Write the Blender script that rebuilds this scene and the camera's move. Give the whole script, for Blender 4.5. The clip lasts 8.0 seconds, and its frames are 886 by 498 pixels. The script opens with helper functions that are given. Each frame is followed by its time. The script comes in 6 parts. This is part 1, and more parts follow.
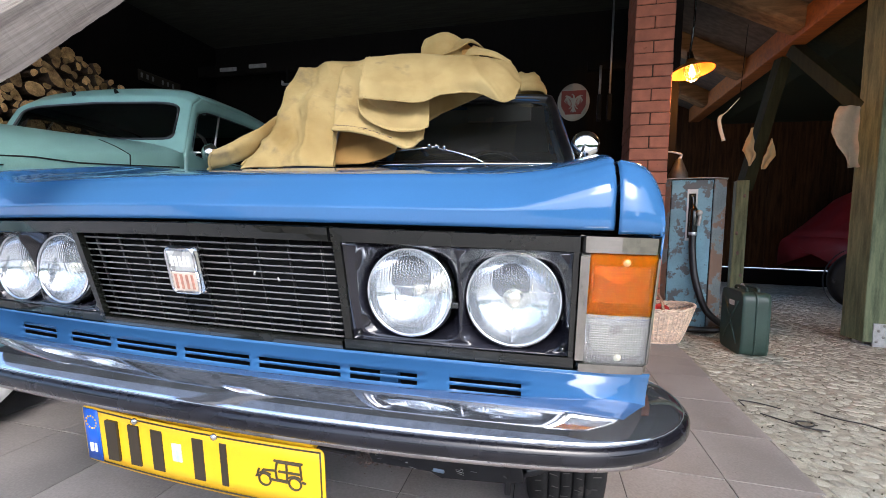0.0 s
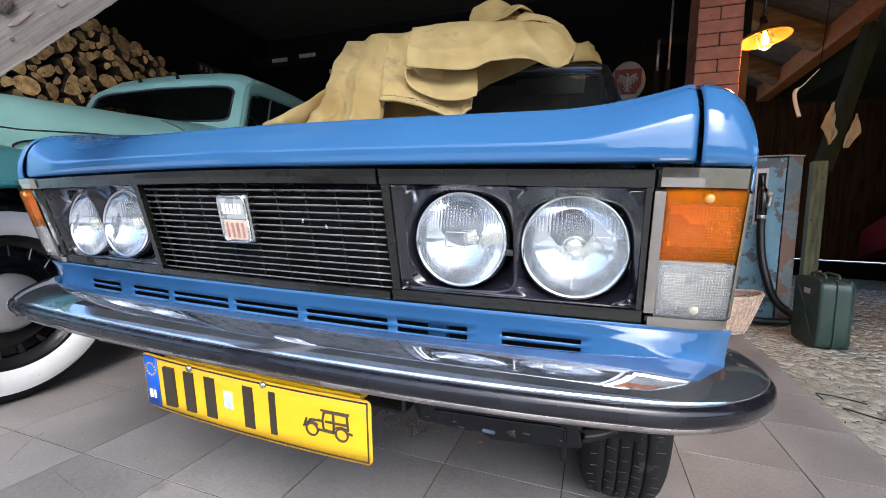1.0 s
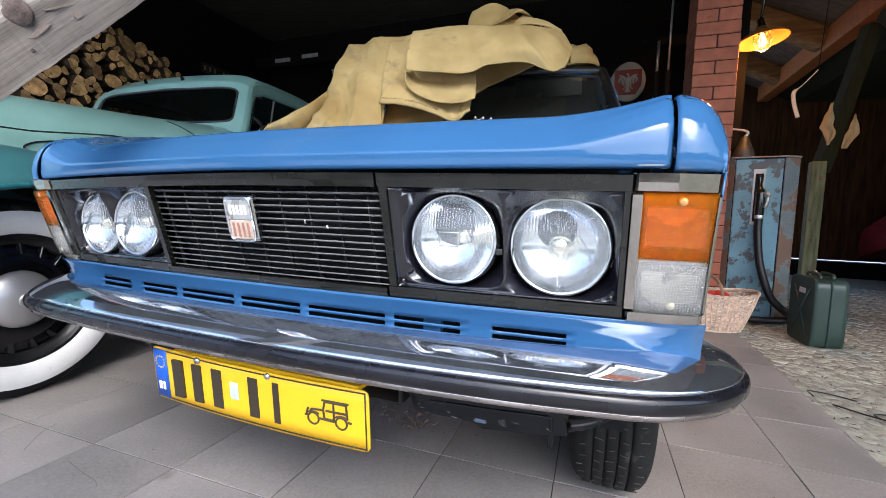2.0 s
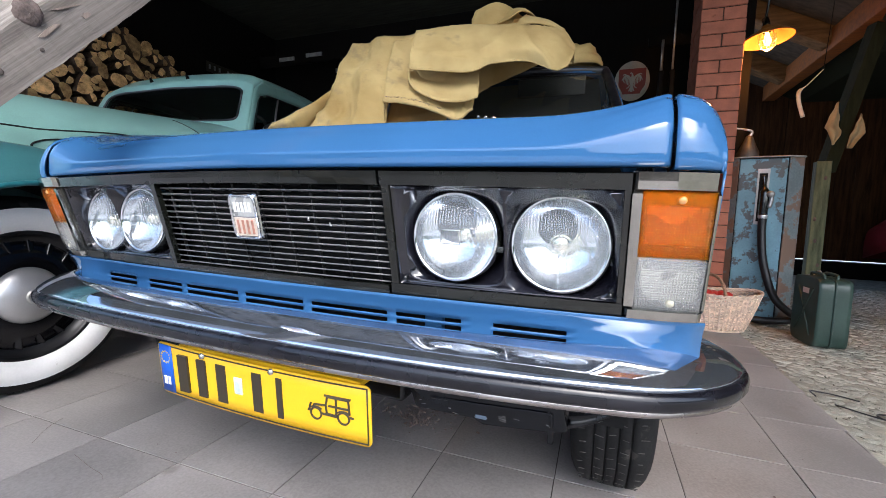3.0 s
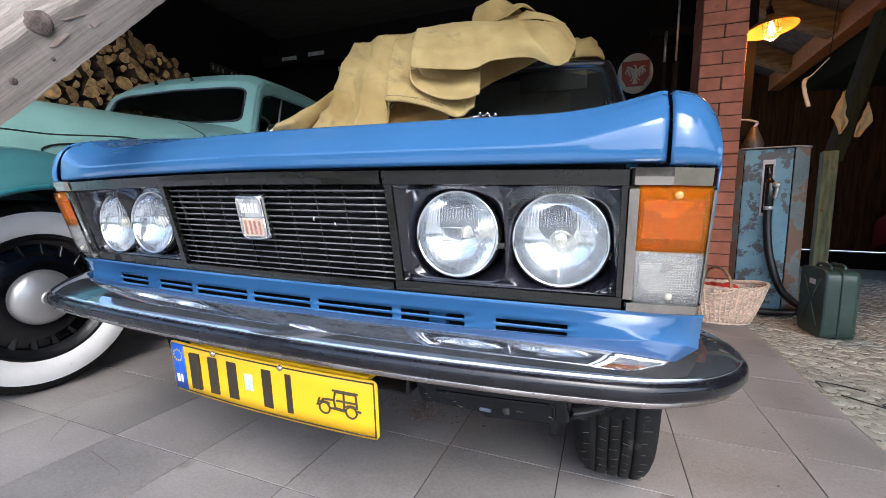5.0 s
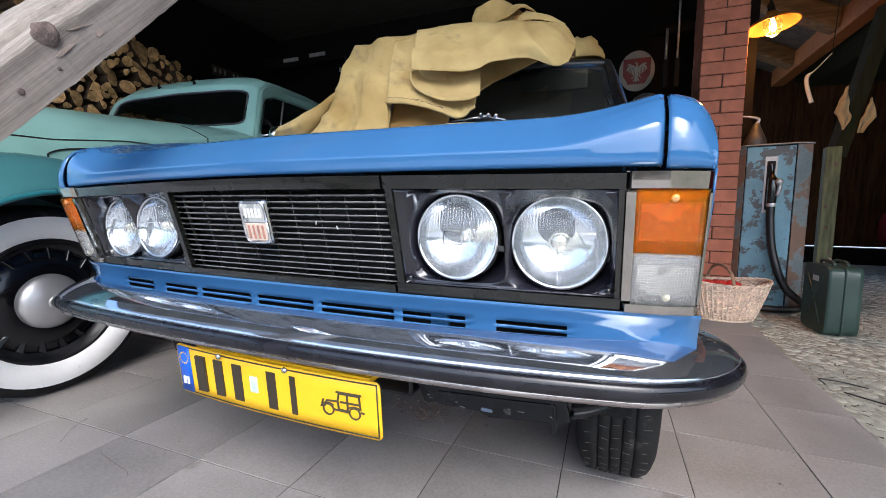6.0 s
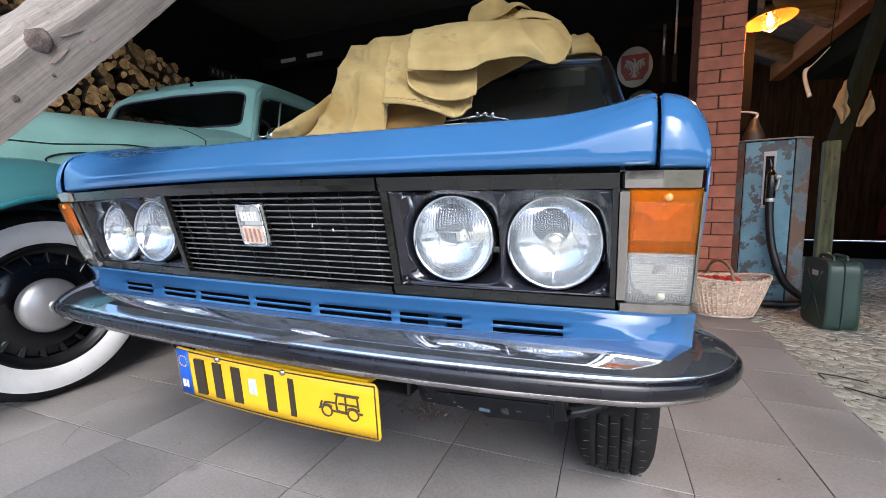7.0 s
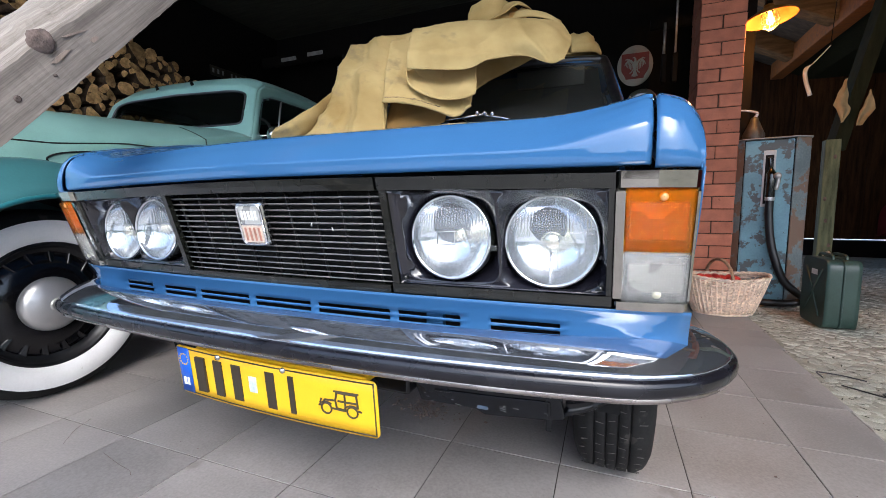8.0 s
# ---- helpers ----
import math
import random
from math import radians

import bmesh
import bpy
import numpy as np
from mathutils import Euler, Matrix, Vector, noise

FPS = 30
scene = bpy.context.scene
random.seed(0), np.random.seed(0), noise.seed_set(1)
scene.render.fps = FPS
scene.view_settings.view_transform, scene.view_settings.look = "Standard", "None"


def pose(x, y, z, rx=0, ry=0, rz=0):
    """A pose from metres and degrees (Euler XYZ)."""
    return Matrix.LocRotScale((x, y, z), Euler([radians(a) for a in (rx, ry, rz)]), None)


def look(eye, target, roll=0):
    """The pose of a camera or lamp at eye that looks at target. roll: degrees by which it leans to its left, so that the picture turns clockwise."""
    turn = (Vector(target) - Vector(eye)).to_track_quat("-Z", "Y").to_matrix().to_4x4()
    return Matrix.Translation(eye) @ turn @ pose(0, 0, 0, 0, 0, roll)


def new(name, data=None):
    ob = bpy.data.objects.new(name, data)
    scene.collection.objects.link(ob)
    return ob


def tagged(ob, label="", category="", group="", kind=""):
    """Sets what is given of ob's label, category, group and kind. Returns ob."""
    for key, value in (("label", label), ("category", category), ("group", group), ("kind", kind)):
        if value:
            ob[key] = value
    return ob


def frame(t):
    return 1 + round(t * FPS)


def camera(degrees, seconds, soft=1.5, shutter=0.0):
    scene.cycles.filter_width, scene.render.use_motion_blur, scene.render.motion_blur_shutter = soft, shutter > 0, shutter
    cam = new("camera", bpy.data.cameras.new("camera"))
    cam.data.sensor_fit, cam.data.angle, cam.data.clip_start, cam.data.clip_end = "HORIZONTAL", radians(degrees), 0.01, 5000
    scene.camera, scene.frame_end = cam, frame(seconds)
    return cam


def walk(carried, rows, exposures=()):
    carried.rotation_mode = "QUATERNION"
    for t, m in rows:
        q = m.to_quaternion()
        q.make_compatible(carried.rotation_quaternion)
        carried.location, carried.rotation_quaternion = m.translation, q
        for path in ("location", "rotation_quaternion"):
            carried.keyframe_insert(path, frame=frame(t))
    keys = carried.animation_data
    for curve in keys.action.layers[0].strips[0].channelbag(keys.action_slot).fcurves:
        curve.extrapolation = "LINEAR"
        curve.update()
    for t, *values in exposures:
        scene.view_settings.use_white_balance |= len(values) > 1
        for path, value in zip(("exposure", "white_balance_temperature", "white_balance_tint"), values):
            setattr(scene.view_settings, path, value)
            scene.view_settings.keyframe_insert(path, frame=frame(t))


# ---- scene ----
cam = camera(93.1, 8.0, soft=0.35)
PATH = [
    (0, (0.604, 0.298, 0.736), (0.092, 2.228, 0.616), 1.5),
    (0.5, (0.572, 0.333, 0.682), (-0.063, 2.225, 0.539), 1.7),
    (1, (0.582, 0.328, 0.66), (-0.122, 2.193, 0.5), 1.7),
    (1.5, (0.6, 0.306, 0.664), (-0.111, 2.168, 0.499), 1.8),
    (3, (0.613, 0.291, 0.662), (-0.114, 2.147, 0.492), 2.0),
    (3.5, (0.619, 0.283, 0.659), (-0.115, 2.135, 0.483), 2.1),
    (4, (0.622, 0.279, 0.663), (-0.116, 2.129, 0.483), 1.9),
    (4.5, (0.621, 0.281, 0.663), (-0.121, 2.129, 0.478), 1.4),
    (6, (0.63, 0.272, 0.673), (-0.132, 2.111, 0.479), 0.5),
    (6.5, (0.632, 0.273, 0.675), (-0.132, 2.111, 0.476), 0.1),
    (7, (0.638, 0.274, 0.678), (-0.126, 2.111, 0.476), -0.2),
    (7.5, (0.642, 0.274, 0.679), (-0.122, 2.112, 0.478), -0.3),
    (8, (0.644, 0.27, 0.679), (-0.122, 2.105, 0.471), -0.2),
]
walk(cam, [(t, look(eye, target, roll)) for t, eye, target, roll in PATH], [(0.0, 1.92, 5850, 10.5), (0.5, 1.78, 5800, 10), (1.0, 1.75, 5760, 9.5), (8.0, 1.72, 5760, 9)])

# ---- world and light ----
world = bpy.data.worlds.new("overcast")
scene.world = world
world.use_nodes = True
wn = world.node_tree
sky = wn.nodes.new("ShaderNodeTexSky")
sky.sky_type, sky.sun_disc = "NISHITA", False
sky.sun_elevation, sky.sun_rotation = radians(46), radians(151)
sky.air_density, sky.dust_density, sky.ozone_density = 1.0, 4.0, 1.0
wn.links.new(sky.outputs[0], wn.nodes["Background"].inputs[0])
wn.nodes["Background"].inputs[1].default_value = 0.15
sun = new("sun", bpy.data.lights.new("sun", "SUN"))
sun.data.energy, sun.data.angle, sun.data.color = 0.36, radians(30), (1.0, 0.98, 0.96)
sun.matrix_world = look((2.4, -4.1, 6.0), (-0.4, 1.0, 0.5))


# ---- materials ----
def mat(name, base, rough=0.5, metal=0.0, spread=0.15, scale=8.0, fine=120.0, bump=0.1, wear=None, coat=0.0, tex="noise", stretch=(1, 1, 1), per=0.0, alt=None, spec=0.5, grain=0.35, blur=0.03):
    """A surface: base colour varied at two scales, with fine relief. wear: (colour, share, scale), with edges as soft as blur; alt: second colour for the grain; per: spread between pieces."""
    m = bpy.data.materials.new(name)
    m.use_nodes = True
    t = m.node_tree
    n, ln = t.nodes, t.links
    p = n["Principled BSDF"]
    p.inputs["Metallic"].default_value = metal
    p.inputs["Specular IOR Level"].default_value = spec
    p.inputs["Coat Weight"].default_value = coat
    p.inputs["Coat Roughness"].default_value = 0.04
    co = n.new("ShaderNodeTexCoord")
    mp = n.new("ShaderNodeMapping")
    mp.inputs["Scale"].default_value = stretch
    ln.new(co.outputs["Object"], mp.inputs[0])
    src = mp.outputs[0]
    if per:
        oi = n.new("ShaderNodeObjectInfo")
        ad = n.new("ShaderNodeVectorMath")
        ad.operation = "MULTIPLY_ADD"
        ad.inputs[1].default_value = (37, 19, 11)
        ln.new(oi.outputs["Random"], ad.inputs[0])
        ln.new(mp.outputs[0], ad.inputs[2])
        src = ad.outputs[0]
    a = n.new("ShaderNodeTexNoise")
    a.inputs["Scale"].default_value, a.inputs["Detail"].default_value = scale, 6
    b = n.new("ShaderNodeTexNoise")
    b.inputs["Scale"].default_value, b.inputs["Detail"].default_value = fine, 4
    for q in (a, b):
        ln.new(src, q.inputs["Vector"])
    mx = n.new("ShaderNodeMath")
    mx.operation = "MULTIPLY_ADD"
    mx.inputs[1].default_value = grain
    ln.new(b.outputs[0], mx.inputs[0])
    ln.new(a.outputs[0], mx.inputs[2])
    r = n.new("ShaderNodeValToRGB")
    lo = [c * (1 - spread) for c in base[:3]]
    hi = [min(1.0, c * (1 + spread)) for c in (alt or base)[:3]]
    r.color_ramp.elements[0].position, r.color_ramp.elements[1].position = 0.325 + 0.5 * grain, 0.675 + 0.5 * grain
    r.color_ramp.elements[0].color, r.color_ramp.elements[1].color = (*lo, 1), (*hi, 1)
    ln.new(mx.outputs[0], r.inputs[0])
    col = r.outputs[0]
    if per:
        hs = n.new("ShaderNodeHueSaturation")
        mr = n.new("ShaderNodeMapRange")
        mr.inputs[3].default_value, mr.inputs[4].default_value = 1 - per, 1 + per
        ln.new(oi.outputs["Random"], mr.inputs[0])
        ln.new(mr.outputs[0], hs.inputs["Value"])
        ln.new(col, hs.inputs["Color"])
        col = hs.outputs[0]
    rg = n.new("ShaderNodeMapRange")
    rg.inputs[1].default_value, rg.inputs[2].default_value = 0.35, 0.65
    rg.inputs[3].default_value, rg.inputs[4].default_value = max(0.0, rough - 0.06), min(1.0, rough + 0.08)
    ln.new(a.outputs[0], rg.inputs[0])
    ln.new(rg.outputs[0], p.inputs["Roughness"])
    if wear:
        w = n.new("ShaderNodeTexNoise")
        w.inputs["Scale"].default_value, w.inputs["Detail"].default_value, w.inputs["Roughness"].default_value = wear[2], 9, 0.65
        ln.new(src, w.inputs["Vector"])
        wr = n.new("ShaderNodeMapRange")
        wr.inputs[1].default_value, wr.inputs[2].default_value = 0.735 - blur / 2 - wear[1] * 0.5, 0.735 + blur / 2 - wear[1] * 0.5
        ln.new(w.outputs[0], wr.inputs[0])
        mc = n.new("ShaderNodeMix")
        mc.data_type = "RGBA"
        ln.new(wr.outputs[0], mc.inputs[0])
        ln.new(col, mc.inputs[6])
        mc.inputs[7].default_value = (*wear[0], 1)
        col = mc.outputs[2]
    ln.new(col, p.inputs["Base Color"])
    if bump:
        bp = n.new("ShaderNodeBump")
        bp.inputs["Strength"].default_value, bp.inputs["Distance"].default_value = bump, 0.004
        ln.new(mx.outputs[0], bp.inputs["Height"])
        ln.new(bp.outputs[0], p.inputs["Normal"])
    return m


def glass(name, tint=(0.9, 0.93, 0.92), base=0.04, rough=0.0, dust=0.0):
    """A thin pane: clear, with gloss by the angle; dust: the share of light that settled dust scatters."""
    m = bpy.data.materials.new(name)
    m.use_nodes = True
    n, ln = m.node_tree.nodes, m.node_tree.links
    n.remove(n["Principled BSDF"])
    tr, gl, mx, fr = (n.new(k) for k in ("ShaderNodeBsdfTransparent", "ShaderNodeBsdfGlossy", "ShaderNodeMixShader", "ShaderNodeFresnel"))
    tr.inputs[0].default_value = (*tint, 1)
    gl.inputs["Roughness"].default_value = rough
    fr.inputs[0].default_value = 1.5 + base
    ln.new(fr.outputs[0], mx.inputs[0])
    ln.new(tr.outputs[0], mx.inputs[1])
    ln.new(gl.outputs[0], mx.inputs[2])
    film, md, ns, mr = (n.new(k) for k in ("ShaderNodeBsdfDiffuse", "ShaderNodeMixShader", "ShaderNodeTexNoise", "ShaderNodeMapRange"))
    film.inputs[0].default_value = (0.62, 0.64, 0.58, 1)
    ns.inputs["Scale"].default_value, ns.inputs["Detail"].default_value = 3.0, 5
    mr.inputs[1].default_value, mr.inputs[2].default_value = 0.3, 0.7
    mr.inputs[3].default_value, mr.inputs[4].default_value = 0.4 * dust, 1.6 * dust
    ln.new(ns.outputs[0], mr.inputs[0])
    ln.new(mr.outputs[0], md.inputs[0])
    ln.new(mx.outputs[0], md.inputs[1])
    ln.new(film.outputs[0], md.inputs[2])
    ln.new(md.outputs[0], n["Material Output"].inputs[0])
    return m


def pressed(name, tint, rough, ribs, depth, grid=False, clear=0.93):
    """Moulded lens glass or plastic with ribs that scatter what is behind it."""
    m = bpy.data.materials.new(name)
    m.use_nodes = True
    n, ln = m.node_tree.nodes, m.node_tree.links
    p = n["Principled BSDF"]
    p.inputs["Base Color"].default_value = (*tint, 1)
    p.inputs["Roughness"].default_value = rough
    p.inputs["Transmission Weight"].default_value = clear
    p.inputs["IOR"].default_value = 1.3
    co = n.new("ShaderNodeTexCoord")
    w = n.new("ShaderNodeTexWave")
    w.inputs["Scale"].default_value = ribs
    w.inputs["Distortion"].default_value = 0.4
    ln.new(co.outputs["Object"], w.inputs["Vector"])
    h = w.outputs["Fac"]
    if grid:
        v = n.new("ShaderNodeTexWave")
        v.bands_direction = "Z"
        v.inputs["Scale"].default_value = ribs
        ln.new(co.outputs["Object"], v.inputs["Vector"])
        ad = n.new("ShaderNodeMath")
        ln.new(w.outputs["Fac"], ad.inputs[0])
        ln.new(v.outputs["Fac"], ad.inputs[1])
        h = ad.outputs[0]
    bp = n.new("ShaderNodeBump")
    bp.inputs["Strength"].default_value, bp.inputs["Distance"].default_value = depth, 0.003
    ln.new(h, bp.inputs["Height"])
    ln.new(bp.outputs[0], p.inputs["Normal"])
    return m


def lamp_glass(name):
    """Thick headlamp glass: fine upright flutes above, coarse ones below, a plain band with slanted prisms between."""
    m = bpy.data.materials.new(name)
    m.use_nodes = True
    n, ln = m.node_tree.nodes, m.node_tree.links
    n.remove(n["Principled BSDF"])
    rf, gl, df, m1, m2 = (n.new(k) for k in ("ShaderNodeBsdfRefraction", "ShaderNodeBsdfGlossy", "ShaderNodeBsdfDiffuse", "ShaderNodeMixShader", "ShaderNodeMixShader"))
    rf.inputs["IOR"].default_value, rf.inputs["Roughness"].default_value = 1.1, 0.0
    gl.inputs["Roughness"].default_value = 0.02
    df.inputs[0].default_value = (0.86, 0.94, 1.0, 1)
    co, xyz = n.new("ShaderNodeTexCoord"), n.new("ShaderNodeSeparateXYZ")
    ln.new(co.outputs["Object"], xyz.inputs[0])

    def zone(axis, a, b):
        r = n.new("ShaderNodeMapRange")
        r.inputs[1].default_value, r.inputs[2].default_value = a, b
        ln.new(xyz.outputs[axis], r.inputs[0])
        return r.outputs[0]

    def both(op, a, b):
        r = n.new("ShaderNodeMath")
        r.operation = op
        ln.new(a, r.inputs[0])
        ln.new(b, r.inputs[1])
        return r.outputs[0]

    def flutes(scale, turn):
        mp, w = n.new("ShaderNodeMapping"), n.new("ShaderNodeTexWave")
        mp.inputs["Rotation"].default_value = (0, 0, radians(turn))
        w.inputs["Scale"].default_value = scale
        ln.new(co.outputs["Object"], mp.inputs[0])
        ln.new(mp.outputs[0], w.inputs["Vector"])
        return w.outputs["Fac"]

    up = both("MULTIPLY", flutes(62, 0), zone(1, 0.016, 0.019))
    low = both("MULTIPLY", flutes(42, 0), zone(1, -0.012, -0.016))
    fan = both("MULTIPLY", both("MULTIPLY", flutes(48, -24), zone(0, 0.022, 0.025)), both("MULTIPLY", zone(1, 0.016, 0.013), zone(1, -0.03, -0.026)))
    bp = n.new("ShaderNodeBump")
    bp.inputs["Strength"].default_value, bp.inputs["Distance"].default_value = 0.9, 0.0018
    ln.new(both("ADD", both("ADD", up, low), fan), bp.inputs["Height"])
    for q in (rf, gl):
        ln.new(bp.outputs[0], q.inputs["Normal"])
    m1.inputs[0].default_value, m2.inputs[0].default_value = 0.08, 0.14
    ln.new(rf.outputs[0], m1.inputs[1])
    ln.new(gl.outputs[0], m1.inputs[2])
    ln.new(m1.outputs[0], m2.inputs[1])
    ln.new(df.outputs[0], m2.inputs[2])
    ln.new(m2.outputs[0], n["Material Output"].inputs[0])
    return m


def glow(name, colour, strength):
    m = bpy.data.materials.new(name)
    m.use_nodes = True
    p = m.node_tree.nodes["Principled BSDF"]
    p.inputs["Emission Color"].default_value = (*colour, 1)
    p.inputs["Emission Strength"].default_value = strength
    return m


BLUE = mat("blue_enamel", (0.037, 0.115, 0.257), 0.6, spread=0.05, scale=3, fine=400, bump=0.01, coat=1.0, spec=0.0)
CHROME = mat("chrome", (0.78, 0.79, 0.8), 0.05, 1.0, spread=0.08, scale=9, fine=200, bump=0.02)
BUMPER_CHROME = mat("hazed_chrome", (0.62, 0.68, 0.78), 0.025, 0.96, spread=0.16, scale=14, fine=260, bump=0.004, grain=0.6)
BEZEL = mat("dulled_silver", (0.38, 0.37, 0.34), 0.07, 1.0, spread=0.12, scale=18, fine=160, bump=0.03)
LOWER = mat("dull_bumper_edge", (0.4, 0.365, 0.35), 0.25, 1.0, spread=0.2, scale=14, fine=160, bump=0.05)
CHROME_WORN = mat("worn_chrome", (0.62, 0.63, 0.64), 0.12, 1.0, spread=0.2, scale=14, fine=160, bump=0.06)
BLACK_MATT = mat("satin_black_trim", (0.006, 0.0068, 0.005), 0.24, spread=0.3, scale=12, fine=300, bump=0.012, spec=0.4, coat=0.7)
BLACK_GLOSS = mat("gloss_black_plastic", (0.008, 0.008, 0.012), 0.2, spread=0.3, scale=10, fine=200, bump=0.004, coat=0.9, spec=0.3)
STRIP = mat("bumper_rubber", (0.008, 0.008, 0.011), 0.26, spread=0.3, scale=18, fine=240, bump=0.02, coat=0.35, spec=0.3)
# One grille plastic in two tones: ribs dimmed, slats lightened for lit edges.
RIB = mat("grille_plastic_dim", (0.02, 0.02, 0.02), 0.4, spread=0.25, scale=30, fine=200, bump=0.01, spec=0.25)
SLAT = mat("grille_plastic_lit", (0.11, 0.11, 0.108), 0.3, spread=0.25, scale=30, fine=200, bump=0.01)
FIN = mat("gloss_black_wheel_enamel", (0.004, 0.004, 0.005), 0.16, spread=0.2, scale=12, bump=0.02, spec=0.35, coat=0.3)
RUBBER = mat("black_rubber", (0.008, 0.008, 0.009), 0.36, spread=0.3, scale=18, fine=240, bump=0.1)
TYRE = mat("tyre_rubber", (0.014, 0.014, 0.014), 0.75, spread=0.3, scale=14, fine=160, bump=0.2, spec=0.15, wear=((0.035, 0.033, 0.03), 0.2, 9))
SIPE = mat("dusty_sipe", (0.06, 0.057, 0.052), 0.9, spread=0.4, scale=30)
WHITEWALL = mat("whitewall_rubber", (0.72, 0.72, 0.71), 0.5, spread=0.06, scale=8, fine=140, bump=0.05, wear=((0.5, 0.49, 0.45), 0.1, 14))
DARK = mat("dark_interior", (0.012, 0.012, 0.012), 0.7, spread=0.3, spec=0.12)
UNDER = mat("underseal", (0.005, 0.005, 0.0055), 0.75, spread=0.4, scale=20, bump=0.4, wear=((0.018, 0.016, 0.014), 0.12, 12), spec=0.12)
UNDER_GLOSS = mat("black_painted_steel", (0.005, 0.0055, 0.007), 0.22, spread=0.4, scale=16, fine=120, bump=0.1, wear=((0.02, 0.02, 0.02), 0.08, 18), spec=0.3)
AMBER = pressed("amber_lens", (0.86, 0.315, 0.0), 0.05, 85, 0.6, grid=True, clear=0.86)
CLEAR = pressed("clear_lens", (0.9, 0.9, 0.87), 0.08, 85, 0.9, grid=True, clear=0.8)
LAMP_GLASS = lamp_glass("lamp_glass")
REFLECTOR = mat("lamp_reflector", (0.7, 0.735, 0.76), 0.1, 1.0, spread=0.03, bump=0.0)
# Chrome tinted gold to imitate the warm reflection in the lamp's centre.
SHIELD = mat("warm_tinted_chrome", (0.8, 0.74, 0.55), 0.16, 1.0, spread=0.1, scale=60, bump=0.03)
CLEAR_BACK = mat("pale_reflector", (0.55, 0.55, 0.53), 0.3, 0.6, spread=0.05, scale=20)
AMBER_BACK = mat("amber_reflector", (0.56, 0.25, 0.01), 0.3, 0.45, spread=0.1)
PANE = glass("window_glass", (0.52, 0.55, 0.53))
PANE_DUSTY = glass("dusty_window_glass", (0.82, 0.85, 0.82), dust=0.03)
PLATE_YELLOW = mat("plate_yellow", (0.74, 0.435, 0.006), 0.4, spread=0.04, scale=6, fine=300, bump=0.01)
PLATE_BLUE = mat("plate_blue", (0.01, 0.09, 0.5), 0.4, spread=0.05, bump=0.01)
PLATE_BLACK = mat("plate_black", (0.03, 0.022, 0.012), 0.5, spread=0.1, bump=0.02)
PLATE_WHITE = mat("plate_white", (0.75, 0.75, 0.72), 0.4, spread=0.05, bump=0.02)
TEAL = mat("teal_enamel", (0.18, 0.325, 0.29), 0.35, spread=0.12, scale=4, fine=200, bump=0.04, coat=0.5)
# Teal enamel darkened to carry the dark reflection on the front wings.
TEAL_WING = mat("teal_darkened_enamel", (0.04, 0.13, 0.14), 0.3, spread=0.12, scale=4, bump=0.02, coat=1.0)
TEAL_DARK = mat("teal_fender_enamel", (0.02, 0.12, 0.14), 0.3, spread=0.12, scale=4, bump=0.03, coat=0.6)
CANVAS = mat("canvas", (0.39, 0.258, 0.09), 0.9, spread=0.18, scale=3.5, fine=420, grain=0.16, bump=0.25, wear=((0.24, 0.185, 0.11), 0.2, 4.5), blur=0.13, spec=0.1, alt=(0.485, 0.365, 0.158))
# Canvas recoloured deeper orange, putting shade into its folds and openings.
CANVAS_IN = mat("canvas_shade_tone", (0.42, 0.24, 0.07), 0.9, spread=0.15, scale=6, fine=420, bump=0.3)
TILE = mat("floor_tile", (0.196, 0.182, 0.174), 0.48, spread=0.13, scale=2.6, fine=150, bump=0.09, grain=0.45, per=0.012, blur=0.1, alt=(0.25, 0.23, 0.219), wear=((0.17, 0.153, 0.142), 0.16, 4.2))
GROUT = mat("grout", (0.06, 0.055, 0.05), 0.9, spread=0.25, scale=30, bump=0.3, spec=0.12)
COBBLE = mat("cobblestone", (0.345, 0.338, 0.285), 0.85, spread=0.3, scale=34, fine=150, bump=0.7, per=0.1, spec=0.2)
SAND = mat("sandy_mortar", (0.29, 0.28, 0.23), 0.95, spread=0.3, scale=20, fine=170, bump=0.8, wear=((0.08, 0.075, 0.06), 0.22, 26), spec=0.1)
GRAVEL = mat("yard_gravel", (0.45, 0.44, 0.42), 0.95, spread=0.3, scale=3, fine=60, bump=0.8)
BRICK = mat("red_brick", (0.4, 0.138, 0.08), 0.85, spread=0.16, scale=14, fine=140, bump=0.5, per=0.09, wear=((0.26, 0.09, 0.05), 0.12, 9))
MORTAR = mat("mortar", (0.07, 0.038, 0.027), 0.95, spread=0.3, scale=30, bump=0.4, spec=0.12)
WOOD_GREY = mat("weathered_timber", (0.178, 0.155, 0.135), 0.85, spread=0.2, scale=7, fine=60, bump=0.4, stretch=(8, 8, 0.22), alt=(0.235, 0.213, 0.185), wear=((0.11, 0.09, 0.074), 0.15, 4), blur=0.08, grain=0.45, spec=0.2)
WOOD_RAW = mat("split_wood", (0.25, 0.2, 0.165), 0.8, spread=0.25, scale=8, fine=60, bump=0.4, stretch=(5, 5, 1))
KNOT = mat("knot_wood", (0.13, 0.095, 0.08), 0.85, spread=0.35, scale=30, fine=120, bump=0.7)
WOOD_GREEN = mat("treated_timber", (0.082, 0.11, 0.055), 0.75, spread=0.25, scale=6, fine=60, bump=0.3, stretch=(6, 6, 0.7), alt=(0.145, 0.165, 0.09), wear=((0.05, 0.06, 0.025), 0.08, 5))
WOOD_BROWN = mat("dark_planks", (0.05, 0.025, 0.011), 0.8, spread=0.5, scale=5, fine=50, bump=0.4, stretch=(6, 6, 0.6), per=0.25, spec=0.12)
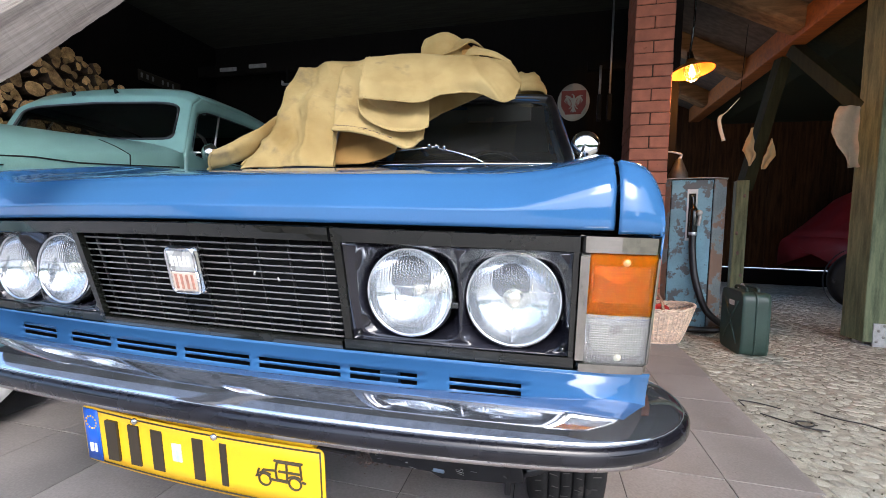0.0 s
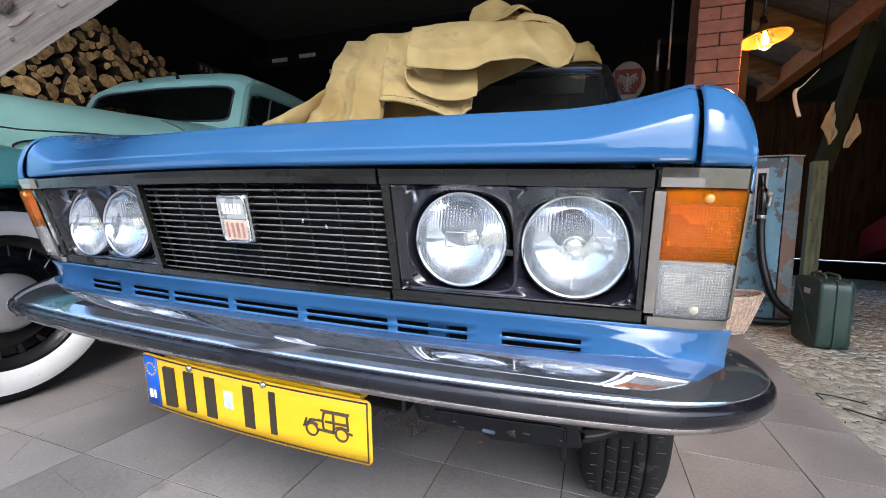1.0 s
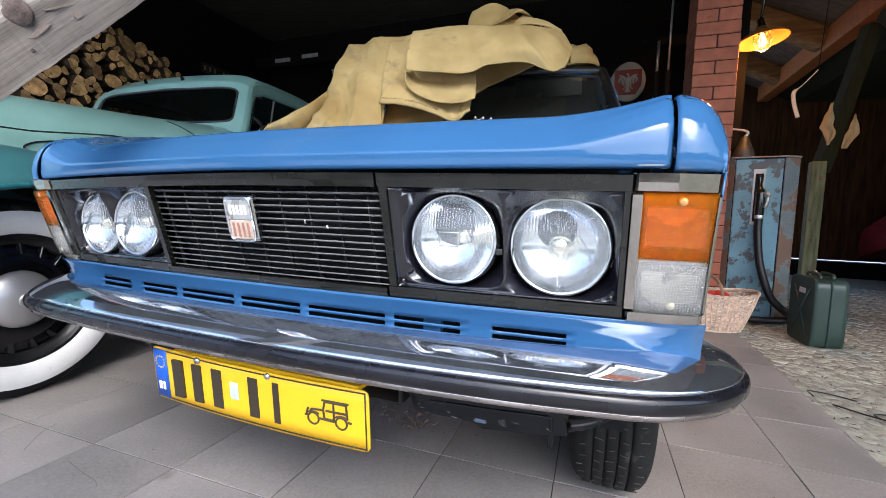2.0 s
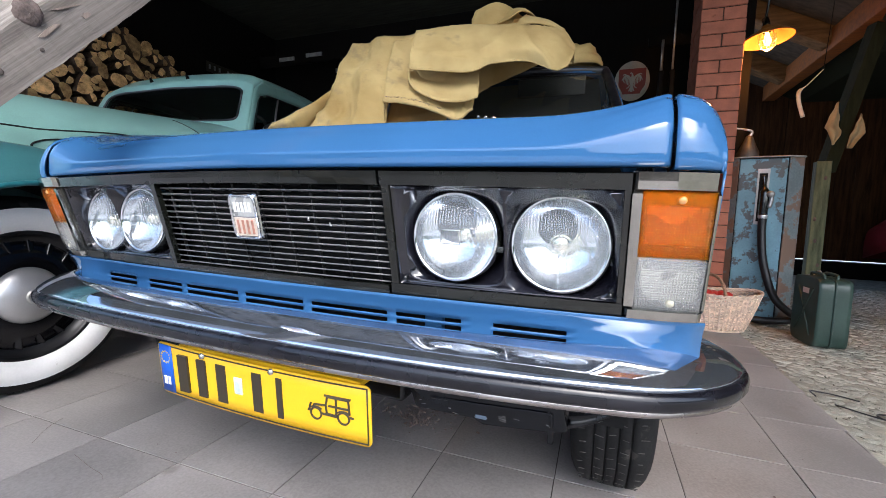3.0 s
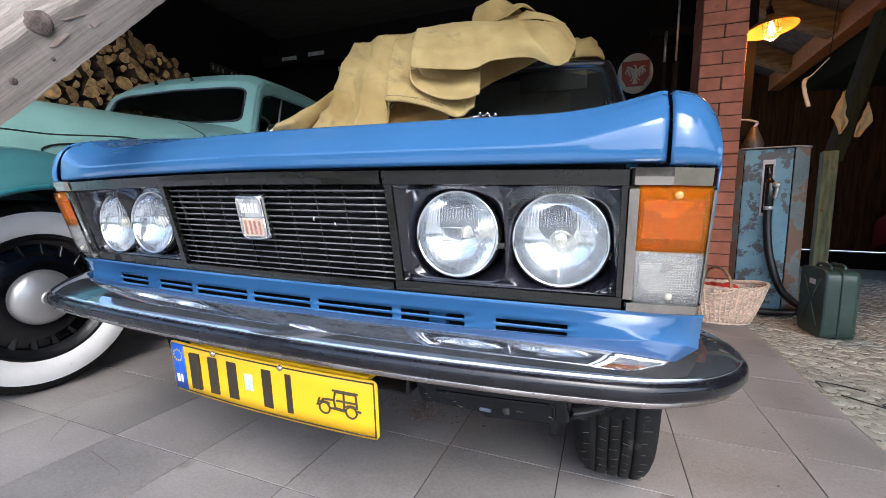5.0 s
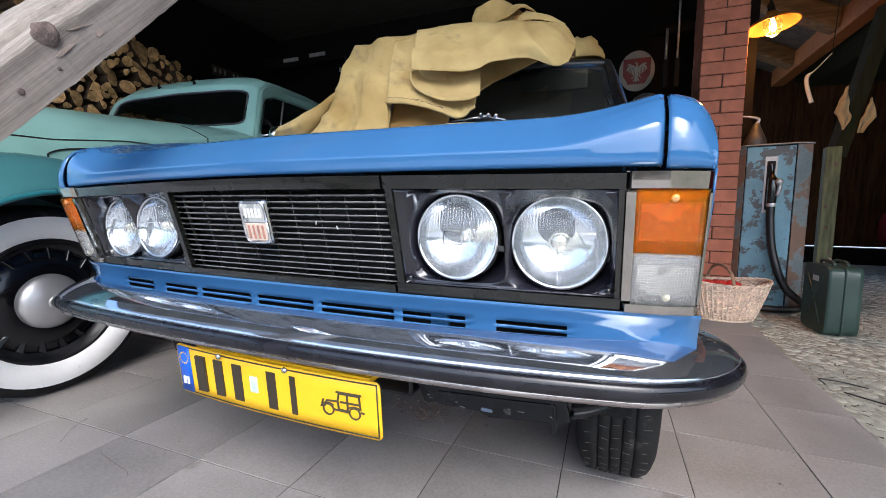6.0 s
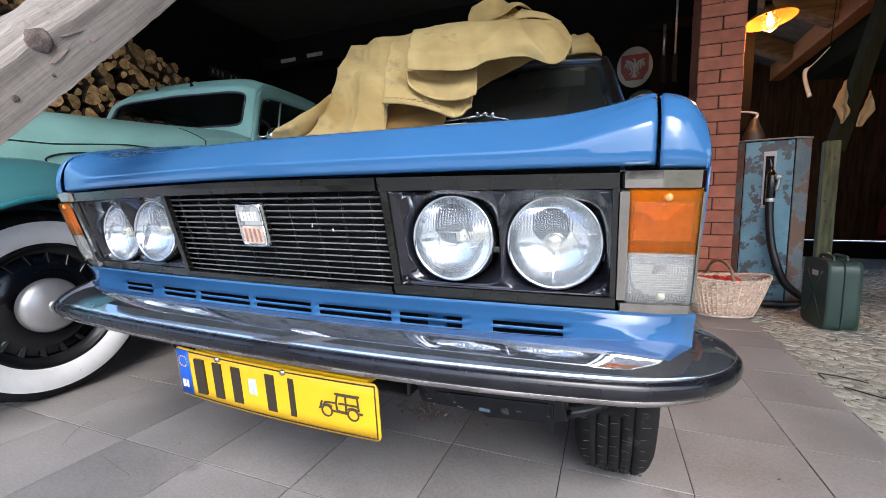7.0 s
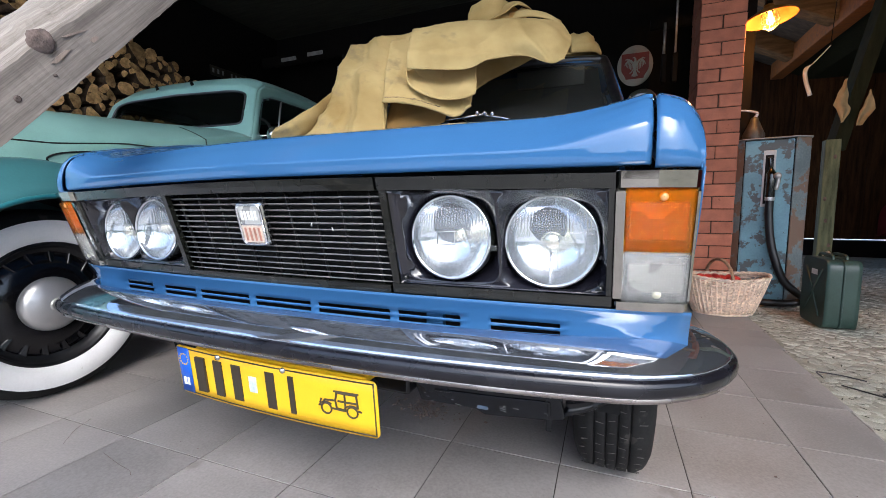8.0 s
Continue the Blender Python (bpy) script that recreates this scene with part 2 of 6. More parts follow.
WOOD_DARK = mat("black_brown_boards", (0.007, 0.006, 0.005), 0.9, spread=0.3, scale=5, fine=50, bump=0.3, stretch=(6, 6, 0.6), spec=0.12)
WOOD_CEIL = mat("dark_ceiling_boards", (0.05, 0.05, 0.038), 0.85, spread=0.3, scale=5, fine=50, bump=0.3, stretch=(0.6, 6, 6), spec=0.12)
KNOT_GREY = mat("grey_knot", (0.1, 0.076, 0.066), 0.9, spread=0.35, scale=40, fine=160, bump=0.9)
# Beam timber tinted orange with the hanging lamp's warm light.
WOOD_ORANGE = mat("lamp_warmed_timber", (0.28, 0.1, 0.03), 0.6, spread=0.25, scale=5, fine=60, bump=0.2, stretch=(0.7, 6, 6), spec=0.12)
CEILING = mat("ceiling_boards", (0.1, 0.08, 0.058), 0.8, spread=0.3, scale=4, fine=60, bump=0.2, stretch=(0.7, 6, 6), spec=0.12)
WOOD_RAFTER = mat("brown_rafter_wood", (0.2, 0.115, 0.05), 0.7, spread=0.35, scale=5, fine=50, bump=0.3, stretch=(0.7, 6, 6), spec=0.12)
BARK = mat("bark", (0.09, 0.06, 0.04), 0.9, spread=0.4, scale=25, bump=0.8, spec=0.12)
CUT = mat("cut_log_end", (0.36, 0.19, 0.065), 0.85, spread=0.35, scale=18, fine=90, bump=0.6, per=0.45, alt=(0.5, 0.31, 0.13), wear=((0.16, 0.075, 0.03), 0.2, 22))
PUMP_BLUE = mat("flaking_blue_paint", (0.155, 0.29, 0.35), 0.55, spread=0.2, scale=5, fine=90, bump=0.2, wear=((0.085, 0.095, 0.095), 0.4, 8))
PUMP_SIDE = mat("faded_pump_side", (0.16, 0.195, 0.2), 0.6, spread=0.3, scale=5, fine=90, bump=0.2, wear=((0.17, 0.105, 0.07), 0.5, 5))
STEEL = mat("dull_steel", (0.42, 0.42, 0.4), 0.4, 0.8, spread=0.25, scale=20, bump=0.1)
ZINC = mat("zinc_plate", (0.6, 0.61, 0.62), 0.35, 0.7, spread=0.15, scale=30, bump=0.05)
CAN_GREEN = mat("can_green_paint", (0.032, 0.06, 0.048), 0.4, spread=0.2, scale=7, fine=120, bump=0.06, wear=((0.02, 0.03, 0.03), 0.1, 9))
WICKER = mat("wicker", (0.74, 0.57, 0.43), 0.65, spread=0.3, scale=30, fine=160, bump=0.2, per=0.1)
RED_PAINT = mat("red_enamel", (0.13, 0.008, 0.009), 0.5, spread=0.15, scale=4, bump=0.03, spec=0.2)
RAG = mat("yellow_rag", (0.45, 0.36, 0.2), 0.9, spread=0.15, scale=12, bump=0.3)
RAG_PALE = mat("pale_rag", (0.36, 0.275, 0.185), 0.9, spread=0.15, scale=12, bump=0.3)
WHITE_CLOTH = mat("white_plastic", (0.7, 0.7, 0.68), 0.6, spread=0.08, scale=12, bump=0.1)
SIGN_WHITE = mat("sign_white", (0.42, 0.375, 0.31), 0.5, spread=0.1, scale=10, bump=0.05)
SIGN_RED = mat("sign_red", (0.24, 0.035, 0.025), 0.5, spread=0.15, scale=10, bump=0.05)
APPLE = mat("red_fruit", (0.5, 0.03, 0.02), 0.35, spread=0.2, scale=14, bump=0.03)
# Enamel coloured orange so the lamp shade carries the bulb's glow.
SHADE = mat("glow_tinted_enamel", (0.3, 0.1, 0.012), 0.4, 0.0, spread=0.05, bump=0.02)
# Timber darkened to put shade into the knee braces and outer roof boards.
WOOD_SHADE = mat("shaded_timber", (0.025, 0.028, 0.015), 0.8, spread=0.3, scale=6, fine=60, bump=0.3, stretch=(6, 6, 0.7), spec=0.12)
# Pale bluish boards of the unseen eave, coloured for chrome to reflect.
SOFFIT = mat("unseen_soffit_boards", (0.33, 0.37, 0.44), 0.8, spread=0.2, scale=3, fine=40, bump=0.2, stretch=(8, 0.6, 1))
BULB = glow("filament_bulb", (1.0, 0.36, 0.05), 14.0)


# ---- mesh helpers ----
def thing(name, label, category, loc=(0, 0, 0), rz=0.0, group="", kind=""):
    ob = new(name)
    ob.matrix_basis = pose(*loc, 0, 0, rz)
    return tagged(ob, label, category, group, kind)


def part(name, bm, material, parent=None, label="", smooth=True, bevel=0.0, thick=0.0, at=None, toward=None):
    me = bpy.data.meshes.new(name)
    bmesh.ops.recalc_face_normals(bm, faces=bm.faces)
    if toward and sum(f.normal.dot(toward) * f.calc_area() for f in bm.faces) < 0:
        bmesh.ops.reverse_faces(bm, faces=bm.faces)
    bm.to_mesh(me)
    bm.free()
    for one in material if isinstance(material, (list, tuple)) else (material,):
        me.materials.append(one)
    if smooth:
        me.shade_smooth()
    ob = new(name, me)
    ob.parent = parent
    if at is not None:
        ob.matrix_basis = at
    if thick:
        s = ob.modifiers.new("thickness", "SOLIDIFY")
        s.thickness, s.offset = thick, 0.0
    if bevel:
        b = ob.modifiers.new("edges", "BEVEL")
        b.width, b.segments, b.limit_method, b.angle_limit = bevel, 2, "ANGLE", radians(40)
    if smooth and bevel:
        e = ob.modifiers.new("crease", "EDGE_SPLIT")
        e.split_angle = radians(38)
    return tagged(ob, label) if label else ob


def setting(name, bm, material, label, category, bevel=0.0, smooth=False, thick=0.0):
    return tagged(part(name, bm, material, None, "", smooth, bevel, thick), label, category, "", "structure")


def box(x0, x1, y0, y1, z0, z1, bm=None, m=None):
    bm = bm or bmesh.new()
    v = [bm.verts.new((x, y, z)) for z in (z0, z1) for x, y in ((x0, y0), (x1, y0), (x1, y1), (x0, y1))]
    for f in ((3, 2, 1, 0), (4, 5, 6, 7), (0, 1, 5, 4), (1, 2, 6, 5), (2, 3, 7, 6), (3, 0, 4, 7)):
        bm.faces.new([v[i] for i in f])
    if m is not None:
        bmesh.ops.transform(bm, matrix=m, verts=v)
    return bm


def grid(fn, us, vs, bm=None, skip=None, wrap=False):
    """A sheet of quads through fn(u, v); skip(u, v) leaves holes."""
    bm = bm or bmesh.new()
    rows = [[bm.verts.new(fn(u, v)) for v in vs] for u in us]
    nu = len(us)
    for i in range(nu if wrap else nu - 1):
        a, b = rows[i], rows[(i + 1) % nu]
        for j in range(len(vs) - 1):
            if skip and skip((us[i] + us[(i + 1) % nu]) / 2, (vs[j] + vs[j + 1]) / 2):
                continue
            bm.faces.new((a[j], b[j], b[j + 1], a[j + 1]))
    return bm


def prism(foot, z0, z1, bm=None):
    bm = bm or bmesh.new()
    lo = [bm.verts.new((x, y, z0)) for x, y in foot]
    hi = [bm.verts.new((x, y, z1)) for x, y in foot]
    bm.faces.new(lo[::-1])
    bm.faces.new(hi)
    for i in range(len(foot)):
        j = (i + 1) % len(foot)
        bm.faces.new((lo[i], lo[j], hi[j], hi[i]))
    return bm


def span(a, b, n):
    return [a + (b - a) * i / n for i in range(n + 1)]


def lathe(profile, n=32, bm=None, m=None, cap=False):
    """Turns (radius, height) pairs round z."""
    bm = bm or bmesh.new()
    rings = [[bm.verts.new((r * math.cos(2 * math.pi * i / n), r * math.sin(2 * math.pi * i / n), h)) for i in range(n)] for r, h in profile]
    for a, b in zip(rings, rings[1:]):
        for i in range(n):
            bm.faces.new((a[i], a[(i + 1) % n], b[(i + 1) % n], b[i]))
    if cap:
        bm.faces.new(rings[0])
        bm.faces.new(rings[-1])
    if m is not None:
        bmesh.ops.transform(bm, matrix=m, verts=[v for r in rings for v in r])
    return bm


def tube(points, radius, n=8, bm=None, taper=None):
    """A round bar along points; radius may be a function of 0..1."""
    bm = bm or bmesh.new()
    pts = [Vector(p) for p in points]
    rings, side = [], None
    for i, p in enumerate(pts):
        d = (pts[min(i + 1, len(pts) - 1)] - pts[max(i - 1, 0)]).normalized()
        if side is None:
            side = d.cross((0, 0, 1) if abs(d.z) < 0.9 else (1, 0, 0))
        side = (side - d * side.dot(d)).normalized()
        up = d.cross(side)
        r = radius(i / (len(pts) - 1)) if callable(radius) else radius
        rings.append([bm.verts.new(p + (side * math.cos(2 * math.pi * k / n) + up * math.sin(2 * math.pi * k / n)) * r) for k in range(n)])
    for a, b in zip(rings, rings[1:]):
        for k in range(n):
            bm.faces.new((a[k], a[(k + 1) % n], b[(k + 1) % n], b[k]))
    bm.faces.new(rings[0])
    bm.faces.new(rings[-1])
    return bm


def smooth(a, b, x):
    x = min(1.0, max(0.0, (x - a) / (b - a)))
    return x * x * (3 - 2 * x)


def lerp(table, x):
    """Straight lines through (x, value) pairs."""
    for (xa, a), (xb, b) in zip(table, table[1:]):
        if x <= xb:
            k = max(0.0, (x - xa) / (xb - xa))
            return a + (b - a) * k
    return table[-1][1]


def curve(points, n=8):
    """A smooth line through a few points."""
    p = [Vector(q) for q in points]
    p = [p[0] * 2 - p[1]] + p + [p[-1] * 2 - p[-2]]
    out = []
    for i in range(1, len(p) - 2):
        for k in range(n):
            t = k / n
            a, b, c, d = p[i - 1], p[i], p[i + 1], p[i + 2]
            out.append(0.5 * (2 * b + (c - a) * t + (2 * a - 5 * b + 4 * c - d) * t * t + (3 * b - a - 3 * c + d) * t ** 3))
    out.append(p[-2])
    return out


# ---- the large structure ----
setting("ground", grid(lambda u, v: (u, v, -0.06), span(-60, 60, 12), span(-90, 40, 13)), GRAVEL, "pale yard gravel spreading out before the garage", "ground")
setting("floor", box(-4.2, 1.36, -1.2, 5.4, -0.055, -0.002), GROUT, "dark grout bed under the garage's floor tiles", "floor")
setting("cobble_bed", box(1.36, 8.0, -1.2, 9.0, -0.05, -0.0095), SAND, "sandy mortar between worn cobblestones in the side bay", "ground")
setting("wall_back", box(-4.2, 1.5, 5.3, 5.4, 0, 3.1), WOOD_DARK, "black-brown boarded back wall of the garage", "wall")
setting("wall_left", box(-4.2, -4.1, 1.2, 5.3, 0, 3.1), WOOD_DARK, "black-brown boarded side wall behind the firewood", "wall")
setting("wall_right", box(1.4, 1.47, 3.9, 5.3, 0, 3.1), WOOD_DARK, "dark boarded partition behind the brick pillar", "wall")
setting("ceiling", box(-5.5, 1.75, 0.5, 5.4, 3.1, 3.2), WOOD_CEIL, "dark boarded garage ceiling", "ceiling")
# Unseen eave added to limit overhead sky and fill reflections on the nose.
setting("ceiling_eave", box(-5.5, 3.2, -0.5, 0.5, 3.08, 3.2), SOFFIT, "unseen pale boards added as an eave to shape the light", "ceiling")
# Outer roof boards get a darker colour for the shade past the beam.
setting("roof_side_bay_outer", grid(lambda u, v: (u, v, 3.13 - 0.52 * (u - 1.34)) if u < 3 else (u, v, 2.32), [2.5, 2.9, 6.5], [0.45, 7.6]), WOOD_SHADE, "boards under the side bay's outer roof, darkened for shade", "ceiling", thick=0.03)
setting("roof_side_bay", grid(lambda u, v: (u, v, 3.13 - 0.52 * (u - 1.34)), [1.34, 2.5], [0.45, 7.6]), CEILING, "boarded underside of the side bay's roof", "ceiling", thick=0.03)


# ---- blue saloon car ----
car = thing("saloon_car", "light blue 1970s saloon car with black grille and chrome bumper", "car")


def front_y(x, z):
    """The nose: bowed in plan with chamfered corners, leaning forward towards the top."""
    ax = abs(x)
    corner = max(0.0, ax - 0.69) / 0.055
    return 0.937 + 0.027 * (x / 0.64) ** 2 + 0.010 * corner ** 1.2 - 0.285 * (z - 0.517)


def droop(x):
    """How far the upper edge of the nose sinks towards its corners; the car leans a little to one side."""
    return (0.0125 if x < 0 else 0.0035) * (abs(x) / 0.64) ** 1.5


def settle(x, z):
    return z - droop(x) * min(1.0, max(0.0, (z - 0.52) / 0.2))


def flare(x, y):
    return 0.026 * max(0.0, (abs(x) - 0.5) / 0.18) ** 2 * (1.0 if y < 1.3 else max(0.0, 1 - (y - 1.3) / 0.6))


TIGHT = [(0.012, 0.733), (0.0, 0.7345), (-0.0025, 0.738), (-0.0035, 0.7475), (-0.0040, 0.7562), (-0.0036, 0.7580), (-0.0022, 0.7602), (0.0055, 0.7690), (0.0225, 0.7880), (0.045, 0.8085)]
SOFT = [(0.012, 0.733), (0.0, 0.7345), (-0.0025, 0.738), (-0.0032, 0.7455), (-0.0026, 0.7535), (0.0, 0.7630), (0.0050, 0.7740), (0.0120, 0.7850), (0.0260, 0.7985), (0.045, 0.8085)]


def bonnet_surface(u, v):
    """u: across; v: 0 under the lip, 1 the rear edge."""
    x = u
    lean = droop(x) if x < 0 else 0.0
    lead = 0.885 + 0.022 * (x / 0.64) ** 2
    roll = 0.005 * max(0.0, (abs(x) - 0.672) / 0.01) ** 2
    if v < 0.3:
        a = v / 0.3 * (len(TIGHT) - 1)
        i = min(int(a), len(TIGHT) - 2)
        f, k = a - i, smooth(0.54, 0.67, abs(x))
        dy, z = ((TIGHT[i][c] * (1 - f) + TIGHT[i + 1][c] * f) * (1 - k) + (SOFT[i][c] * (1 - f) + SOFT[i + 1][c] * f) * k for c in (0, 1))
        return Vector((x, lead + dy + roll, z - lean + (flare(x, 0.9) - 0.6 * roll) * smooth(0.741, 0.763, z)))
    y = 0.93 + (v - 0.3) / 0.7 * 0.87
    y0 = y + (0.022 * (x / 0.64) ** 2) * (1 - (v - 0.3) / 0.7)
    crown = -0.012 * (x / 0.68) ** 4 * smooth(1.2, 1.7, y) - 0.6 * roll
    return Vector((x, y0, lerp([(0.93, 0.81), (1.0, 0.827), (1.2, 0.86), (1.8, 0.94)], y) + flare(x, y) + crown - lean * smooth(1.8, 1.0, y)))


part("bonnet", grid(bonnet_surface, [-0.682, -0.680, -0.677] + span(-0.673, 0.673, 48) + [0.677, 0.680, 0.682], span(0, 0.3, 36) + span(0.3, 1, 24)[1:]), BLUE, car, "glossy light blue bonnet with flared corners", thick=0.003)


LIP = [(0.012, 0.0), (0.0, 0.02), (-0.0025, 0.1), (-0.0032, 0.2), (-0.0026, 0.33), (0.0002, 0.47), (0.0055, 0.62), (0.0125, 0.76), (0.026, 0.9), (0.045, 1.0)]


def wing_surface(s):
    def fn(w, v):
        """w: 0 at the bonnet gap, 1 the outer edge, 2 down the side; v: 0 under the nose, 1 at the door."""
        u = min(1.0, w)
        ztop = 0.834 - 0.012 * u - 0.024 * u ** 5 - 0.004 * max(0.0, 1 - u / 0.12) ** 2
        tuck = 0.022 * max(0.0, u - 0.15) ** 2 / 0.7
        if v < 0.3:
            a = v / 0.3 * (len(LIP) - 1)
            i = min(int(a), len(LIP) - 2)
            f = a - i
            dy = LIP[i][0] + (LIP[i + 1][0] - LIP[i][0]) * f
            h = LIP[i][1] + (LIP[i + 1][1] - LIP[i][1]) * f
            p = Vector((0.6868 + 0.0572 * u, 0.906 + dy + tuck, 0.729 + (ztop - 0.729) * h))
        else:
            t = (v - 0.3) / 0.7
            wide = lerp([(0, 0.744), (0.06, 0.749), (0.25, 0.764), (0.5, 0.783), (1, 0.80)], t)
            p = Vector((0.6868 + (wide - 0.6868) * u, 0.951 + tuck * (1 - t) + 1.1 * t, ztop + 0.115 * t))
        if w > 1:
            k = w - 1
            p = Vector((p.x + 0.003 * math.sin(math.pi * min(1, k * 2)), p.y, p.z * (1 - k) + 0.727 * k))
        return Vector((s * p.x, p.y, p.z - (droop(-p.x) * smooth(1.8, 1.0, p.y) if s < 0 else 0.0)))
    return fn


for s in (-1, 1):
    part("front_wing", grid(wing_surface(s), span(0, 1, 12) + span(1, 2, 8)[1:], span(0, 0.3, 27) + span(0.3, 1, 16)[1:]), BLUE, car, thick=0.003)

    def side(u, v, s=s):
        z = 0.24 + 0.49 * v + 0.1 * u * v
        y = 1.0 - 0.285 * (z - 0.517) * (1 - u) + 3.855 * u
        x = lerp([(0, 0.75), (0.05, 0.76), (0.13, 0.782), (0.27, 0.8), (0.8, 0.805), (1, 0.76)], u) - 0.04 * (1 - v) ** 2
        return Vector((s * x, y, z))

    part("side_panel", grid(side, span(0, 1, 60), span(0, 1, 12), skip=lambda u, v: (u < 0.05 and v < 0.42) or (0.99 + 3.9 * u - 1.46) ** 2 + (0.24 + 0.49 * v - 0.3) ** 2 < 0.34 ** 2), BLUE, car, thick=0.003)

# lower front panel with seven pairs of louvres
SLOTS = [(-0.56, -0.447), (-0.398, -0.28), (-0.262, -0.105), (-0.085, 0.065), (0.085, 0.25), (0.268, 0.39), (0.445, 0.562)]
xs = sorted({round(q, 4) for a, b in SLOTS for q in (a, b)} | {round(q, 4) for q in span(-0.75, 0.75, 53)})
zs = [0.40, 0.425, 0.447, 0.456, 0.4625, 0.4702, 0.4758, 0.4835, 0.492, 0.503, 0.512, 0.518]


def valance(x, z):
    z = max(z, 0.40 + 0.045 * smooth(0.655, 0.742, abs(x)))
    y = front_y(x, 0.517) + 0.012 * smooth(0.515, 0.47, z) - 0.008 * smooth(0.503, 0.518, z)
    return Vector((x, y, z))


part("front_panel", grid(valance, xs, zs, skip=lambda x, z: any(a < x < b for a, b in SLOTS) and (0.4625 < z < 0.4702 or 0.4758 < z < 0.4835)), BLUE, car, "light blue lower front panel with paired louvres", thick=0.0016)
part("lower_apron", grid(lambda x, z: valance(x, 0.45) + Vector((0, 0.012 + 0.25 * (0.4 - z), z - 0.45)), span(-0.6, 0.6, 20), [0.405, 0.385, 0.36, 0.345]), BLUE, car, thick=0.003)
part("scuttle_trim", tube(curve([(-0.1, 1.885, 0.966), (0.2, 1.88, 0.967), (0.45, 1.9, 0.968), (0.63, 1.95, 0.972)], 6), 0.0045, 6), CHROME, car)
part("louvre_backing", grid(lambda x, z: valance(x, z) + Vector((0, 0.045, 0)), span(-0.7, 0.7, 20), [0.42, 0.5]), UNDER, car)
part("horn_bracket", box(0.31, 0.345, 0.985, 1.01, 0.44, 0.5), BLUE, car, smooth=False, bevel=0.002)

# grille
grille = part("grille", grid(lambda x, z: Vector((x, front_y(x, z) + 0.045, z)), span(-0.27, 0.27, 8), [0.515, 0.73]), DARK, car, "matt black slatted radiator grille")
for i in range(14):
    z = 0.538 + i * 0.01195
    part("slat", grid(lambda x, w, z=z: Vector((x, front_y(x, z) + 0.003 + 0.011 * w, z + 0.0010 * math.cos(w * 3.0))), span(-0.262, 0.262, 10), [0, 0.5, 1]), SLAT, grille, thick=0.0025)
for i in range(9):
    x = -0.24 + i * 0.06
    part("upright_rib", grid(lambda z, w, x=x: Vector((x, front_y(x, z) + 0.0075 + 0.007 * w, z)), [0.53, 0.62, 0.71], [0, 1]), RIB, grille, thick=0.0013)


def trim_strip(x0, x1, z0, z1, out=0.006):
    def fn(u, v):
        x = x0 + (x1 - x0) * u
        z = z0 + (z1 - z0) * v
        return Vector((x, front_y(x, z) - out + 0.02 * (v in (0, 1)), settle(x, z)))
    return grid(fn, span(0, 1, 14), [0, 0.08, 0.5, 0.92, 1])


part("top_trim", trim_strip(-0.264, 0.264, 0.7035, 0.7275), BLACK_MATT, grille, smooth=False, thick=0.002)
part("bottom_trim", trim_strip(-0.264, 0.264, 0.518, 0.534), BLACK_MATT, grille, smooth=False, thick=0.002)
# Black strip laid in the gap below the bonnet lip as its shade.
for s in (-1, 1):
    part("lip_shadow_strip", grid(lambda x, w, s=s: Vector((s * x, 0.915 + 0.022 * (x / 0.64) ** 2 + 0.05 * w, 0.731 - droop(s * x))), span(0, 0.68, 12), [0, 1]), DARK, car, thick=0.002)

# badge on the grille: plain bars stand for the maker's words
badge = part("badge", box(-0.032, 0.032, -0.008, 0.006, -0.043, 0.043), CHROME_WORN, grille, "silver badge with pale red bars", smooth=False, bevel=0.006,
             at=Matrix.Translation((-0.012, front_y(0, 0.645) - 0.014, 0.645)) @ pose(0, 0, 0, 14))
bm = box(-0.026, 0.026, -0.0095, -0.007, 0.0, 0.036)
part("badge_field", bm, mat("badge_silver", (0.5, 0.51, 0.49), 0.3, 0.5, spread=0.15, scale=40, bump=0.03), badge, smooth=False, bevel=0.003)
part("badge_field", box(-0.026, 0.026, -0.0092, -0.007, -0.037, -0.002), mat("badge_cream", (0.55, 0.46, 0.38), 0.4, 0.2, spread=0.15, scale=40, bump=0.03), badge, smooth=False, bevel=0.003)
part("badge_rim", tube([(0.0295 * math.copysign(abs(math.cos(a)) ** 0.28, math.cos(a)), -0.0085, 0.0402 * math.copysign(abs(math.sin(a)) ** 0.28, math.sin(a))) for a in span(0, 2 * math.pi, 48)], 0.0028, 8), CHROME, badge, "bright raised rim")
bm = bmesh.new()
for i in range(4):
    box(-0.0205 + i * 0.0115, -0.0148 + i * 0.0115, -0.0102, -0.007, -0.033, -0.006, bm)
part("badge_bars", bm, mat("badge_red", (0.36, 0.17, 0.12), 0.4, spread=0.25, scale=60, bump=0.02), badge, smooth=False, bevel=0.001)
bm = bmesh.new()
for i in range(5):
    box(-0.0205 + i * 0.0088, -0.0155 + i * 0.0088, -0.0108, -0.008, 0.009, 0.027, bm)
part("badge_letters_bar", bm, mat("badge_white", (0.7, 0.7, 0.68), 0.4, spread=0.1), badge, smooth=False)

for x, z in ((0.157, 0.632), (0.112, 0.640)):
    part("leaf_fleck", grid(lambda u, v, x=x, z=z: Vector((x + 0.0035 * u * (1 - 0.6 * v), front_y(x, z) - 0.001 + 0.002 * u, z + 0.007 * v)) + Vector((0.001 * math.sin(9 * v + x * 50), 0, 0)), [0, 0.5, 1], [0, 0.5, 1]), STEEL, grille, thick=0.0006)
LAMPS = [(0.38, 0.6255), (0.5445, 0.6215)]
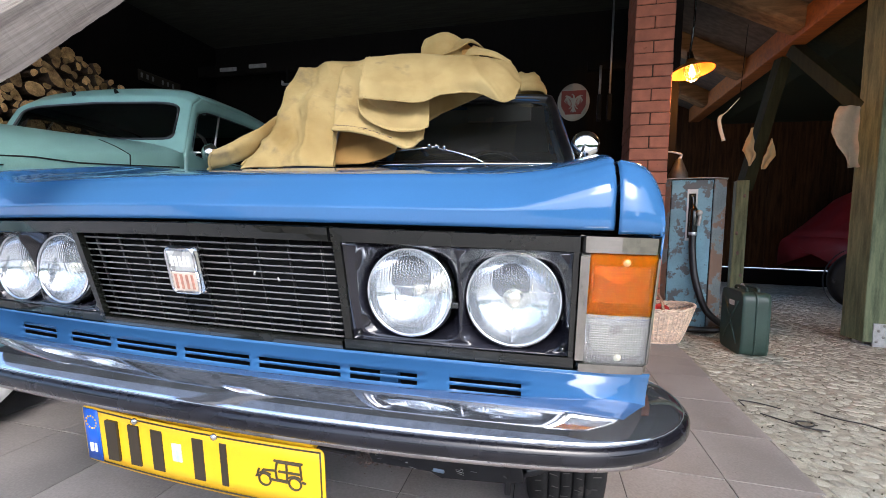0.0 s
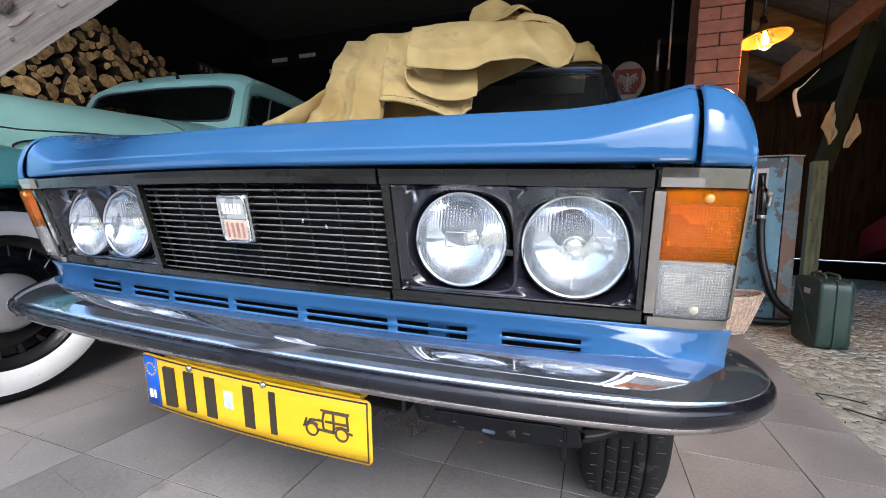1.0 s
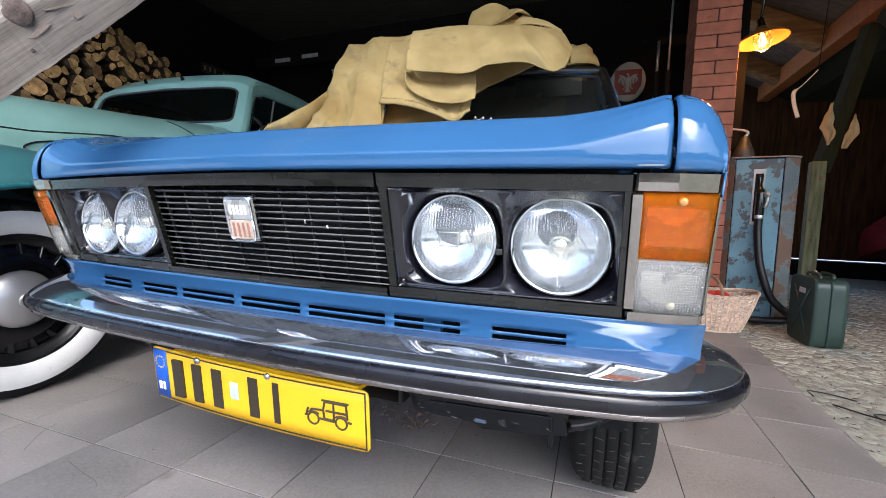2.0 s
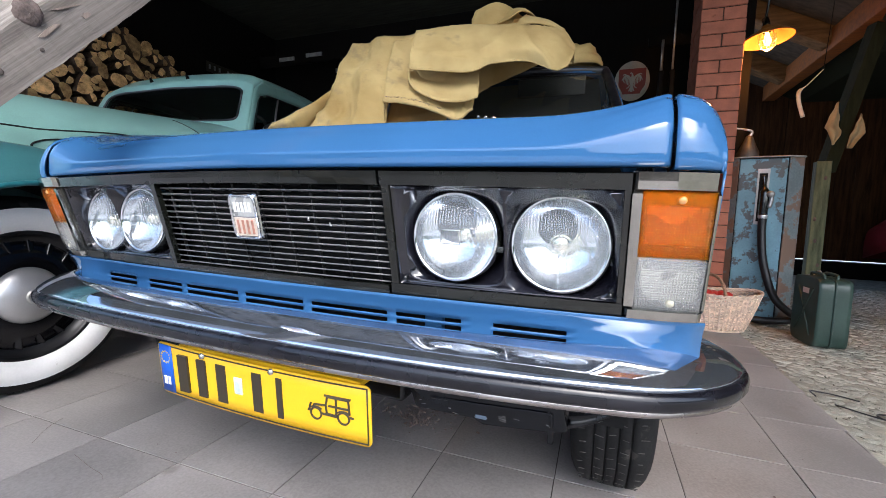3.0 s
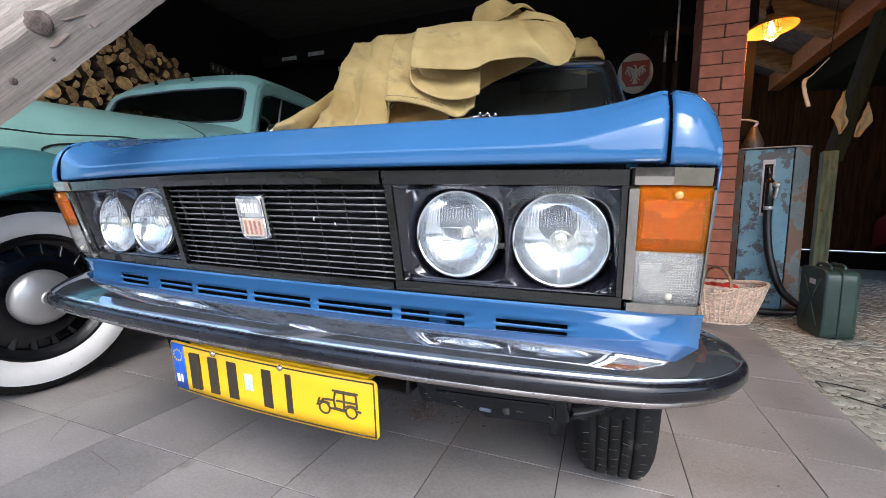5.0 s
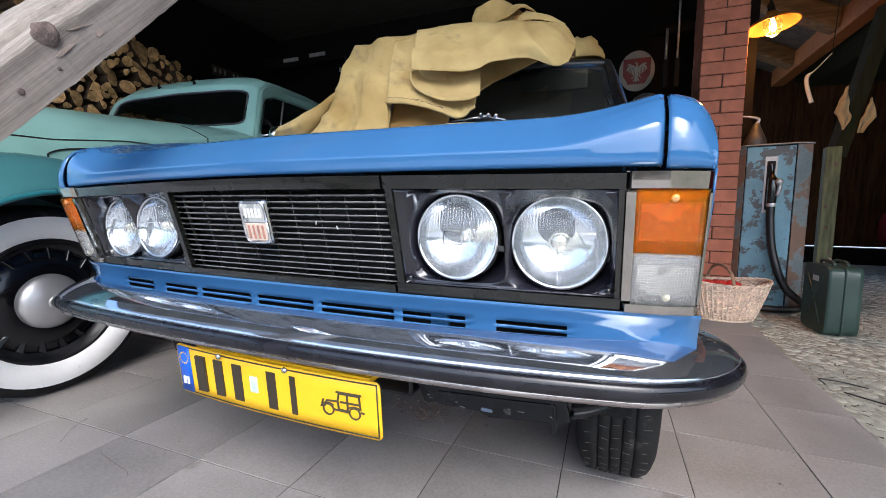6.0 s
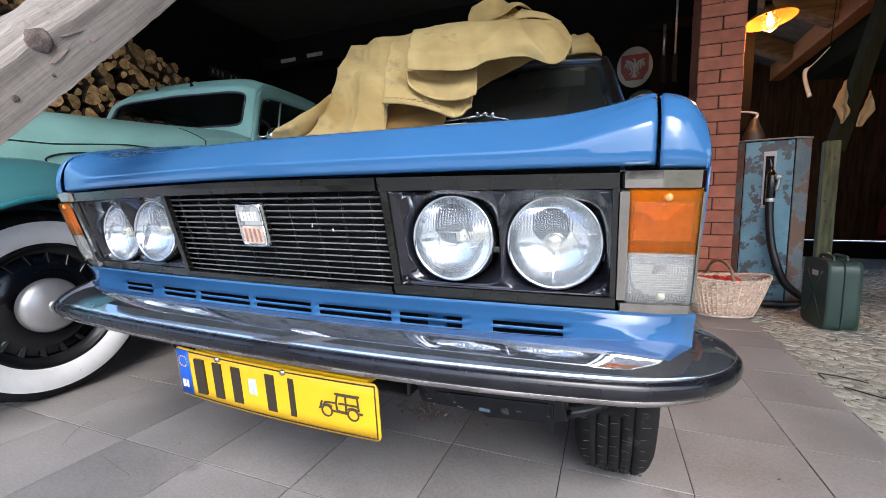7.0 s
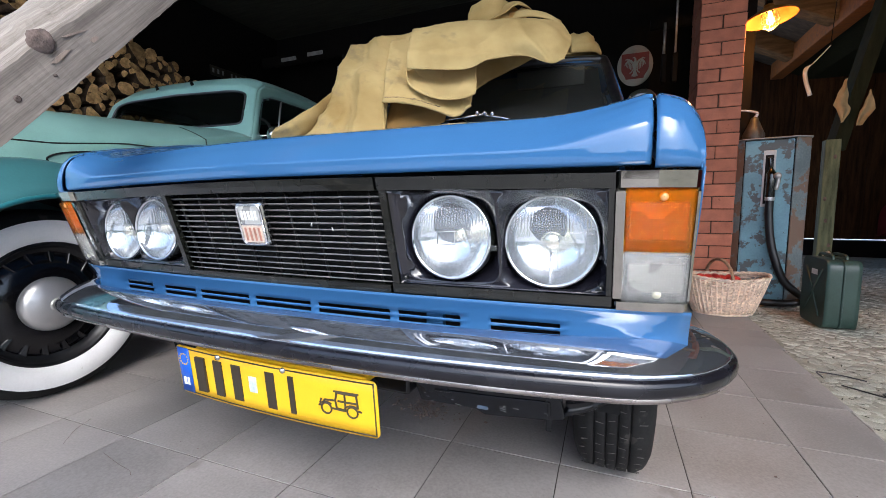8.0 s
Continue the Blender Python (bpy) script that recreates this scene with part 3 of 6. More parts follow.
LAMP_SET = {0.38: (0.031, 0.985), 0.5445: (0.044, 1.03)}


def lamp_panel(s):
    def fn(x, z):
        edge = min(x - 0.283, 0.63 - x, z - 0.539, 0.7035 - z)
        deep = 0.006 * smooth(0.0, 0.004, edge)
        for (cx, cz), half, well in zip(LAMPS, (0.0855, 0.0815), (0.036, 0.052)):
            d = math.hypot(x - cx, z - cz)
            q = ((abs(x - cx) / half) ** 7 + (abs(z - cz) / 0.079) ** 7) ** (1 / 7)
            if q < 1:
                far = max(0.0785, d / max(q, 0.01))
                k = min(1.0, max(0.0, (far - d) / (far - 0.072)))
                deep += 0.004 * smooth(1.0, 0.97, q) + well * k ** 1.5
        return Vector((s * x, front_y(x, z) + 0.002 + deep, settle(s * x, z)))
    return fn


for s in (-1, 1):
    pan = part("lamp_panel", grid(lamp_panel(s), span(0.283, 0.63, 130), span(0.539, 0.7035, 66)), BLACK_GLOSS, car, "glossy black twin headlamp panel")
    edge = bmesh.new()
    for x0, x1, z0, z1 in ((0.2675, 0.6388, 0.7035, 0.7275), (0.2675, 0.6388, 0.518, 0.539)):
        def strip(u, v, x0=x0, x1=x1, z0=z0, z1=z1):
            x, z = x0 + (x1 - x0) * u, z0 + (z1 - z0) * v
            return Vector((s * x, front_y(x, z) - 0.004 + (0.012 if v in (0, 1) else 0), settle(s * x, z)))
        grid(strip, span(0, 1, 12), [0, 0.06, 0.5, 0.94, 1], edge)
    for x0, x1 in ((0.2675, 0.283), (0.63, 0.6388)):
        def strip(u, v, x0=x0, x1=x1):
            x, z = x0 + (x1 - x0) * u, 0.52 + 0.206 * v
            return Vector((s * x, front_y(x, z) - 0.0025 + (0.012 if u in (0, 1) else 0), settle(s * x, z)))
        grid(strip, [0, 0.08, 0.92, 1], span(0, 1, 6), edge)
    part("panel_edge", edge, BLACK_MATT, pan, smooth=False)
    part("inner_line", tube([(s * x, front_y(x, 0.541) - 0.002, 0.541) for x in span(0.29, 0.625, 8)], 0.0016, 6), BLACK_GLOSS, pan)
    for sx, sz in ((0.292, 0.549), (0.622, 0.549)):
        part("panel_screw", lathe([(0.0001, 0.004), (0.003, 0.003), (0.0045, 0.001), (0.0045, -0.004)], 12, m=Matrix.Translation((s * sx, front_y(sx, sz) + 0.004, sz)) @ pose(0, 0, 0, 90)), BLACK_MATT, pan)
    for cx, cz in LAMPS:
        lamp = part("headlamp", lathe([(0.0715, 0.012), (0.0755, 0.0085), (0.0765, 0.0), (0.074, -0.03)], 48), BLACK_MATT, car, "round glass headlamp", at=Matrix.Translation((s * cx, front_y(cx, cz) + LAMP_SET[cx][0], settle(s * cx, cz))) @ pose(0, 0, 0, 90) @ Matrix.Diagonal((LAMP_SET[cx][1], LAMP_SET[cx][1], 1, 1)))
        part("rim", lathe([(0.0685, 0.014), (0.0705, 0.0165), (0.0735, 0.0155), (0.0745, 0.011), (0.0745, 0.004)], 48), CHROME_WORN, lamp, "bright metal rim")
        part("lens", lathe([(0.0005, 0.0285), (0.02, 0.0275), (0.04, 0.0245), (0.058, 0.0195), (0.0695, 0.0135)], 40), LAMP_GLASS, lamp, "fluted clear glass").visible_shadow = False
        part("reflector", lathe([(0.069, 0.0095), (0.06, 0.0010), (0.05, -0.0062), (0.038, -0.0130), (0.024, -0.0182), (0.012, -0.0205), (0.0005, -0.0215)], 40), REFLECTOR, lamp)
        if cx < 0.45:
            part("bulb_shield", lathe([(0.0005, 0.004), (0.006, 0.003), (0.011, -0.001), (0.012, -0.014)], 18, m=Matrix.Translation((0.012, 0.004, 0))), SHIELD, lamp, "bulb shield tinted for a warm reflection")
            part("lens_block", tube([(x, y, 0.0285) for x, y in ((-0.017, -0.011), (0.015, -0.011), (0.015, 0.011), (-0.017, 0.011), (-0.017, -0.011))], 0.0011, 5), STEEL, lamp, "raised rectangle moulded in the glass")
            part("ring_clip", box(0.071, 0.083, -0.022, -0.012, 0.0, 0.012), BLACK_MATT, lamp, smooth=False, bevel=0.002)
        else:
            part("bulb_shield", lathe([(0.0005, 0.006), (0.009, 0.0045), (0.0155, 0.0), (0.017, -0.006), (0.017, -0.02)], 20), SHIELD, lamp, "bulb shield tinted for a warm reflection")
            part("ring_clip", box(-0.002, 0.016, 0.0745, 0.086, 0.0, 0.012), STEEL, lamp, smooth=False, bevel=0.002)
            part("retaining_ring", grid(lambda a, k: Vector(((0.0755 + 0.008 * k) * math.cos(a), (0.0755 + 0.008 * k) * math.sin(a), 0.006 - 0.004 * k)), span(-0.35, 1.9, 24), [0, 0.5, 1]), BLACK_MATT, lamp, thick=0.004)
            part("ring_clip", box(0.077, 0.088, 0.004, 0.016, 0.0, 0.009), BLACK_MATT, lamp, smooth=False, bevel=0.002)
            part("shield_post", tube([(0, -0.016, 0.002), (0, -0.04, 0.002), (0, -0.06, 0.008)], 0.0014, 6), CHROME, lamp)

# corner lamps wrapped round the nose
for s in (-1, 1):
    def wrap(x0, x1, z0, z1, out, s=s):
        def fn(u, v):
            x, z = x0 + (x1 - x0) * u, z0 + (z1 - z0) * v
            lip = 0.012 if u in (0, 1) or v in (0, 1) else 0.0
            return Vector((s * x, front_y(x, z) - out + lip, settle(s * x, z)))
        return fn
    ind = part("corner_lamp", grid(wrap(0.6395, 0.744, 0.519, 0.7285, 0.0), span(0, 1, 16), span(0, 1, 8)), REFLECTOR, car, "orange and clear corner lamp in a chrome surround")
    sur = bmesh.new()
    for x0, x1, z0, z1 in ((0.6395, 0.6525, 0.531, 0.7065), (0.7415, 0.744, 0.531, 0.7065), (0.6395, 0.744, 0.705, 0.7285), (0.6395, 0.744, 0.519, 0.5325)):
        grid(wrap(x0, x1, z0, z1, 0.011), [0, 0.06] + span(0.06, 0.94, 12)[1:] + [1], [0, 0.04, 0.5, 0.96, 1], sur)
    part("chrome_surround", sur, BEZEL, ind, "dulled silver frame", smooth=False, thick=0.0015)
    part("clear_backing", grid(wrap(0.6525, 0.7415, 0.5325, 0.6105, 0.002), span(0, 1, 10), span(0, 1, 4)), CLEAR_BACK, ind)
    part("amber_backing", grid(wrap(0.6525, 0.7415, 0.612, 0.705, 0.002), span(0, 1, 10), span(0, 1, 4)), AMBER_BACK, ind)
    part("amber_lens", grid(wrap(0.6525, 0.7422, 0.6115, 0.705, 0.008), [0, 0.03] + span(0.03, 0.97, 14)[1:] + [1], [0, 0.03, 0.25, 0.5, 0.75, 0.97, 1]), AMBER, ind, "orange ribbed plastic lens", thick=0.002).visible_shadow = False
    part("clear_lens", grid(wrap(0.6525, 0.7422, 0.5325, 0.6105, 0.008), [0, 0.03] + span(0.03, 0.97, 14)[1:] + [1], [0, 0.03, 0.25, 0.5, 0.75, 0.97, 1]), CLEAR, ind, "clear ribbed plastic lens", thick=0.002).visible_shadow = False
    for z, m in ((0.693, mat("amber_screw", (0.55, 0.28, 0.1), 0.4)), (0.546, mat("pale_screw", (0.42, 0.4, 0.3), 0.4))):
        part("lens_screw", lathe([(0.0005, 0.002), (0.0045, 0.0015), (0.006, -0.002)], 14, m=Matrix.Translation((s * 0.7, front_y(0.7, z) - 0.0085, settle(s * 0.7, z))) @ pose(0, 0, 0, 90)), m, ind)


# bumper: one section swept round the nose
def bumper_path(t):
    """t from -1 to 1; the plan line of the front face and its outward normal."""
    def at(q):
        a, bow = abs(q), 0.65 if q < 0 else 1.0
        if a < 0.66:
            x = 0.655 * a / 0.66
            y = 0.838 + bow * (0.083 * x * x + 0.09 * x ** 4)
        elif a < 0.9:
            k = (a - 0.66) / 0.24 * math.pi / 2
            x, y = 0.655 + 0.182 * math.sin(k), 0.838 + bow * 0.0522 + 0.034 * math.sin(k) + 0.165 * (1 - math.cos(k))
        else:
            k = (a - 0.9) / 0.1
            x, y = 0.837 - 0.016 * k * k, 1.037 + bow * 0.0522 + 0.055 * k
        return Vector((math.copysign(x, q) - 0.012, y, 0))
    p, d = at(t), at(min(1, t + 0.004)) - at(max(-1, t - 0.004))
    return p, Vector((d.y, -d.x, 0)).normalized()


def bumper_strip(prof, label_name, material, parent, label="", n=90):
    def fn(t, i):
        p, o = bumper_path(t)
        off, z = prof[int(i)]
        return p + o * off + Vector((0, 0, z + 0.007))
    return part(label_name, grid(fn, span(-1, 1, n), list(range(len(prof)))), material, parent, label)


bumper = bumper_strip([(-0.078, 0.445), (-0.078, 0.4595), (-0.073, 0.464), (-0.065, 0.4635), (-0.048, 0.459), (-0.03, 0.4515), (-0.013, 0.442), (-0.0035, 0.4342), (-0.0005, 0.4318), (0.001, 0.4296), (0.0012, 0.4265), (-0.002, 0.424)], "bumper", BUMPER_CHROME, car, "curved chrome bumper with a black rubber strip")
bumper_strip([(-0.002, 0.4268), (0.005, 0.425), (0.009, 0.420), (0.0105, 0.4135), (0.0098, 0.4055), (0.0065, 0.400), (-0.002, 0.397)], "rubber_strip", STRIP, bumper, "black rubber rubbing strip")
bumper_strip([(-0.001, 0.400), (0.0018, 0.3955), (0.0008, 0.3905), (-0.006, 0.3865), (-0.03, 0.383), (-0.06, 0.384), (-0.09, 0.389)], "lower_edge", LOWER, bumper)
for s in (-1, 1):
    part("bumper_bracket", box(s * 0.4 - 0.02, s * 0.4 + 0.02, 0.93, 1.1, 0.38, 0.40), UNDER, bumper, smooth=False)

# number plate: bars stand for its characters
def plate_fn(u, v):
    x = 0.26 * u
    cut = max(0.0, abs(x) - 0.249) / 0.011
    half = 0.057 - 0.011 * (1 - math.sqrt(max(0.0, 1 - cut * cut)))
    return Vector((x, 0.009 * u * u, half * v))


plate = part("number_plate", grid(plate_fn, [-1, -0.996, -0.985, -0.97, -0.957] + span(-0.95, 0.95, 14) + [0.957, 0.97, 0.985, 0.996, 1], span(-1, 1, 4)), PLATE_YELLOW, car, "yellow number plate with dark bars and a blue band", thick=0.0025,
             at=Matrix.Translation((0, 0.879, 0.313)) @ pose(0, 0, 0, 6, 0.4, 0))
bm = bmesh.new()
for x0, x1, z0, z1 in ((-0.255, 0.255, 0.0505, 0.053), (-0.255, 0.255, -0.053, -0.0505), (0.2525, 0.255, -0.053, 0.053), (-0.255, -0.2525, -0.053, 0.053)):
    grid(lambda u, v: Vector((u, 0.009 * (u / 0.26) ** 2 - 0.002, v)), span(x0, x1, 10), [z0, z1], bm)
part("plate_border", bm, PLATE_BLACK, plate, thick=0.001)
part("blue_band", grid(lambda u, v: Vector((u, 0.009 * (u / 0.26) ** 2 - 0.0022, v)), span(-0.256, -0.216, 4), [-0.053, 0.053]), PLATE_BLUE, plate, thick=0.001)
bm = bmesh.new()
for i in range(12):
    a = i * math.pi / 6
    lathe([(0.0024, 0.0), (0.0018, 0.0008)], 5, bm, Matrix.Translation((-0.236 + 0.0125 * math.sin(a), 0.0045, 0.026 + 0.0125 * math.cos(a))) @ pose(0, 0, 0, 90), cap=True)
part("band_dots", bm, PLATE_YELLOW, plate)
bm = bmesh.new()
box(-0.246, -0.238, 0.0035, 0.0052, -0.035, -0.018, bm)
box(-0.234, -0.228, 0.0035, 0.0052, -0.035, -0.018, bm)
part("band_bars", bm, PLATE_WHITE, plate, smooth=False)
for x0, x1 in ((-0.2, -0.16), (-0.145, -0.108), (-0.092, -0.054), (0.0, 0.036), (0.058, 0.084)):
    part("character_bar", box(x0 + 0.006, x1 - 0.006, -0.0022, 0.0035, -0.04, 0.04), PLATE_BLACK, plate, smooth=False, bevel=0.001)
part("registration_sticker", box(-0.038, -0.018, -0.003, 0.0005, -0.012, 0.022), mat("sticker_silver", (0.55, 0.65, 0.62), 0.35, 0.2, spread=0.25, scale=60, bump=0.02), plate, smooth=False)
def on_plate(x, z, out=0.0021):
    x, z = 0.183 + 0.95 * (x - 0.178), 0.7 * z + 0.003
    return Vector((x, 0.009 * (x / 0.26) ** 2 - out, z))


SYMBOL = [((0.136, -0.012), (0.141, 0.004), (0.166, 0.006), (0.170, 0.03), (0.214, 0.03), (0.216, -0.008)),
          ((0.166, 0.006), (0.168, -0.016), (0.188, -0.018)), ((0.188, 0.03), (0.188, -0.018)), ((0.172, 0.006), (0.214, 0.006)),
          ((0.130, -0.014), (0.136, -0.012)), ((0.216, -0.014), (0.224, -0.016)), ((0.154, -0.018), (0.189, -0.02)),
          ((0.130, -0.006), (0.134, 0.006)), ((0.164, 0.033), (0.219, 0.033))]
bm = bmesh.new()
for line in SYMBOL:
    for a, b in zip(line, line[1:]):
        tube([on_plate(*a), on_plate(*b)], 0.0019, 6, bm)
for x in (0.144, 0.203):
    part("symbol_wheel", tube([on_plate(x + 0.0115 * math.cos(a), -0.021 + 0.0155 * math.sin(a)) for a in span(0, 2 * math.pi, 24)], 0.0018, 6), PLATE_BLACK, plate, smooth=False)
    tube([on_plate(x + 0.0175 * math.cos(a), -0.019 + 0.0165 * math.sin(a)) for a in span(0.25 * math.pi, 0.95 * math.pi, 10)], 0.0016, 6, bm)
for x0, x1, z0, z1 in ((0.205, 0.215, 0.008, 0.029), (0.142, 0.152, -0.004, 0.003)):
    grid(lambda u, v: on_plate(u, v, 0.0012), [x0, x1], [z0, z1], bm)
part("veteran_symbol", bm, PLATE_BLACK, plate, "dark outline of an old motor car", smooth=False)
for x in (-0.12, 0.055):
    part("plate_bolt", lathe([(0.0005, 0.005), (0.005, 0.004), (0.0065, 0.0)], 10, m=Matrix.Translation((x, -0.001, 0.05)) @ pose(0, 0, 0, 90)), CHROME_WORN, plate)
part("plate_bracket", box(-0.2, 0.24, 0.884, 0.93, 0.364, 0.372), PLATE_YELLOW, car, smooth=False)


# wheels
def wheel(parent, x, y, r, width, rim_r, s):
    w = part("wheel", lathe([(rim_r, -width / 2 + 0.005), (rim_r - 0.02, -width / 4), (rim_r - 0.025, width / 4), (rim_r, width / 2 - 0.005)], 40), UNDER, parent, at=Matrix.Translation((x, y, r)) @ pose(0, 0, 0, 0, 90 * s, 0))
    half = width / 2
    side = [(rim_r - 0.005, -half + 0.012), (rim_r + 0.02, -half), (rim_r + (r - rim_r) * 0.55, -half - 0.005), (r - 0.04, -half - 0.001), (r - 0.024, -half + 0.006), (r - 0.013, -half + 0.014), (r - 0.007, -half + 0.024)]

    def crown(h, deep=0.0):
        return (r - 0.005 * (h / half) ** 2 - deep, h)

    ribs = []
    for h in (-0.036, -0.012, 0.012, 0.036):
        ribs += [crown(h - 0.011 if h > -0.03 else -half + 0.032), crown(h - 0.0026), crown(h - 0.0021, 0.0012), crown(h - 0.0017, 0.006), crown(h + 0.0017, 0.006), crown(h + 0.0021, 0.0012), crown(h + 0.0026)]
    prof = side + ribs + [crown(half - 0.032)] + [(q, -h) for q, h in reversed(side)]
    part("tyre", lathe(prof, 96), TYRE, w, "worn black ribbed tyre")
    bm = bmesh.new()
    for i in range(56):
        a = 2 * math.pi * i / 56
        for k, h in enumerate((-0.056, -0.024, 0.0, 0.024, 0.056)):
            q, h = crown(h + 0.003 * math.sin(i * 2.1 + k))
            box(-0.0008, 0.0003, -0.0007, 0.0007, -0.008, 0.006 + 0.003 * math.sin(i * 1.7 + 2 * k), bm, Matrix.Rotation(a + 0.03 * (k % 2), 4, "Z") @ Matrix.Translation((q, 0.0, h)) @ pose(0, 0, 0, 12 * (-1) ** k, 0, 0))
    tagged(part("tread_sipe", bm, SIPE, w, smooth=False), kind="stuff")
    return w


for s in (-1, 1):
    wheel(car, s * 0.648, 1.46, 0.298, 0.165, 0.152, s)
    part("wheel_arch_liner", grid(lambda a, w, s=s: Vector((s * (0.52 + 0.19 * w), 1.46 + 0.36 * math.cos(a), 0.3 + 0.36 * math.sin(a))), span(-0.1, math.pi - 0.55, 16), [0, 1]), UNDER, car)
    wheel(car, s * 0.64, 4.03, 0.298, 0.165, 0.175, s)

# underside seen below the bumper
part("cross_member", box(-0.6, 0.6, 1.0, 1.08, 0.335, 0.43), UNDER, car, "dirty black cross member", smooth=False, bevel=0.01)
tray = part("undertray", prism([(0.28, 0.348), (0.56, 0.365), (0.572, 0.312), (0.548, 0.306), (0.43, 0.294), (0.41, 0.302), (0.30, 0.30)], 0.0, 0.012), UNDER_GLOSS, car, "black pressed undertray with scraped edges", smooth=False, bevel=0.003,
            at=Matrix.Translation((0, 0.992, 0)) @ pose(0, 0, 0, 90))
part("tray_rib", tube(curve([(0.33, 0.326, 0.0125), (0.45, 0.332, 0.0125), (0.536, 0.338, 0.0125), (0.545, 0.333, 0.0125), (0.546, 0.316, 0.0125)], 8), 0.0028, 6), UNDER_GLOSS, tray)
part("tray_tab", box(0.415, 0.436, 0.304, 0.311, 0.01, 0.0135), mat("bluish_steel", (0.12, 0.16, 0.22), 0.4, 0.5), tray, smooth=False, bevel=0.002)
part("tray_tab", box(0.54, 0.55, 0.286, 0.31, 0.004, 0.012), UNDER_GLOSS, tray, smooth=False, bevel=0.002)
SCRAPES = random.Random(9)
for k in range(14):
    x = SCRAPES.uniform(0.3, 0.57)
    z = 0.3 + 0.05 * (x - 0.3) + abs(SCRAPES.gauss(0, 0.008))
    part("scrape", tube([(x, z, 0.0124), (x + SCRAPES.uniform(0.004, 0.014), z + SCRAPES.uniform(-0.002, 0.002), 0.0124)], SCRAPES.uniform(0.0003, 0.0006), 4), STEEL, tray)
for x0, x1 in ((0.02, 0.1), (0.16, 0.27)):
    low = part("lower_bracket", box(x0, x1, 0.985, 1.03, 0.30, 0.35), UNDER_GLOSS, car, smooth=False, bevel=0.006)
    for x in span(x0 + 0.012, x1 - 0.012, 3):
        part("bracket_slot", box(x - 0.008, x + 0.008, 0.982, 0.986, 0.335, 0.339), DARK, low, smooth=False)
part("wing_liner", grid(lambda u, v: Vector((0.565 + 0.12 * u, 1.0 + 0.1 * u * u - 0.01 * math.sin(v * 6), 0.372 - 0.065 * v + 0.03 * u * v)), span(0, 1, 10), span(0, 1, 8)), UNDER_GLOSS, car, thick=0.004)
part("suspension_arm", tube([(0.38, 1.1, 0.27), (0.46, 1.3, 0.24), (0.58, 1.42, 0.235)], 0.022), UNDER, car)
part("suspension_arm", tube([(-0.38, 1.1, 0.27), (-0.46, 1.3, 0.24), (-0.58, 1.42, 0.235)], 0.022), UNDER, car)
part("arm_plate", box(0.44, 0.53, 1.17, 1.2, 0.255, 0.285), UNDER, car, smooth=False, bevel=0.006)
part("floor_pan", box(-0.74, 0.74, 1.9, 4.9, 0.24, 0.3), UNDER, car, smooth=False)
part("engine_bay", box(-0.66, 0.66, 1.06, 1.16, 0.3, 0.72), DARK, car, smooth=False)


# cabin
def cab_side(s):
    """The glazed side: door, pillars, roof edge."""
    bm = bmesh.new()
    for pts, r in (
        ([(0.675, 1.98, 0.95), (0.665, 2.1, 1.01), (0.575, 2.58, 1.37), (0.545, 2.68, 1.405)], 0.009),
        ([(0.545, 2.68, 1.405), (0.535, 3.2, 1.425), (0.535, 3.8, 1.405), (0.56, 4.05, 1.36)], 0.026),
        ([(0.56, 4.05, 1.36), (0.66, 4.45, 0.98)], 0.03),
        ([(0.545, 3.28, 1.41), (0.7, 3.3, 0.96)], 0.02),
    ):
        tube(curve([(s * x, y, z) for x, y, z in pts], 6), r, 8, bm)
    return bm


for s in (-1, 1):
    part("pillar", cab_side(s), BLUE, car)
    part("door_top", grid(lambda y, v, s=s: Vector((s * (0.8 - 0.08 * v), y, 0.82 + 0.15 * v)), span(2.0, 4.6, 10), span(0, 1, 4)), BLUE, car, thick=0.01)
    part("side_window", grid(lambda y, v, s=s: Vector((s * (0.715 - 0.165 * v), max(y, 2.1 + 0.5 * v), 0.97 + 0.43 * v)), span(2.1, 4.1, 8), span(0, 1, 4)), PANE, car, toward=(s, 0, 0)).visible_shadow = False
    part("gutter_trim", tube(curve([(s * 0.655, 2.03, 0.985), (s * 0.6, 2.36, 1.22), (s * 0.556, 2.56, 1.385), (s * 0.53, 2.7, 1.425)], 8), 0.006), CHROME, car)


def screen_fn(u, v):
    x = u * (0.655 - 0.105 * v)
    bow = 0.09 * (1 - u * u)
    return Vector((x, 2.03 + 0.55 * v - bow, 0.965 + 0.425 * v))


part("windscreen", grid(screen_fn, span(-1, 1, 20), span(0, 1, 6)), PANE_DUSTY, car, "dark dusty windscreen", toward=(0, -1, 0.5)).visible_shadow = False
part("windscreen_seal", tube(curve([screen_fn(u, v) + Vector((0, -0.004, 0.004)) for u, v in ((0, 0), (0.5, 0), (0.92, 0), (1, 0.06), (1, 0.5), (1, 0.94), (0.93, 1), (0.5, 1), (0, 1), (-0.5, 1), (-0.93, 1), (-1, 0.94), (-1, 0.5), (-1, 0.06), (-0.92, 0), (-0.5, 0), (0, 0))], 6), 0.021), RUBBER, car)
part("windscreen_trim", tube(curve([screen_fn(u, v) + Vector((0, -0.012, 0.012)) for u, v in ((0.2, 1), (0.93, 1), (1, 0.94), (1, 0.5), (1, 0.06), (0.92, 0), (0, 0), (-0.92, 0))], 6), 0.005), CHROME, car)
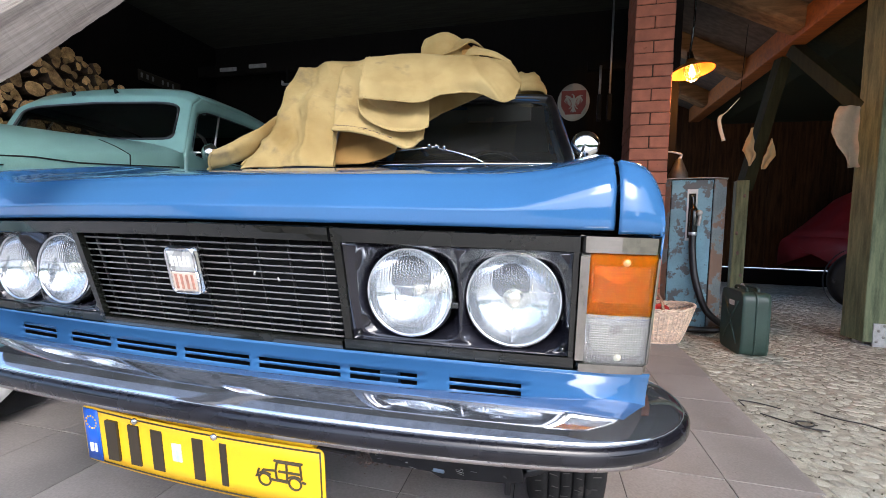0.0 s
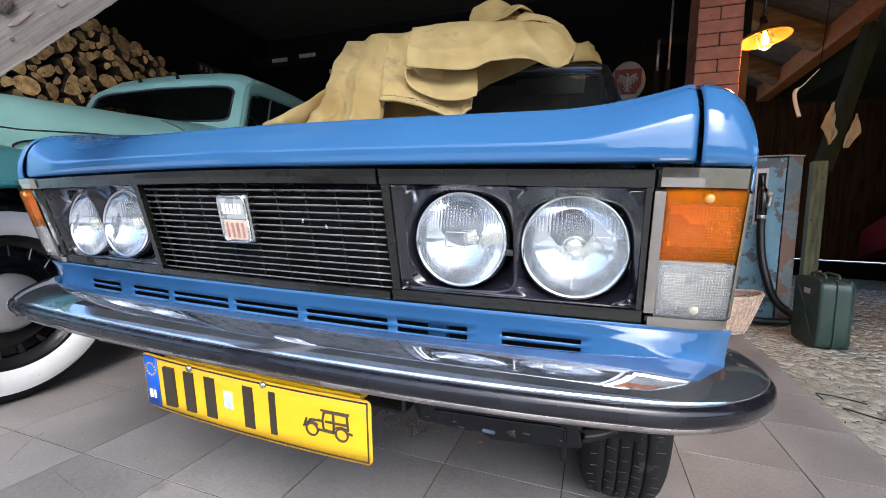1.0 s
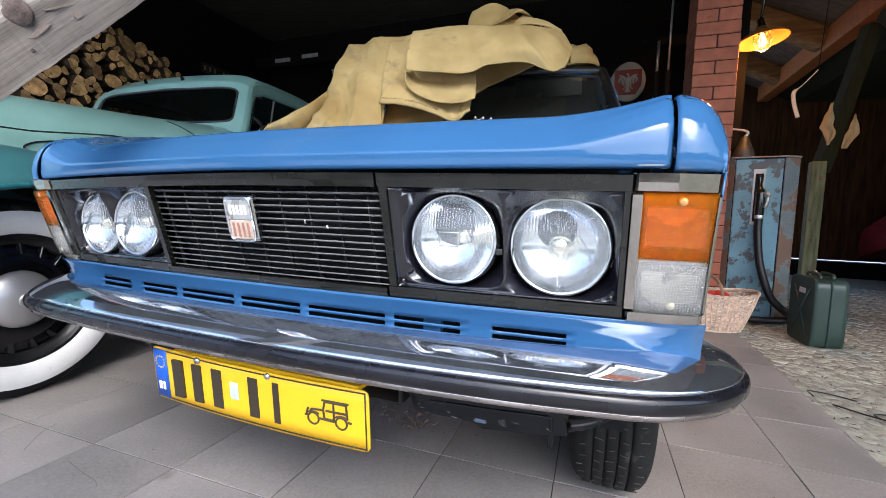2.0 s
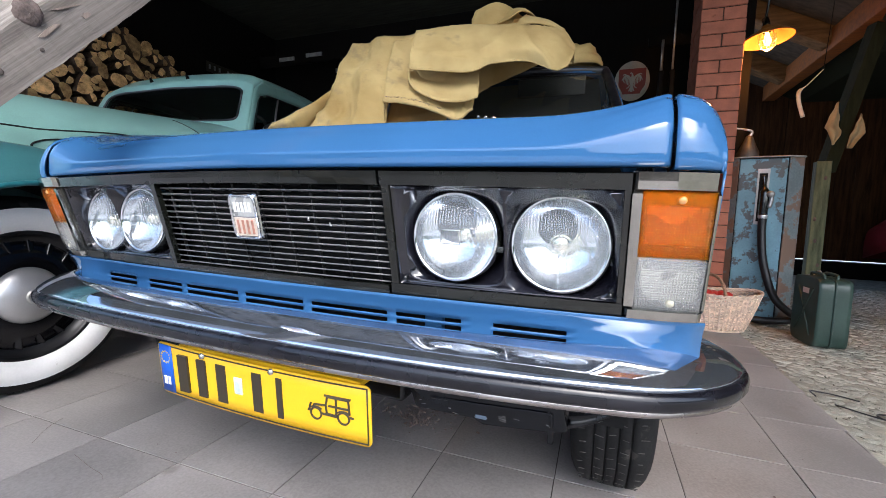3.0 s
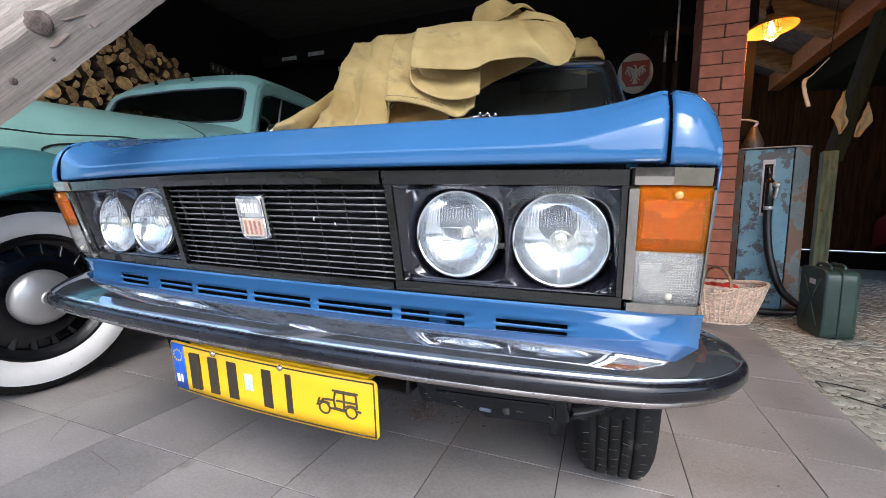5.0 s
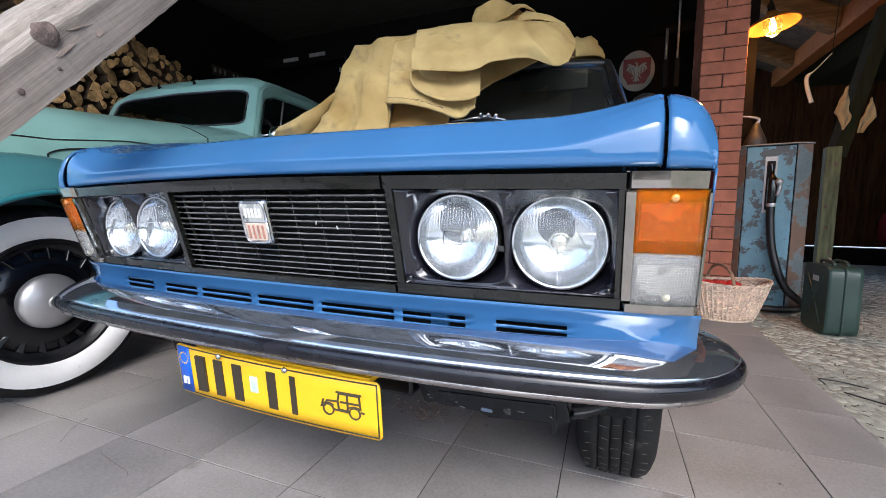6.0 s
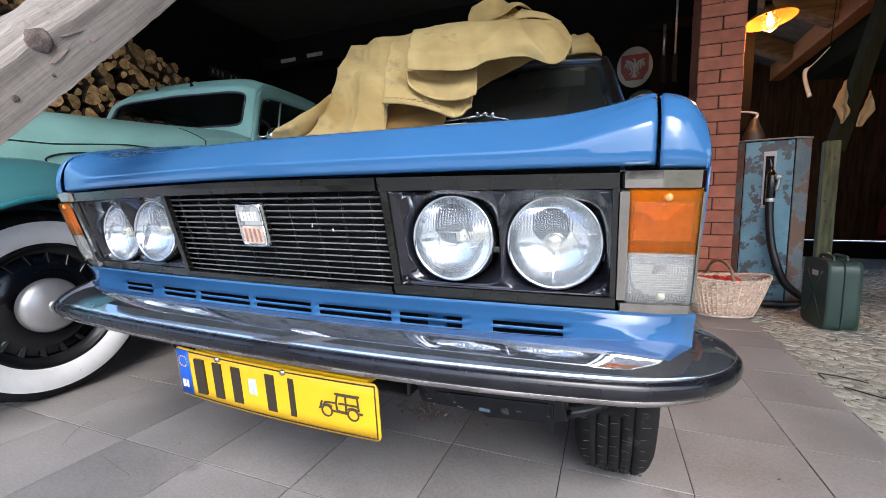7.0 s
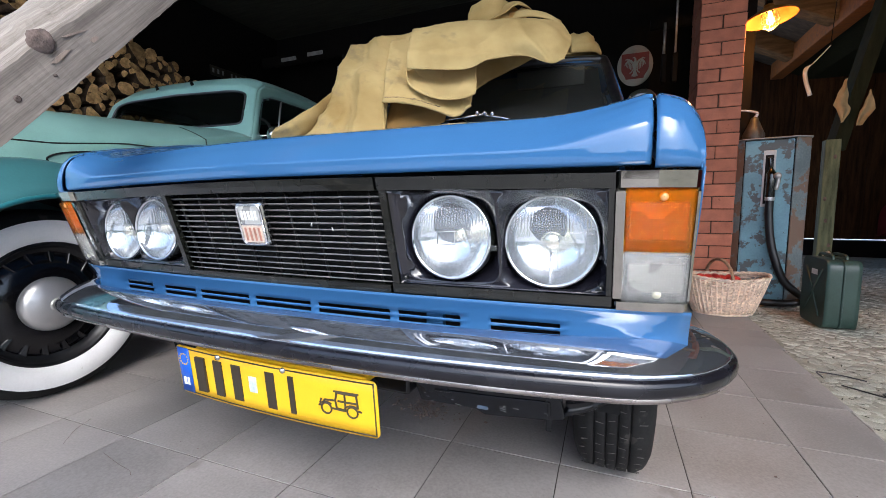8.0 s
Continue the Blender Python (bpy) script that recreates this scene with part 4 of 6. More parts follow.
part("roof", grid(lambda u, v: Vector((u * (0.545 + 0.01 * math.sin(v * 3)), 2.56 + 1.5 * v - 0.09 * (1 - u * u) * (1 - v), 1.39 + 0.045 * (1 - u ** 4) * smooth(0, 0.12, v) * smooth(1, 0.85, v))), span(-1, 1, 16), span(0, 1, 14)), BLUE, car, thick=0.02)
part("headlining", grid(lambda u, v: Vector((u * 0.52, 2.6 + 1.4 * v, 1.365)), [-1, 1], [0, 1]), mat("grey_vinyl", (0.12, 0.13, 0.12), 0.7, spread=0.15), car)
part("scuttle", grid(lambda u, v: Vector((u * 0.66, 1.77 + 0.25 * v - 0.08 * (1 - u * u) * v, 0.925 + 0.035 * v)), span(-1, 1, 12), [0, 0.5, 1]), BLUE, car, thick=0.004)
part("dashboard", grid(lambda u, v: Vector((u * 0.64, 2.06 + 0.22 * v, 0.955 + 0.012 * math.sin(v * 3.1))), span(-1, 1, 8), span(0, 1, 6)), BLACK_MATT, car, thick=0.02)
part("bulkhead", box(-0.64, 0.64, 2.22, 2.26, 0.3, 0.95), DARK, car, smooth=False)
part("rear_bulkhead", box(-0.62, 0.62, 4.0, 4.05, 0.3, 1.36), DARK, car, smooth=False)
ring = bmesh.new()
tube([(0.27 + 0.185 * math.cos(a), 2.42 + 0.185 * math.sin(a) * 0.35, 0.943 + 0.185 * math.sin(a) * 0.93) for a in span(0, 2 * math.pi, 40)], 0.011, 8, ring)
tube([(0.085, 2.42, 0.943), (0.27, 2.44, 0.93), (0.455, 2.42, 0.943)], 0.012, 6, ring)
part("steering_wheel", ring, BLACK_GLOSS, car)
for x in (-0.34, 0.33):
    part("seat_back", grid(lambda a, v, x=x: Vector((x + 0.23 * math.copysign(abs(math.cos(a)) ** 0.5, math.cos(a)), 2.95 + 0.06 * math.sin(a) + 0.2 * v, 0.5 + 0.62 * v)), span(0, 2 * math.pi, 20)[:-1], span(0, 1, 4), wrap=True), mat("pale_seat_vinyl", (0.5, 0.46, 0.4), 0.6, spread=0.1), car)
part("sun_visor", box(0.12, 0.46, 2.55, 2.57, 1.28, 1.375), mat("visor_vinyl", (0.06, 0.06, 0.055), 0.8), car, smooth=False, bevel=0.006)
for s, x0, z0 in ((1, 0.34, 0.968), (-1, -0.12, 0.968)):
    arm = part("wiper", tube(curve([(x0, 1.93, z0 - 0.02), (x0 - 0.02, 1.93, z0 + 0.012), (x0 - 0.11, 1.92, z0 + 0.045), (x0 - 0.215, 1.935, z0 + 0.072)], 6), 0.005), CHROME, car, "chrome wiper arm")
    part("wiper_blade", tube([(x0 - 0.54, 1.95, z0 + 0.045), (x0 - 0.38, 1.95, z0 + 0.066), (x0 - 0.2, 1.945, z0 + 0.078)], 0.006), CHROME_WORN, arm)
    for k in range(3):
        part("wiper_joint", lathe([(0.0005, 0.012), (0.006, 0.01), (0.008, 0.0), (0.006, -0.008)], 10, m=Matrix.Translation((x0 - 0.235 + 0.03 * k, 1.925, z0 + 0.078 - 0.004 * k)) @ pose(0, 0, 0, 60, 0, 20 * k)), CHROME, arm)
    part("wiper_pivot", lathe([(0.014, -0.03), (0.013, 0.012), (0.006, 0.016), (0.0005, 0.016)], 14, m=Matrix.Translation((x0, 1.93, z0 - 0.01))), CHROME, arm)
mir = part("door_mirror", lathe([(0.0005, -0.015), (0.03, -0.0125), (0.047, -0.006), (0.053, 0.0), (0.056, 0.006), (0.054, 0.01)], 28), CHROME, car, "round chrome mirror", at=Matrix.Translation((0.714, 2.22, 1.092)) @ pose(0, 0, 0, -90, 0, 0) @ Matrix.Diagonal((1.07, 1.07, 1, 1)))
part("mirror_stalk", tube([(-0.005, 0.01, -0.02), (-0.02, 0.06, -0.02), (-0.03, 0.1, -0.01)], 0.006), CHROME, mir)


# ---- canvas over the car ----
def ruffle(p, amount, size=6.0, seed=0.0):
    q = Vector(p) * size + Vector((seed, seed * 2, -seed))
    return Vector((noise.noise(q), noise.noise(q + Vector((9, 3, 5))), noise.noise(q + Vector((4, 7, 1))))) * amount


def crease(p, seed=0.0):
    """Coarse slack plus finer creases."""
    q = Vector(p)
    ridge = (1 - abs(noise.noise(q * 4.2 + Vector((seed, 0, 3))))) ** 5
    fine = (1 - abs(noise.noise(Vector((q.x * 15 + q.z * 6, q.y * 8, q.z * 9 - q.x * 5)) + Vector((0, seed, 7))))) ** 9
    return ruffle(q, 0.014, 4.5, seed) + ruffle(q, 0.0022, 20, seed + 2) + Vector((0, -0.034 * ridge - 0.018 * fine, 0.008 * ridge))


def cloth(name, fn, nu, nv, u1=1.0, v1=1.0, label=""):
    return part(name, grid(fn, span(0, u1, nu), span(0, v1, nv)), CANVAS, tarp, label, thick=0.005)


tarp = thing("canvas_tarpaulin", "crumpled yellow canvas tarpaulin heaped over a car's windscreen", "tarpaulin")


def loft(rows, seed, crumple=1.0, wave=0.0, count=3.0, folds=()):
    """A slack sheet drawn through a few rows of control points, with creases; folds: lines across the sheet along which it breaks forward."""
    lines = [curve(r, 12) for r in rows]

    def fn(u, v):
        across = []
        for line in lines:
            k = u * (len(line) - 1)
            i = min(int(k), len(line) - 2)
            across.append(line[i].lerp(line[i + 1], k - i))
        if len(across) > 2:
            across = curve(across, 10)
        k = v * (len(across) - 1)
        i = min(int(k), len(across) - 2)
        p = across[i].lerp(across[i + 1], k - i)
        p = p + crease(p, seed) * crumple + Vector((0, -wave * math.sin(u * math.pi * 2 * count + 2.5 * v), 0))
        for (ua, va), (ub, vb), high in folds:
            du, dv = ub - ua, vb - va
            size = math.hypot(du, dv)
            off = ((u - ua) * dv - (v - va) * du) / size
            along = ((u - ua) * du + (v - va) * dv) / size ** 2
            rise = math.exp(-max(0.0, off) / 0.16) if off > 0 else math.exp(off / 0.03)
            p = p + Vector((0, -high * rise * smooth(-0.15, 0.15, along) * smooth(1.15, 0.85, along), 0))
        return p - Vector((0, 0, 0.065 * max(0.0, p.z - 1.22)))
    return fn


main_sheet = loft([[(-0.505, 1.60, 0.914), (-0.37, 1.64, 0.92), (-0.19, 1.70, 0.930)], [(-0.455, 1.72, 1.07), (-0.34, 1.71, 1.075), (-0.21, 1.74, 1.083)],
                   [(-0.455, 1.82, 1.25), (-0.35, 1.82, 1.255), (-0.235, 1.86, 1.26)], [(-0.464, 1.90, 1.384), (-0.335, 1.94, 1.41), (-0.184, 1.99, 1.453)]], 1.3, 0.52, 0.018, 1.6, [((0.75, 0.0), (0.62, 0.55), 0.02), ((0.1, 0.3), (0.6, 0.0), 0.022)])
cloth("main_sheet", main_sheet, 60, 64)
cloth("sheet_side", loft([[(-0.505, 1.60, 0.928), (-0.52, 1.85, 0.95)], [(-0.455, 1.72, 1.07), (-0.46, 2.0, 1.10)], [(-0.464, 1.90, 1.384), (-0.45, 2.25, 1.36)]], 1.3, 0.6), 16, 40)
flap = loft([[(-0.197, 1.70, 1.070), (-0.107, 1.735, 1.062), (-0.01, 1.785, 1.036), (0.052, 1.82, 1.018), (0.107, 1.865, 1.062)],
             [(-0.224, 1.79, 1.2), (-0.145, 1.83, 1.21), (-0.053, 1.88, 1.195), (0.02, 1.915, 1.189), (0.09, 1.945, 1.183)],
             [(-0.266, 1.92, 1.375), (-0.193, 1.97, 1.411), (-0.102, 2.0, 1.404), (-0.02, 2.02, 1.382), (0.067, 2.03, 1.298)]], 4.1, 0.45, 0.01, 2.3)
cloth("hanging_flap", flap, 56, 34)
hem = part("stitched_hem", tube([flap(u, 0) for u in span(0, 1, 60)], 0.0065, 6), CANVAS, tarp)
for k in range(22):
    u = 0.03 + 0.55 * k / 22 + 0.006 * math.sin(k * 5)
    part("stitch", tube([flap(u, 0.06) + Vector((0, -0.0065, 0.003 * math.sin(k * 3))), flap(u + 0.012 + 0.004 * math.sin(k * 7), 0.065) + Vector((0, -0.0065, 0))], 0.0017, 5), KNOT, hem)
part("flap_side", grid(loft([[(-0.190, 1.71, 0.935), (-0.235, 1.80, 0.955)], [(-0.197, 1.705, 1.07), (-0.25, 1.82, 1.09)]], 2.0, 0.3), span(0, 1, 8), span(0, 1, 14)), CANVAS, tarp, thick=0.005)
part("inside_layer", grid(loft([[(-0.235, 1.77, 0.948), (-0.12, 1.83, 0.965), (-0.035, 1.93, 1.02)], [(-0.25, 1.85, 1.10), (-0.17, 1.90, 1.11), (-0.02, 1.95, 1.09)]], 7.0, 0.5), span(0, 1, 20), span(0, 1, 14)), CANVAS_IN, tarp, "inside of the canvas, coloured orange for shade", thick=0.004)
loop = loft([[(-0.120, 1.750, 1.186), (-0.109, 1.746, 1.141), (-0.073, 1.750, 1.108), (0.004, 1.769, 1.074), (0.095, 1.798, 1.078), (0.124, 1.831, 1.097)],
             [(-0.133, 1.805, 1.205), (-0.114, 1.829, 1.189), (-0.066, 1.854, 1.184), (-0.008, 1.873, 1.174), (0.065, 1.887, 1.174), (0.108, 1.897, 1.174)],
             [(-0.165, 1.88, 1.25), (-0.13, 1.93, 1.262), (-0.08, 1.955, 1.268), (-0.03, 1.975, 1.27), (0.03, 1.99, 1.275), (0.08, 2.0, 1.28)]], 6.0, 0.3)
cloth("folded_loop", loop, 48, 18)
part("loop_edge", tube([loop(u, 0) for u in span(0, 1, 50)], 0.0036, 6), CANVAS, tarp)
part("loop_edge", tube([loop(1, v) for v in span(0, 1, 16)], 0.0036, 6), CANVAS, tarp)
cloth("glass_layer", loft([[(0.03, 1.98, 1.12), (0.143, 2.12, 1.232), (0.29, 2.26, 1.352)], [(0.022, 2.04, 1.331), (0.134, 2.14, 1.38), (0.30, 2.27, 1.44)]], 2.2, 0.4), 30, 14)
fold = loft([[(-0.109, 1.744, 1.191), (-0.047, 1.753, 1.186), (0.099, 1.812, 1.187), (0.184, 1.859, 1.224), (0.294, 1.916, 1.239), (0.383, 1.954, 1.210), (0.432, 1.991, 1.233)],
             [(-0.116, 1.775, 1.286), (-0.037, 1.775, 1.276), (0.089, 1.833, 1.282), (0.187, 1.880, 1.303), (0.299, 1.928, 1.301), (0.395, 1.981, 1.300), (0.448, 2.048, 1.308)],
             [(-0.174, 1.930, 1.426), (-0.081, 1.940, 1.427), (0.045, 1.970, 1.436), (0.163, 2.019, 1.436), (0.305, 2.088, 1.448), (0.388, 2.137, 1.441), (0.431, 2.191, 1.390)],
             [(-0.27, 2.15, 1.45), (-0.17, 2.2, 1.46), (-0.04, 2.25, 1.47), (0.09, 2.3, 1.47), (0.27, 2.35, 1.46), (0.366, 2.4, 1.44), (0.412, 2.4, 1.39)]], 3.3, 0.2, 0.0, 3.0, [((0.54, 0.66), (0.82, 0.0), 0.03), ((0.62, 0.62), (0.98, 0.34), 0.022), ((0.0, 0.3), (0.5, 0.1), 0.008)])
cloth("upper_fold", fold, 90, 60)
part("fold_edge", tube([fold(u, 0) for u in span(0, 1, 70)], 0.0036, 6), CANVAS, tarp)
part("fold_edge", tube([fold(0, v) for v in span(0, 0.66, 24)], 0.0036, 6), CANVAS, tarp)
cloth("peak", loft([[(0.008, 2.09, 1.45), (0.09, 2.08, 1.452), (0.17, 2.08, 1.445), (0.25, 2.12, 1.445)], [(0.006, 2.10, 1.53), (0.09, 2.08, 1.535), (0.17, 2.09, 1.50), (0.25, 2.15, 1.455)],
                    [(0.022, 2.15, 1.582), (0.115, 2.15, 1.60), (0.2, 2.2, 1.555), (0.27, 2.22, 1.47)], [(0.03, 2.4, 1.55), (0.12, 2.45, 1.57), (0.21, 2.45, 1.54), (0.28, 2.45, 1.47)]], 5.5, 0.15), 50, 36)
hood = loft([[(0.118, 2.062, 1.468), (0.17, 2.05, 1.478), (0.215, 2.055, 1.505), (0.235, 2.075, 1.52)], [(0.13, 2.10, 1.505), (0.18, 2.11, 1.545), (0.225, 2.13, 1.552), (0.262, 2.16, 1.53)],
             [(0.12, 2.16, 1.58), (0.19, 2.18, 1.577), (0.25, 2.2, 1.55), (0.30, 2.22, 1.51)]], 8.0, 0.15)
cloth("peak_fold", hood, 30, 18)
part("fold_edge", tube([hood(u, 0) for u in span(0, 1, 30)], 0.0036, 6), CANVAS, tarp)
wing_fold = loft([[(0.205, 2.06, 1.447), (0.26, 2.05, 1.452), (0.33, 2.075, 1.447), (0.385, 2.12, 1.435)], [(0.222, 2.085, 1.49), (0.27, 2.085, 1.487), (0.33, 2.11, 1.48), (0.388, 2.16, 1.458)],
                  [(0.235, 2.12, 1.522), (0.285, 2.13, 1.505), (0.335, 2.16, 1.49), (0.39, 2.21, 1.46)]], 9.0, 0.15)
cloth("peak_fold", wing_fold, 30, 16)
part("fold_edge", tube([wing_fold(0, v) for v in span(0, 1, 16)], 0.0036, 6), CANVAS, tarp)
part("fold_mouth", grid(loft([[(0.175, 2.075, 1.447), (0.225, 2.10, 1.46)], [(0.19, 2.10, 1.50), (0.24, 2.13, 1.515)]], 2.0, 0.1), span(0, 1, 8), span(0, 1, 8)), CANVAS_IN, tarp, "inside of the canvas, coloured orange for shade", thick=0.004)
cloth("roof_layer", lambda u, v: Vector((0.405 + 0.125 * math.cos(6.2832 * u) * math.cos(v), 2.66 + 0.1 * math.sin(6.2832 * u) * math.cos(v), 1.44 + 0.115 * math.sin(v))) + ruffle((u, v, 6), 0.02, 5, 3), 28, 10, 1.0, 1.5)
axis = curve([(-0.595, 1.55, 0.942), (-0.535, 1.60, 0.985), (-0.495, 1.67, 1.03), (-0.47, 1.76, 1.10)], 6)


def tail(u, v):
    k = v * (len(axis) - 1)
    i = min(int(k), len(axis) - 2)
    p = axis[i].lerp(axis[i + 1], k - i)
    a, r = 2 * math.pi * u, 0.034 + 0.016 * v
    return p + Vector((-0.45 * math.sin(a) * r + 0.3 * r * math.cos(a), 0.6 * math.sin(a) * r, math.cos(a) * r)) + ruffle(p + Vector((0.1 * math.cos(a), 0.1 * math.sin(a), 0)), 0.014, 9, 4)


cloth("rolled_tail", tail, 24, 30)
part("tail_edge", tube([tail(u, 0) for u in span(0, 1, 24)], 0.005, 6), CANVAS, tarp)
part("tail_inside", grid(lambda u, v: tail(u, 0.04).lerp(axis[0], v), span(0, 1, 24), [0, 1]), CANVAS_IN, tarp, "inside of the canvas, coloured orange for shade")


# ---- teal pickup ----
PIVOT = (-1.3, 1.085, 0)
truck = thing("pickup_truck", "teal 1940s pickup truck with whitewall tyres and small windscreen", "truck")
truck.matrix_basis = Matrix.Translation((0.03, 0, 0)) @ Matrix.Translation(PIVOT) @ pose(0, 0, 0, 0, 0, 4) @ Matrix.Translation((1.3, -1.085, 0))
TX = -2.0


def truck_bonnet(u, v):
    y = 0.55 + 1.62 * v
    w = lerp([(0, 0.30), (0.15, 0.42), (0.5, 0.53), (0.8, 0.62), (1, 0.685)], v)
    top = lerp([(0, 1.0), (0.1, 1.075), (0.55, 1.125), (0.8, 1.145), (1, 1.165)], v)
    s = abs(u)
    x = w * math.copysign(min(1.0, (s * 1.25)) ** 0.9, u) * (1 + 0.04 * max(0, s - 0.8))
    z = top - lerp([(0, 0.2), (0.45, 0.2), (1, 0.085)], v) * min(1.0, s * 1.25) ** 2.6 - max(0.0, s - 0.8) * 1.5
    return Vector((TX + x, y, z))


part("bonnet", grid(truck_bonnet, span(-1, 1, 40), span(0, 1, 24)), TEAL, truck, thick=0.004)
part("radiator_shell", grid(lambda u, v: Vector((TX + 0.3 * math.cos(u), 0.55 - 0.06 * math.sin(u) * 0, 0.55 + 0.25 * v + 0.2 * v * math.sin(u))), span(0, math.pi, 14), span(0, 1, 4)), TEAL, truck, thick=0.004)
part("bonnet_seam", tube([truck_bonnet(lerp([(0, 0.72), (0.38, 0.755), (0.7, 0.82), (1, 0.85)], v), v) + Vector((0.003, 0, 0.001)) for v in span(0.05, 0.98, 40)], 0.0035, 6), DARK, truck)
part("bonnet_catch_trim", tube(curve([truck_bonnet(u, v) + Vector((0.004, 0, 0.002)) for u, v in ((0.86, 0.53), (0.85, 0.455), (0.832, 0.43), (0.818, 0.445), (0.815, 0.48), (0.82, 0.55))], 6), 0.0035, 6), DARK, truck)
part("cowl_seam", tube([truck_bonnet(u, 0.83) + Vector((0.003, 0, 0.001)) for u in span(0.55, 0.95, 24)], 0.003, 6), DARK, truck)
for s in (-1, 1):
    def fen(u, v, s=s):
        a = radians(-12 + 200 * u)
        r = 0.44 - 0.0 * v + 0.08 * math.sin(v * math.pi) - 0.055 * smooth(0.7, 1, v)
        x = 0.42 + 0.46 * v
        return Vector((TX + s * x, 1.09 - r * 1.05 * math.cos(a), 0.33 + r * math.sin(a)))
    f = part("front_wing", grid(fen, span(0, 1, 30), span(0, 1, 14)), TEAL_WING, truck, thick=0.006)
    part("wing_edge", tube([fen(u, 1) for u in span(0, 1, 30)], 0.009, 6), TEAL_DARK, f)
    part("inner_arch", grid(lambda u, v, s=s: Vector((TX + s * (0.4 + 0.44 * v), 1.09 - 0.385 * math.cos(math.pi * u), 0.33 + 0.385 * math.sin(math.pi * u))), span(0, 1, 20), [0, 1]), DARK, truck)
    part("running_board", box(TX + s * 0.72 - 0.14, TX + s * 0.72 + 0.14, 1.55, 3.2, 0.30, 0.34), UNDER, truck, smooth=False, bevel=0.01)
part("headlamp", lathe([(0.0005, 0.09), (0.05, 0.08), (0.085, 0.04), (0.095, 0.0), (0.085, -0.02), (0.0005, -0.03)], 24), TEAL, truck, at=Matrix.Translation((TX - 0.62, 0.72, 0.86)) @ pose(0, 0, 0, -90))


def cab_top(d):
    return 1.5 - 0.02 * abs(d / 0.69) ** 2 - 0.05 * abs(d / 0.69) ** 10


def cab_front(u, v):
    d = 0.69 * u
    z = 1.08 + (cab_top(d) - 1.08) * v
    d2 = d * (1 - 0.1 * v)
    return Vector((TX + d2, 2.13 + 0.17 * (z - 1.08) / 0.4 + 0.035 * (d / 0.69) ** 2 + 0.05 * max(0, v - 0.85) / 0.15, z))


us = sorted(set(span(-1, 1, 64) + [-0.86, 0.86, -0.83, 0.83]))
vs = sorted(set(span(0, 1, 40) + [0.22, 0.82]))


def opening(u, v):
    return (abs(u) / 0.88) ** 14 + (abs(v - 0.475) / 0.275) ** 10 < 1.0


cab = part("cab", grid(cab_front, us, vs, skip=opening), TEAL, truck, thick=0.012)
part("windscreen", grid(lambda u, v: cab_front(u, v) + Vector((0, 0.014, 0)), span(-0.93, 0.93, 12), span(0.18, 0.8, 6)), PANE, cab, toward=(0, -1, 0)).visible_shadow = False
rim = [cab_front(0.88 * math.copysign(abs(math.cos(a)) ** 0.16, math.cos(a)), 0.475 + 0.275 * math.copysign(abs(math.sin(a)) ** 0.2, math.sin(a))) + Vector((0, -0.004, 0)) for a in span(0, 2 * math.pi, 48)]
part("windscreen_seal", tube(rim, 0.008, 6), RUBBER, cab)


def cab_roof(u, v):
    d = 0.69 * u
    y = 2.35 + 1.25 * v
    base = cab_front(u, 1)
    k = smooth(0, 0.15, v)
    return Vector((base.x, base.y + (y - 2.35), base.z + 0.03 * k * (1 - abs(u) ** 3) - 0.3 * max(0.0, v - 0.35) ** 1.6))


part("roof", grid(cab_roof, span(-1, 1, 28), span(0, 1, 20)), TEAL, cab, thick=0.01)
for s in (-1, 1):
    def cab_wall(u, v, s=s):
        top, head = cab_roof(s, u), cab_roof(s, 0)
        z = 0.4 + (top.z - 0.4) * v
        lead = cab_front(s, min(1.0, max(0.0, (z - 1.08) / (cab_top(0.69) - 1.08))))
        return Vector((lead.x, lead.y + (top.y - head.y), z))
    hole = lambda u, v: (abs(u - 0.29) / 0.26) ** 6 + (abs(v - 0.79) / 0.14) ** 6 < 1.0
    wall = part("cab_side", grid(cab_wall, span(0, 1, 50), span(0, 1, 44), skip=hole), TEAL, cab, thick=0.01)
    part("door_glass", grid(lambda u, v: cab_wall(u, v) + Vector((-s * 0.012, 0, 0)), [0.02, 0.29, 0.57], [0.63, 0.8, 0.95]), PANE, wall, toward=(s, 0, 0)).visible_shadow = False
    part("quarter_light_bar", tube([cab_wall(0.17, 0.67), cab_wall(0.17, 0.93)], 0.006, 6), STEEL, wall)
    part("window_seal", tube([cab_wall(0.29 + 0.26 * math.copysign(abs(math.cos(a)) ** 0.33, math.cos(a)), 0.79 + 0.14 * math.copysign(abs(math.sin(a)) ** 0.4, math.sin(a))) for a in span(0, 2 * math.pi, 40)], 0.006, 6), RUBBER, wall)
    part("bulkhead_side", box(TX + s * 0.62 - 0.02, TX + s * 0.62 + 0.02, 1.85, 2.3, 0.4, 0.9), TEAL, truck, smooth=False, bevel=0.01)
part("cab_lining", box(TX - 0.6, TX + 0.6, 3.1, 3.14, 0.4, 1.36), DARK, cab, smooth=False)
part("dashboard", box(TX - 0.6, TX + 0.6, 2.28, 2.42, 0.9, 1.05), DARK, cab, smooth=False, bevel=0.03)
part("steering_wheel", tube([(TX + 0.33 + 0.2 * math.cos(a), 2.5 + 0.08 * math.sin(a), 1.12 + 0.17 * math.sin(a)) for a in span(0, 2 * math.pi, 32)], 0.01, 6), STEEL, cab)
part("cowl", grid(lambda u, v: truck_bonnet(u, 1) * (1 - v) + (cab_front(u, 0.0)) * v, span(-1, 1, 30), [0, 0.5, 1]), TEAL, cab, thick=0.006)
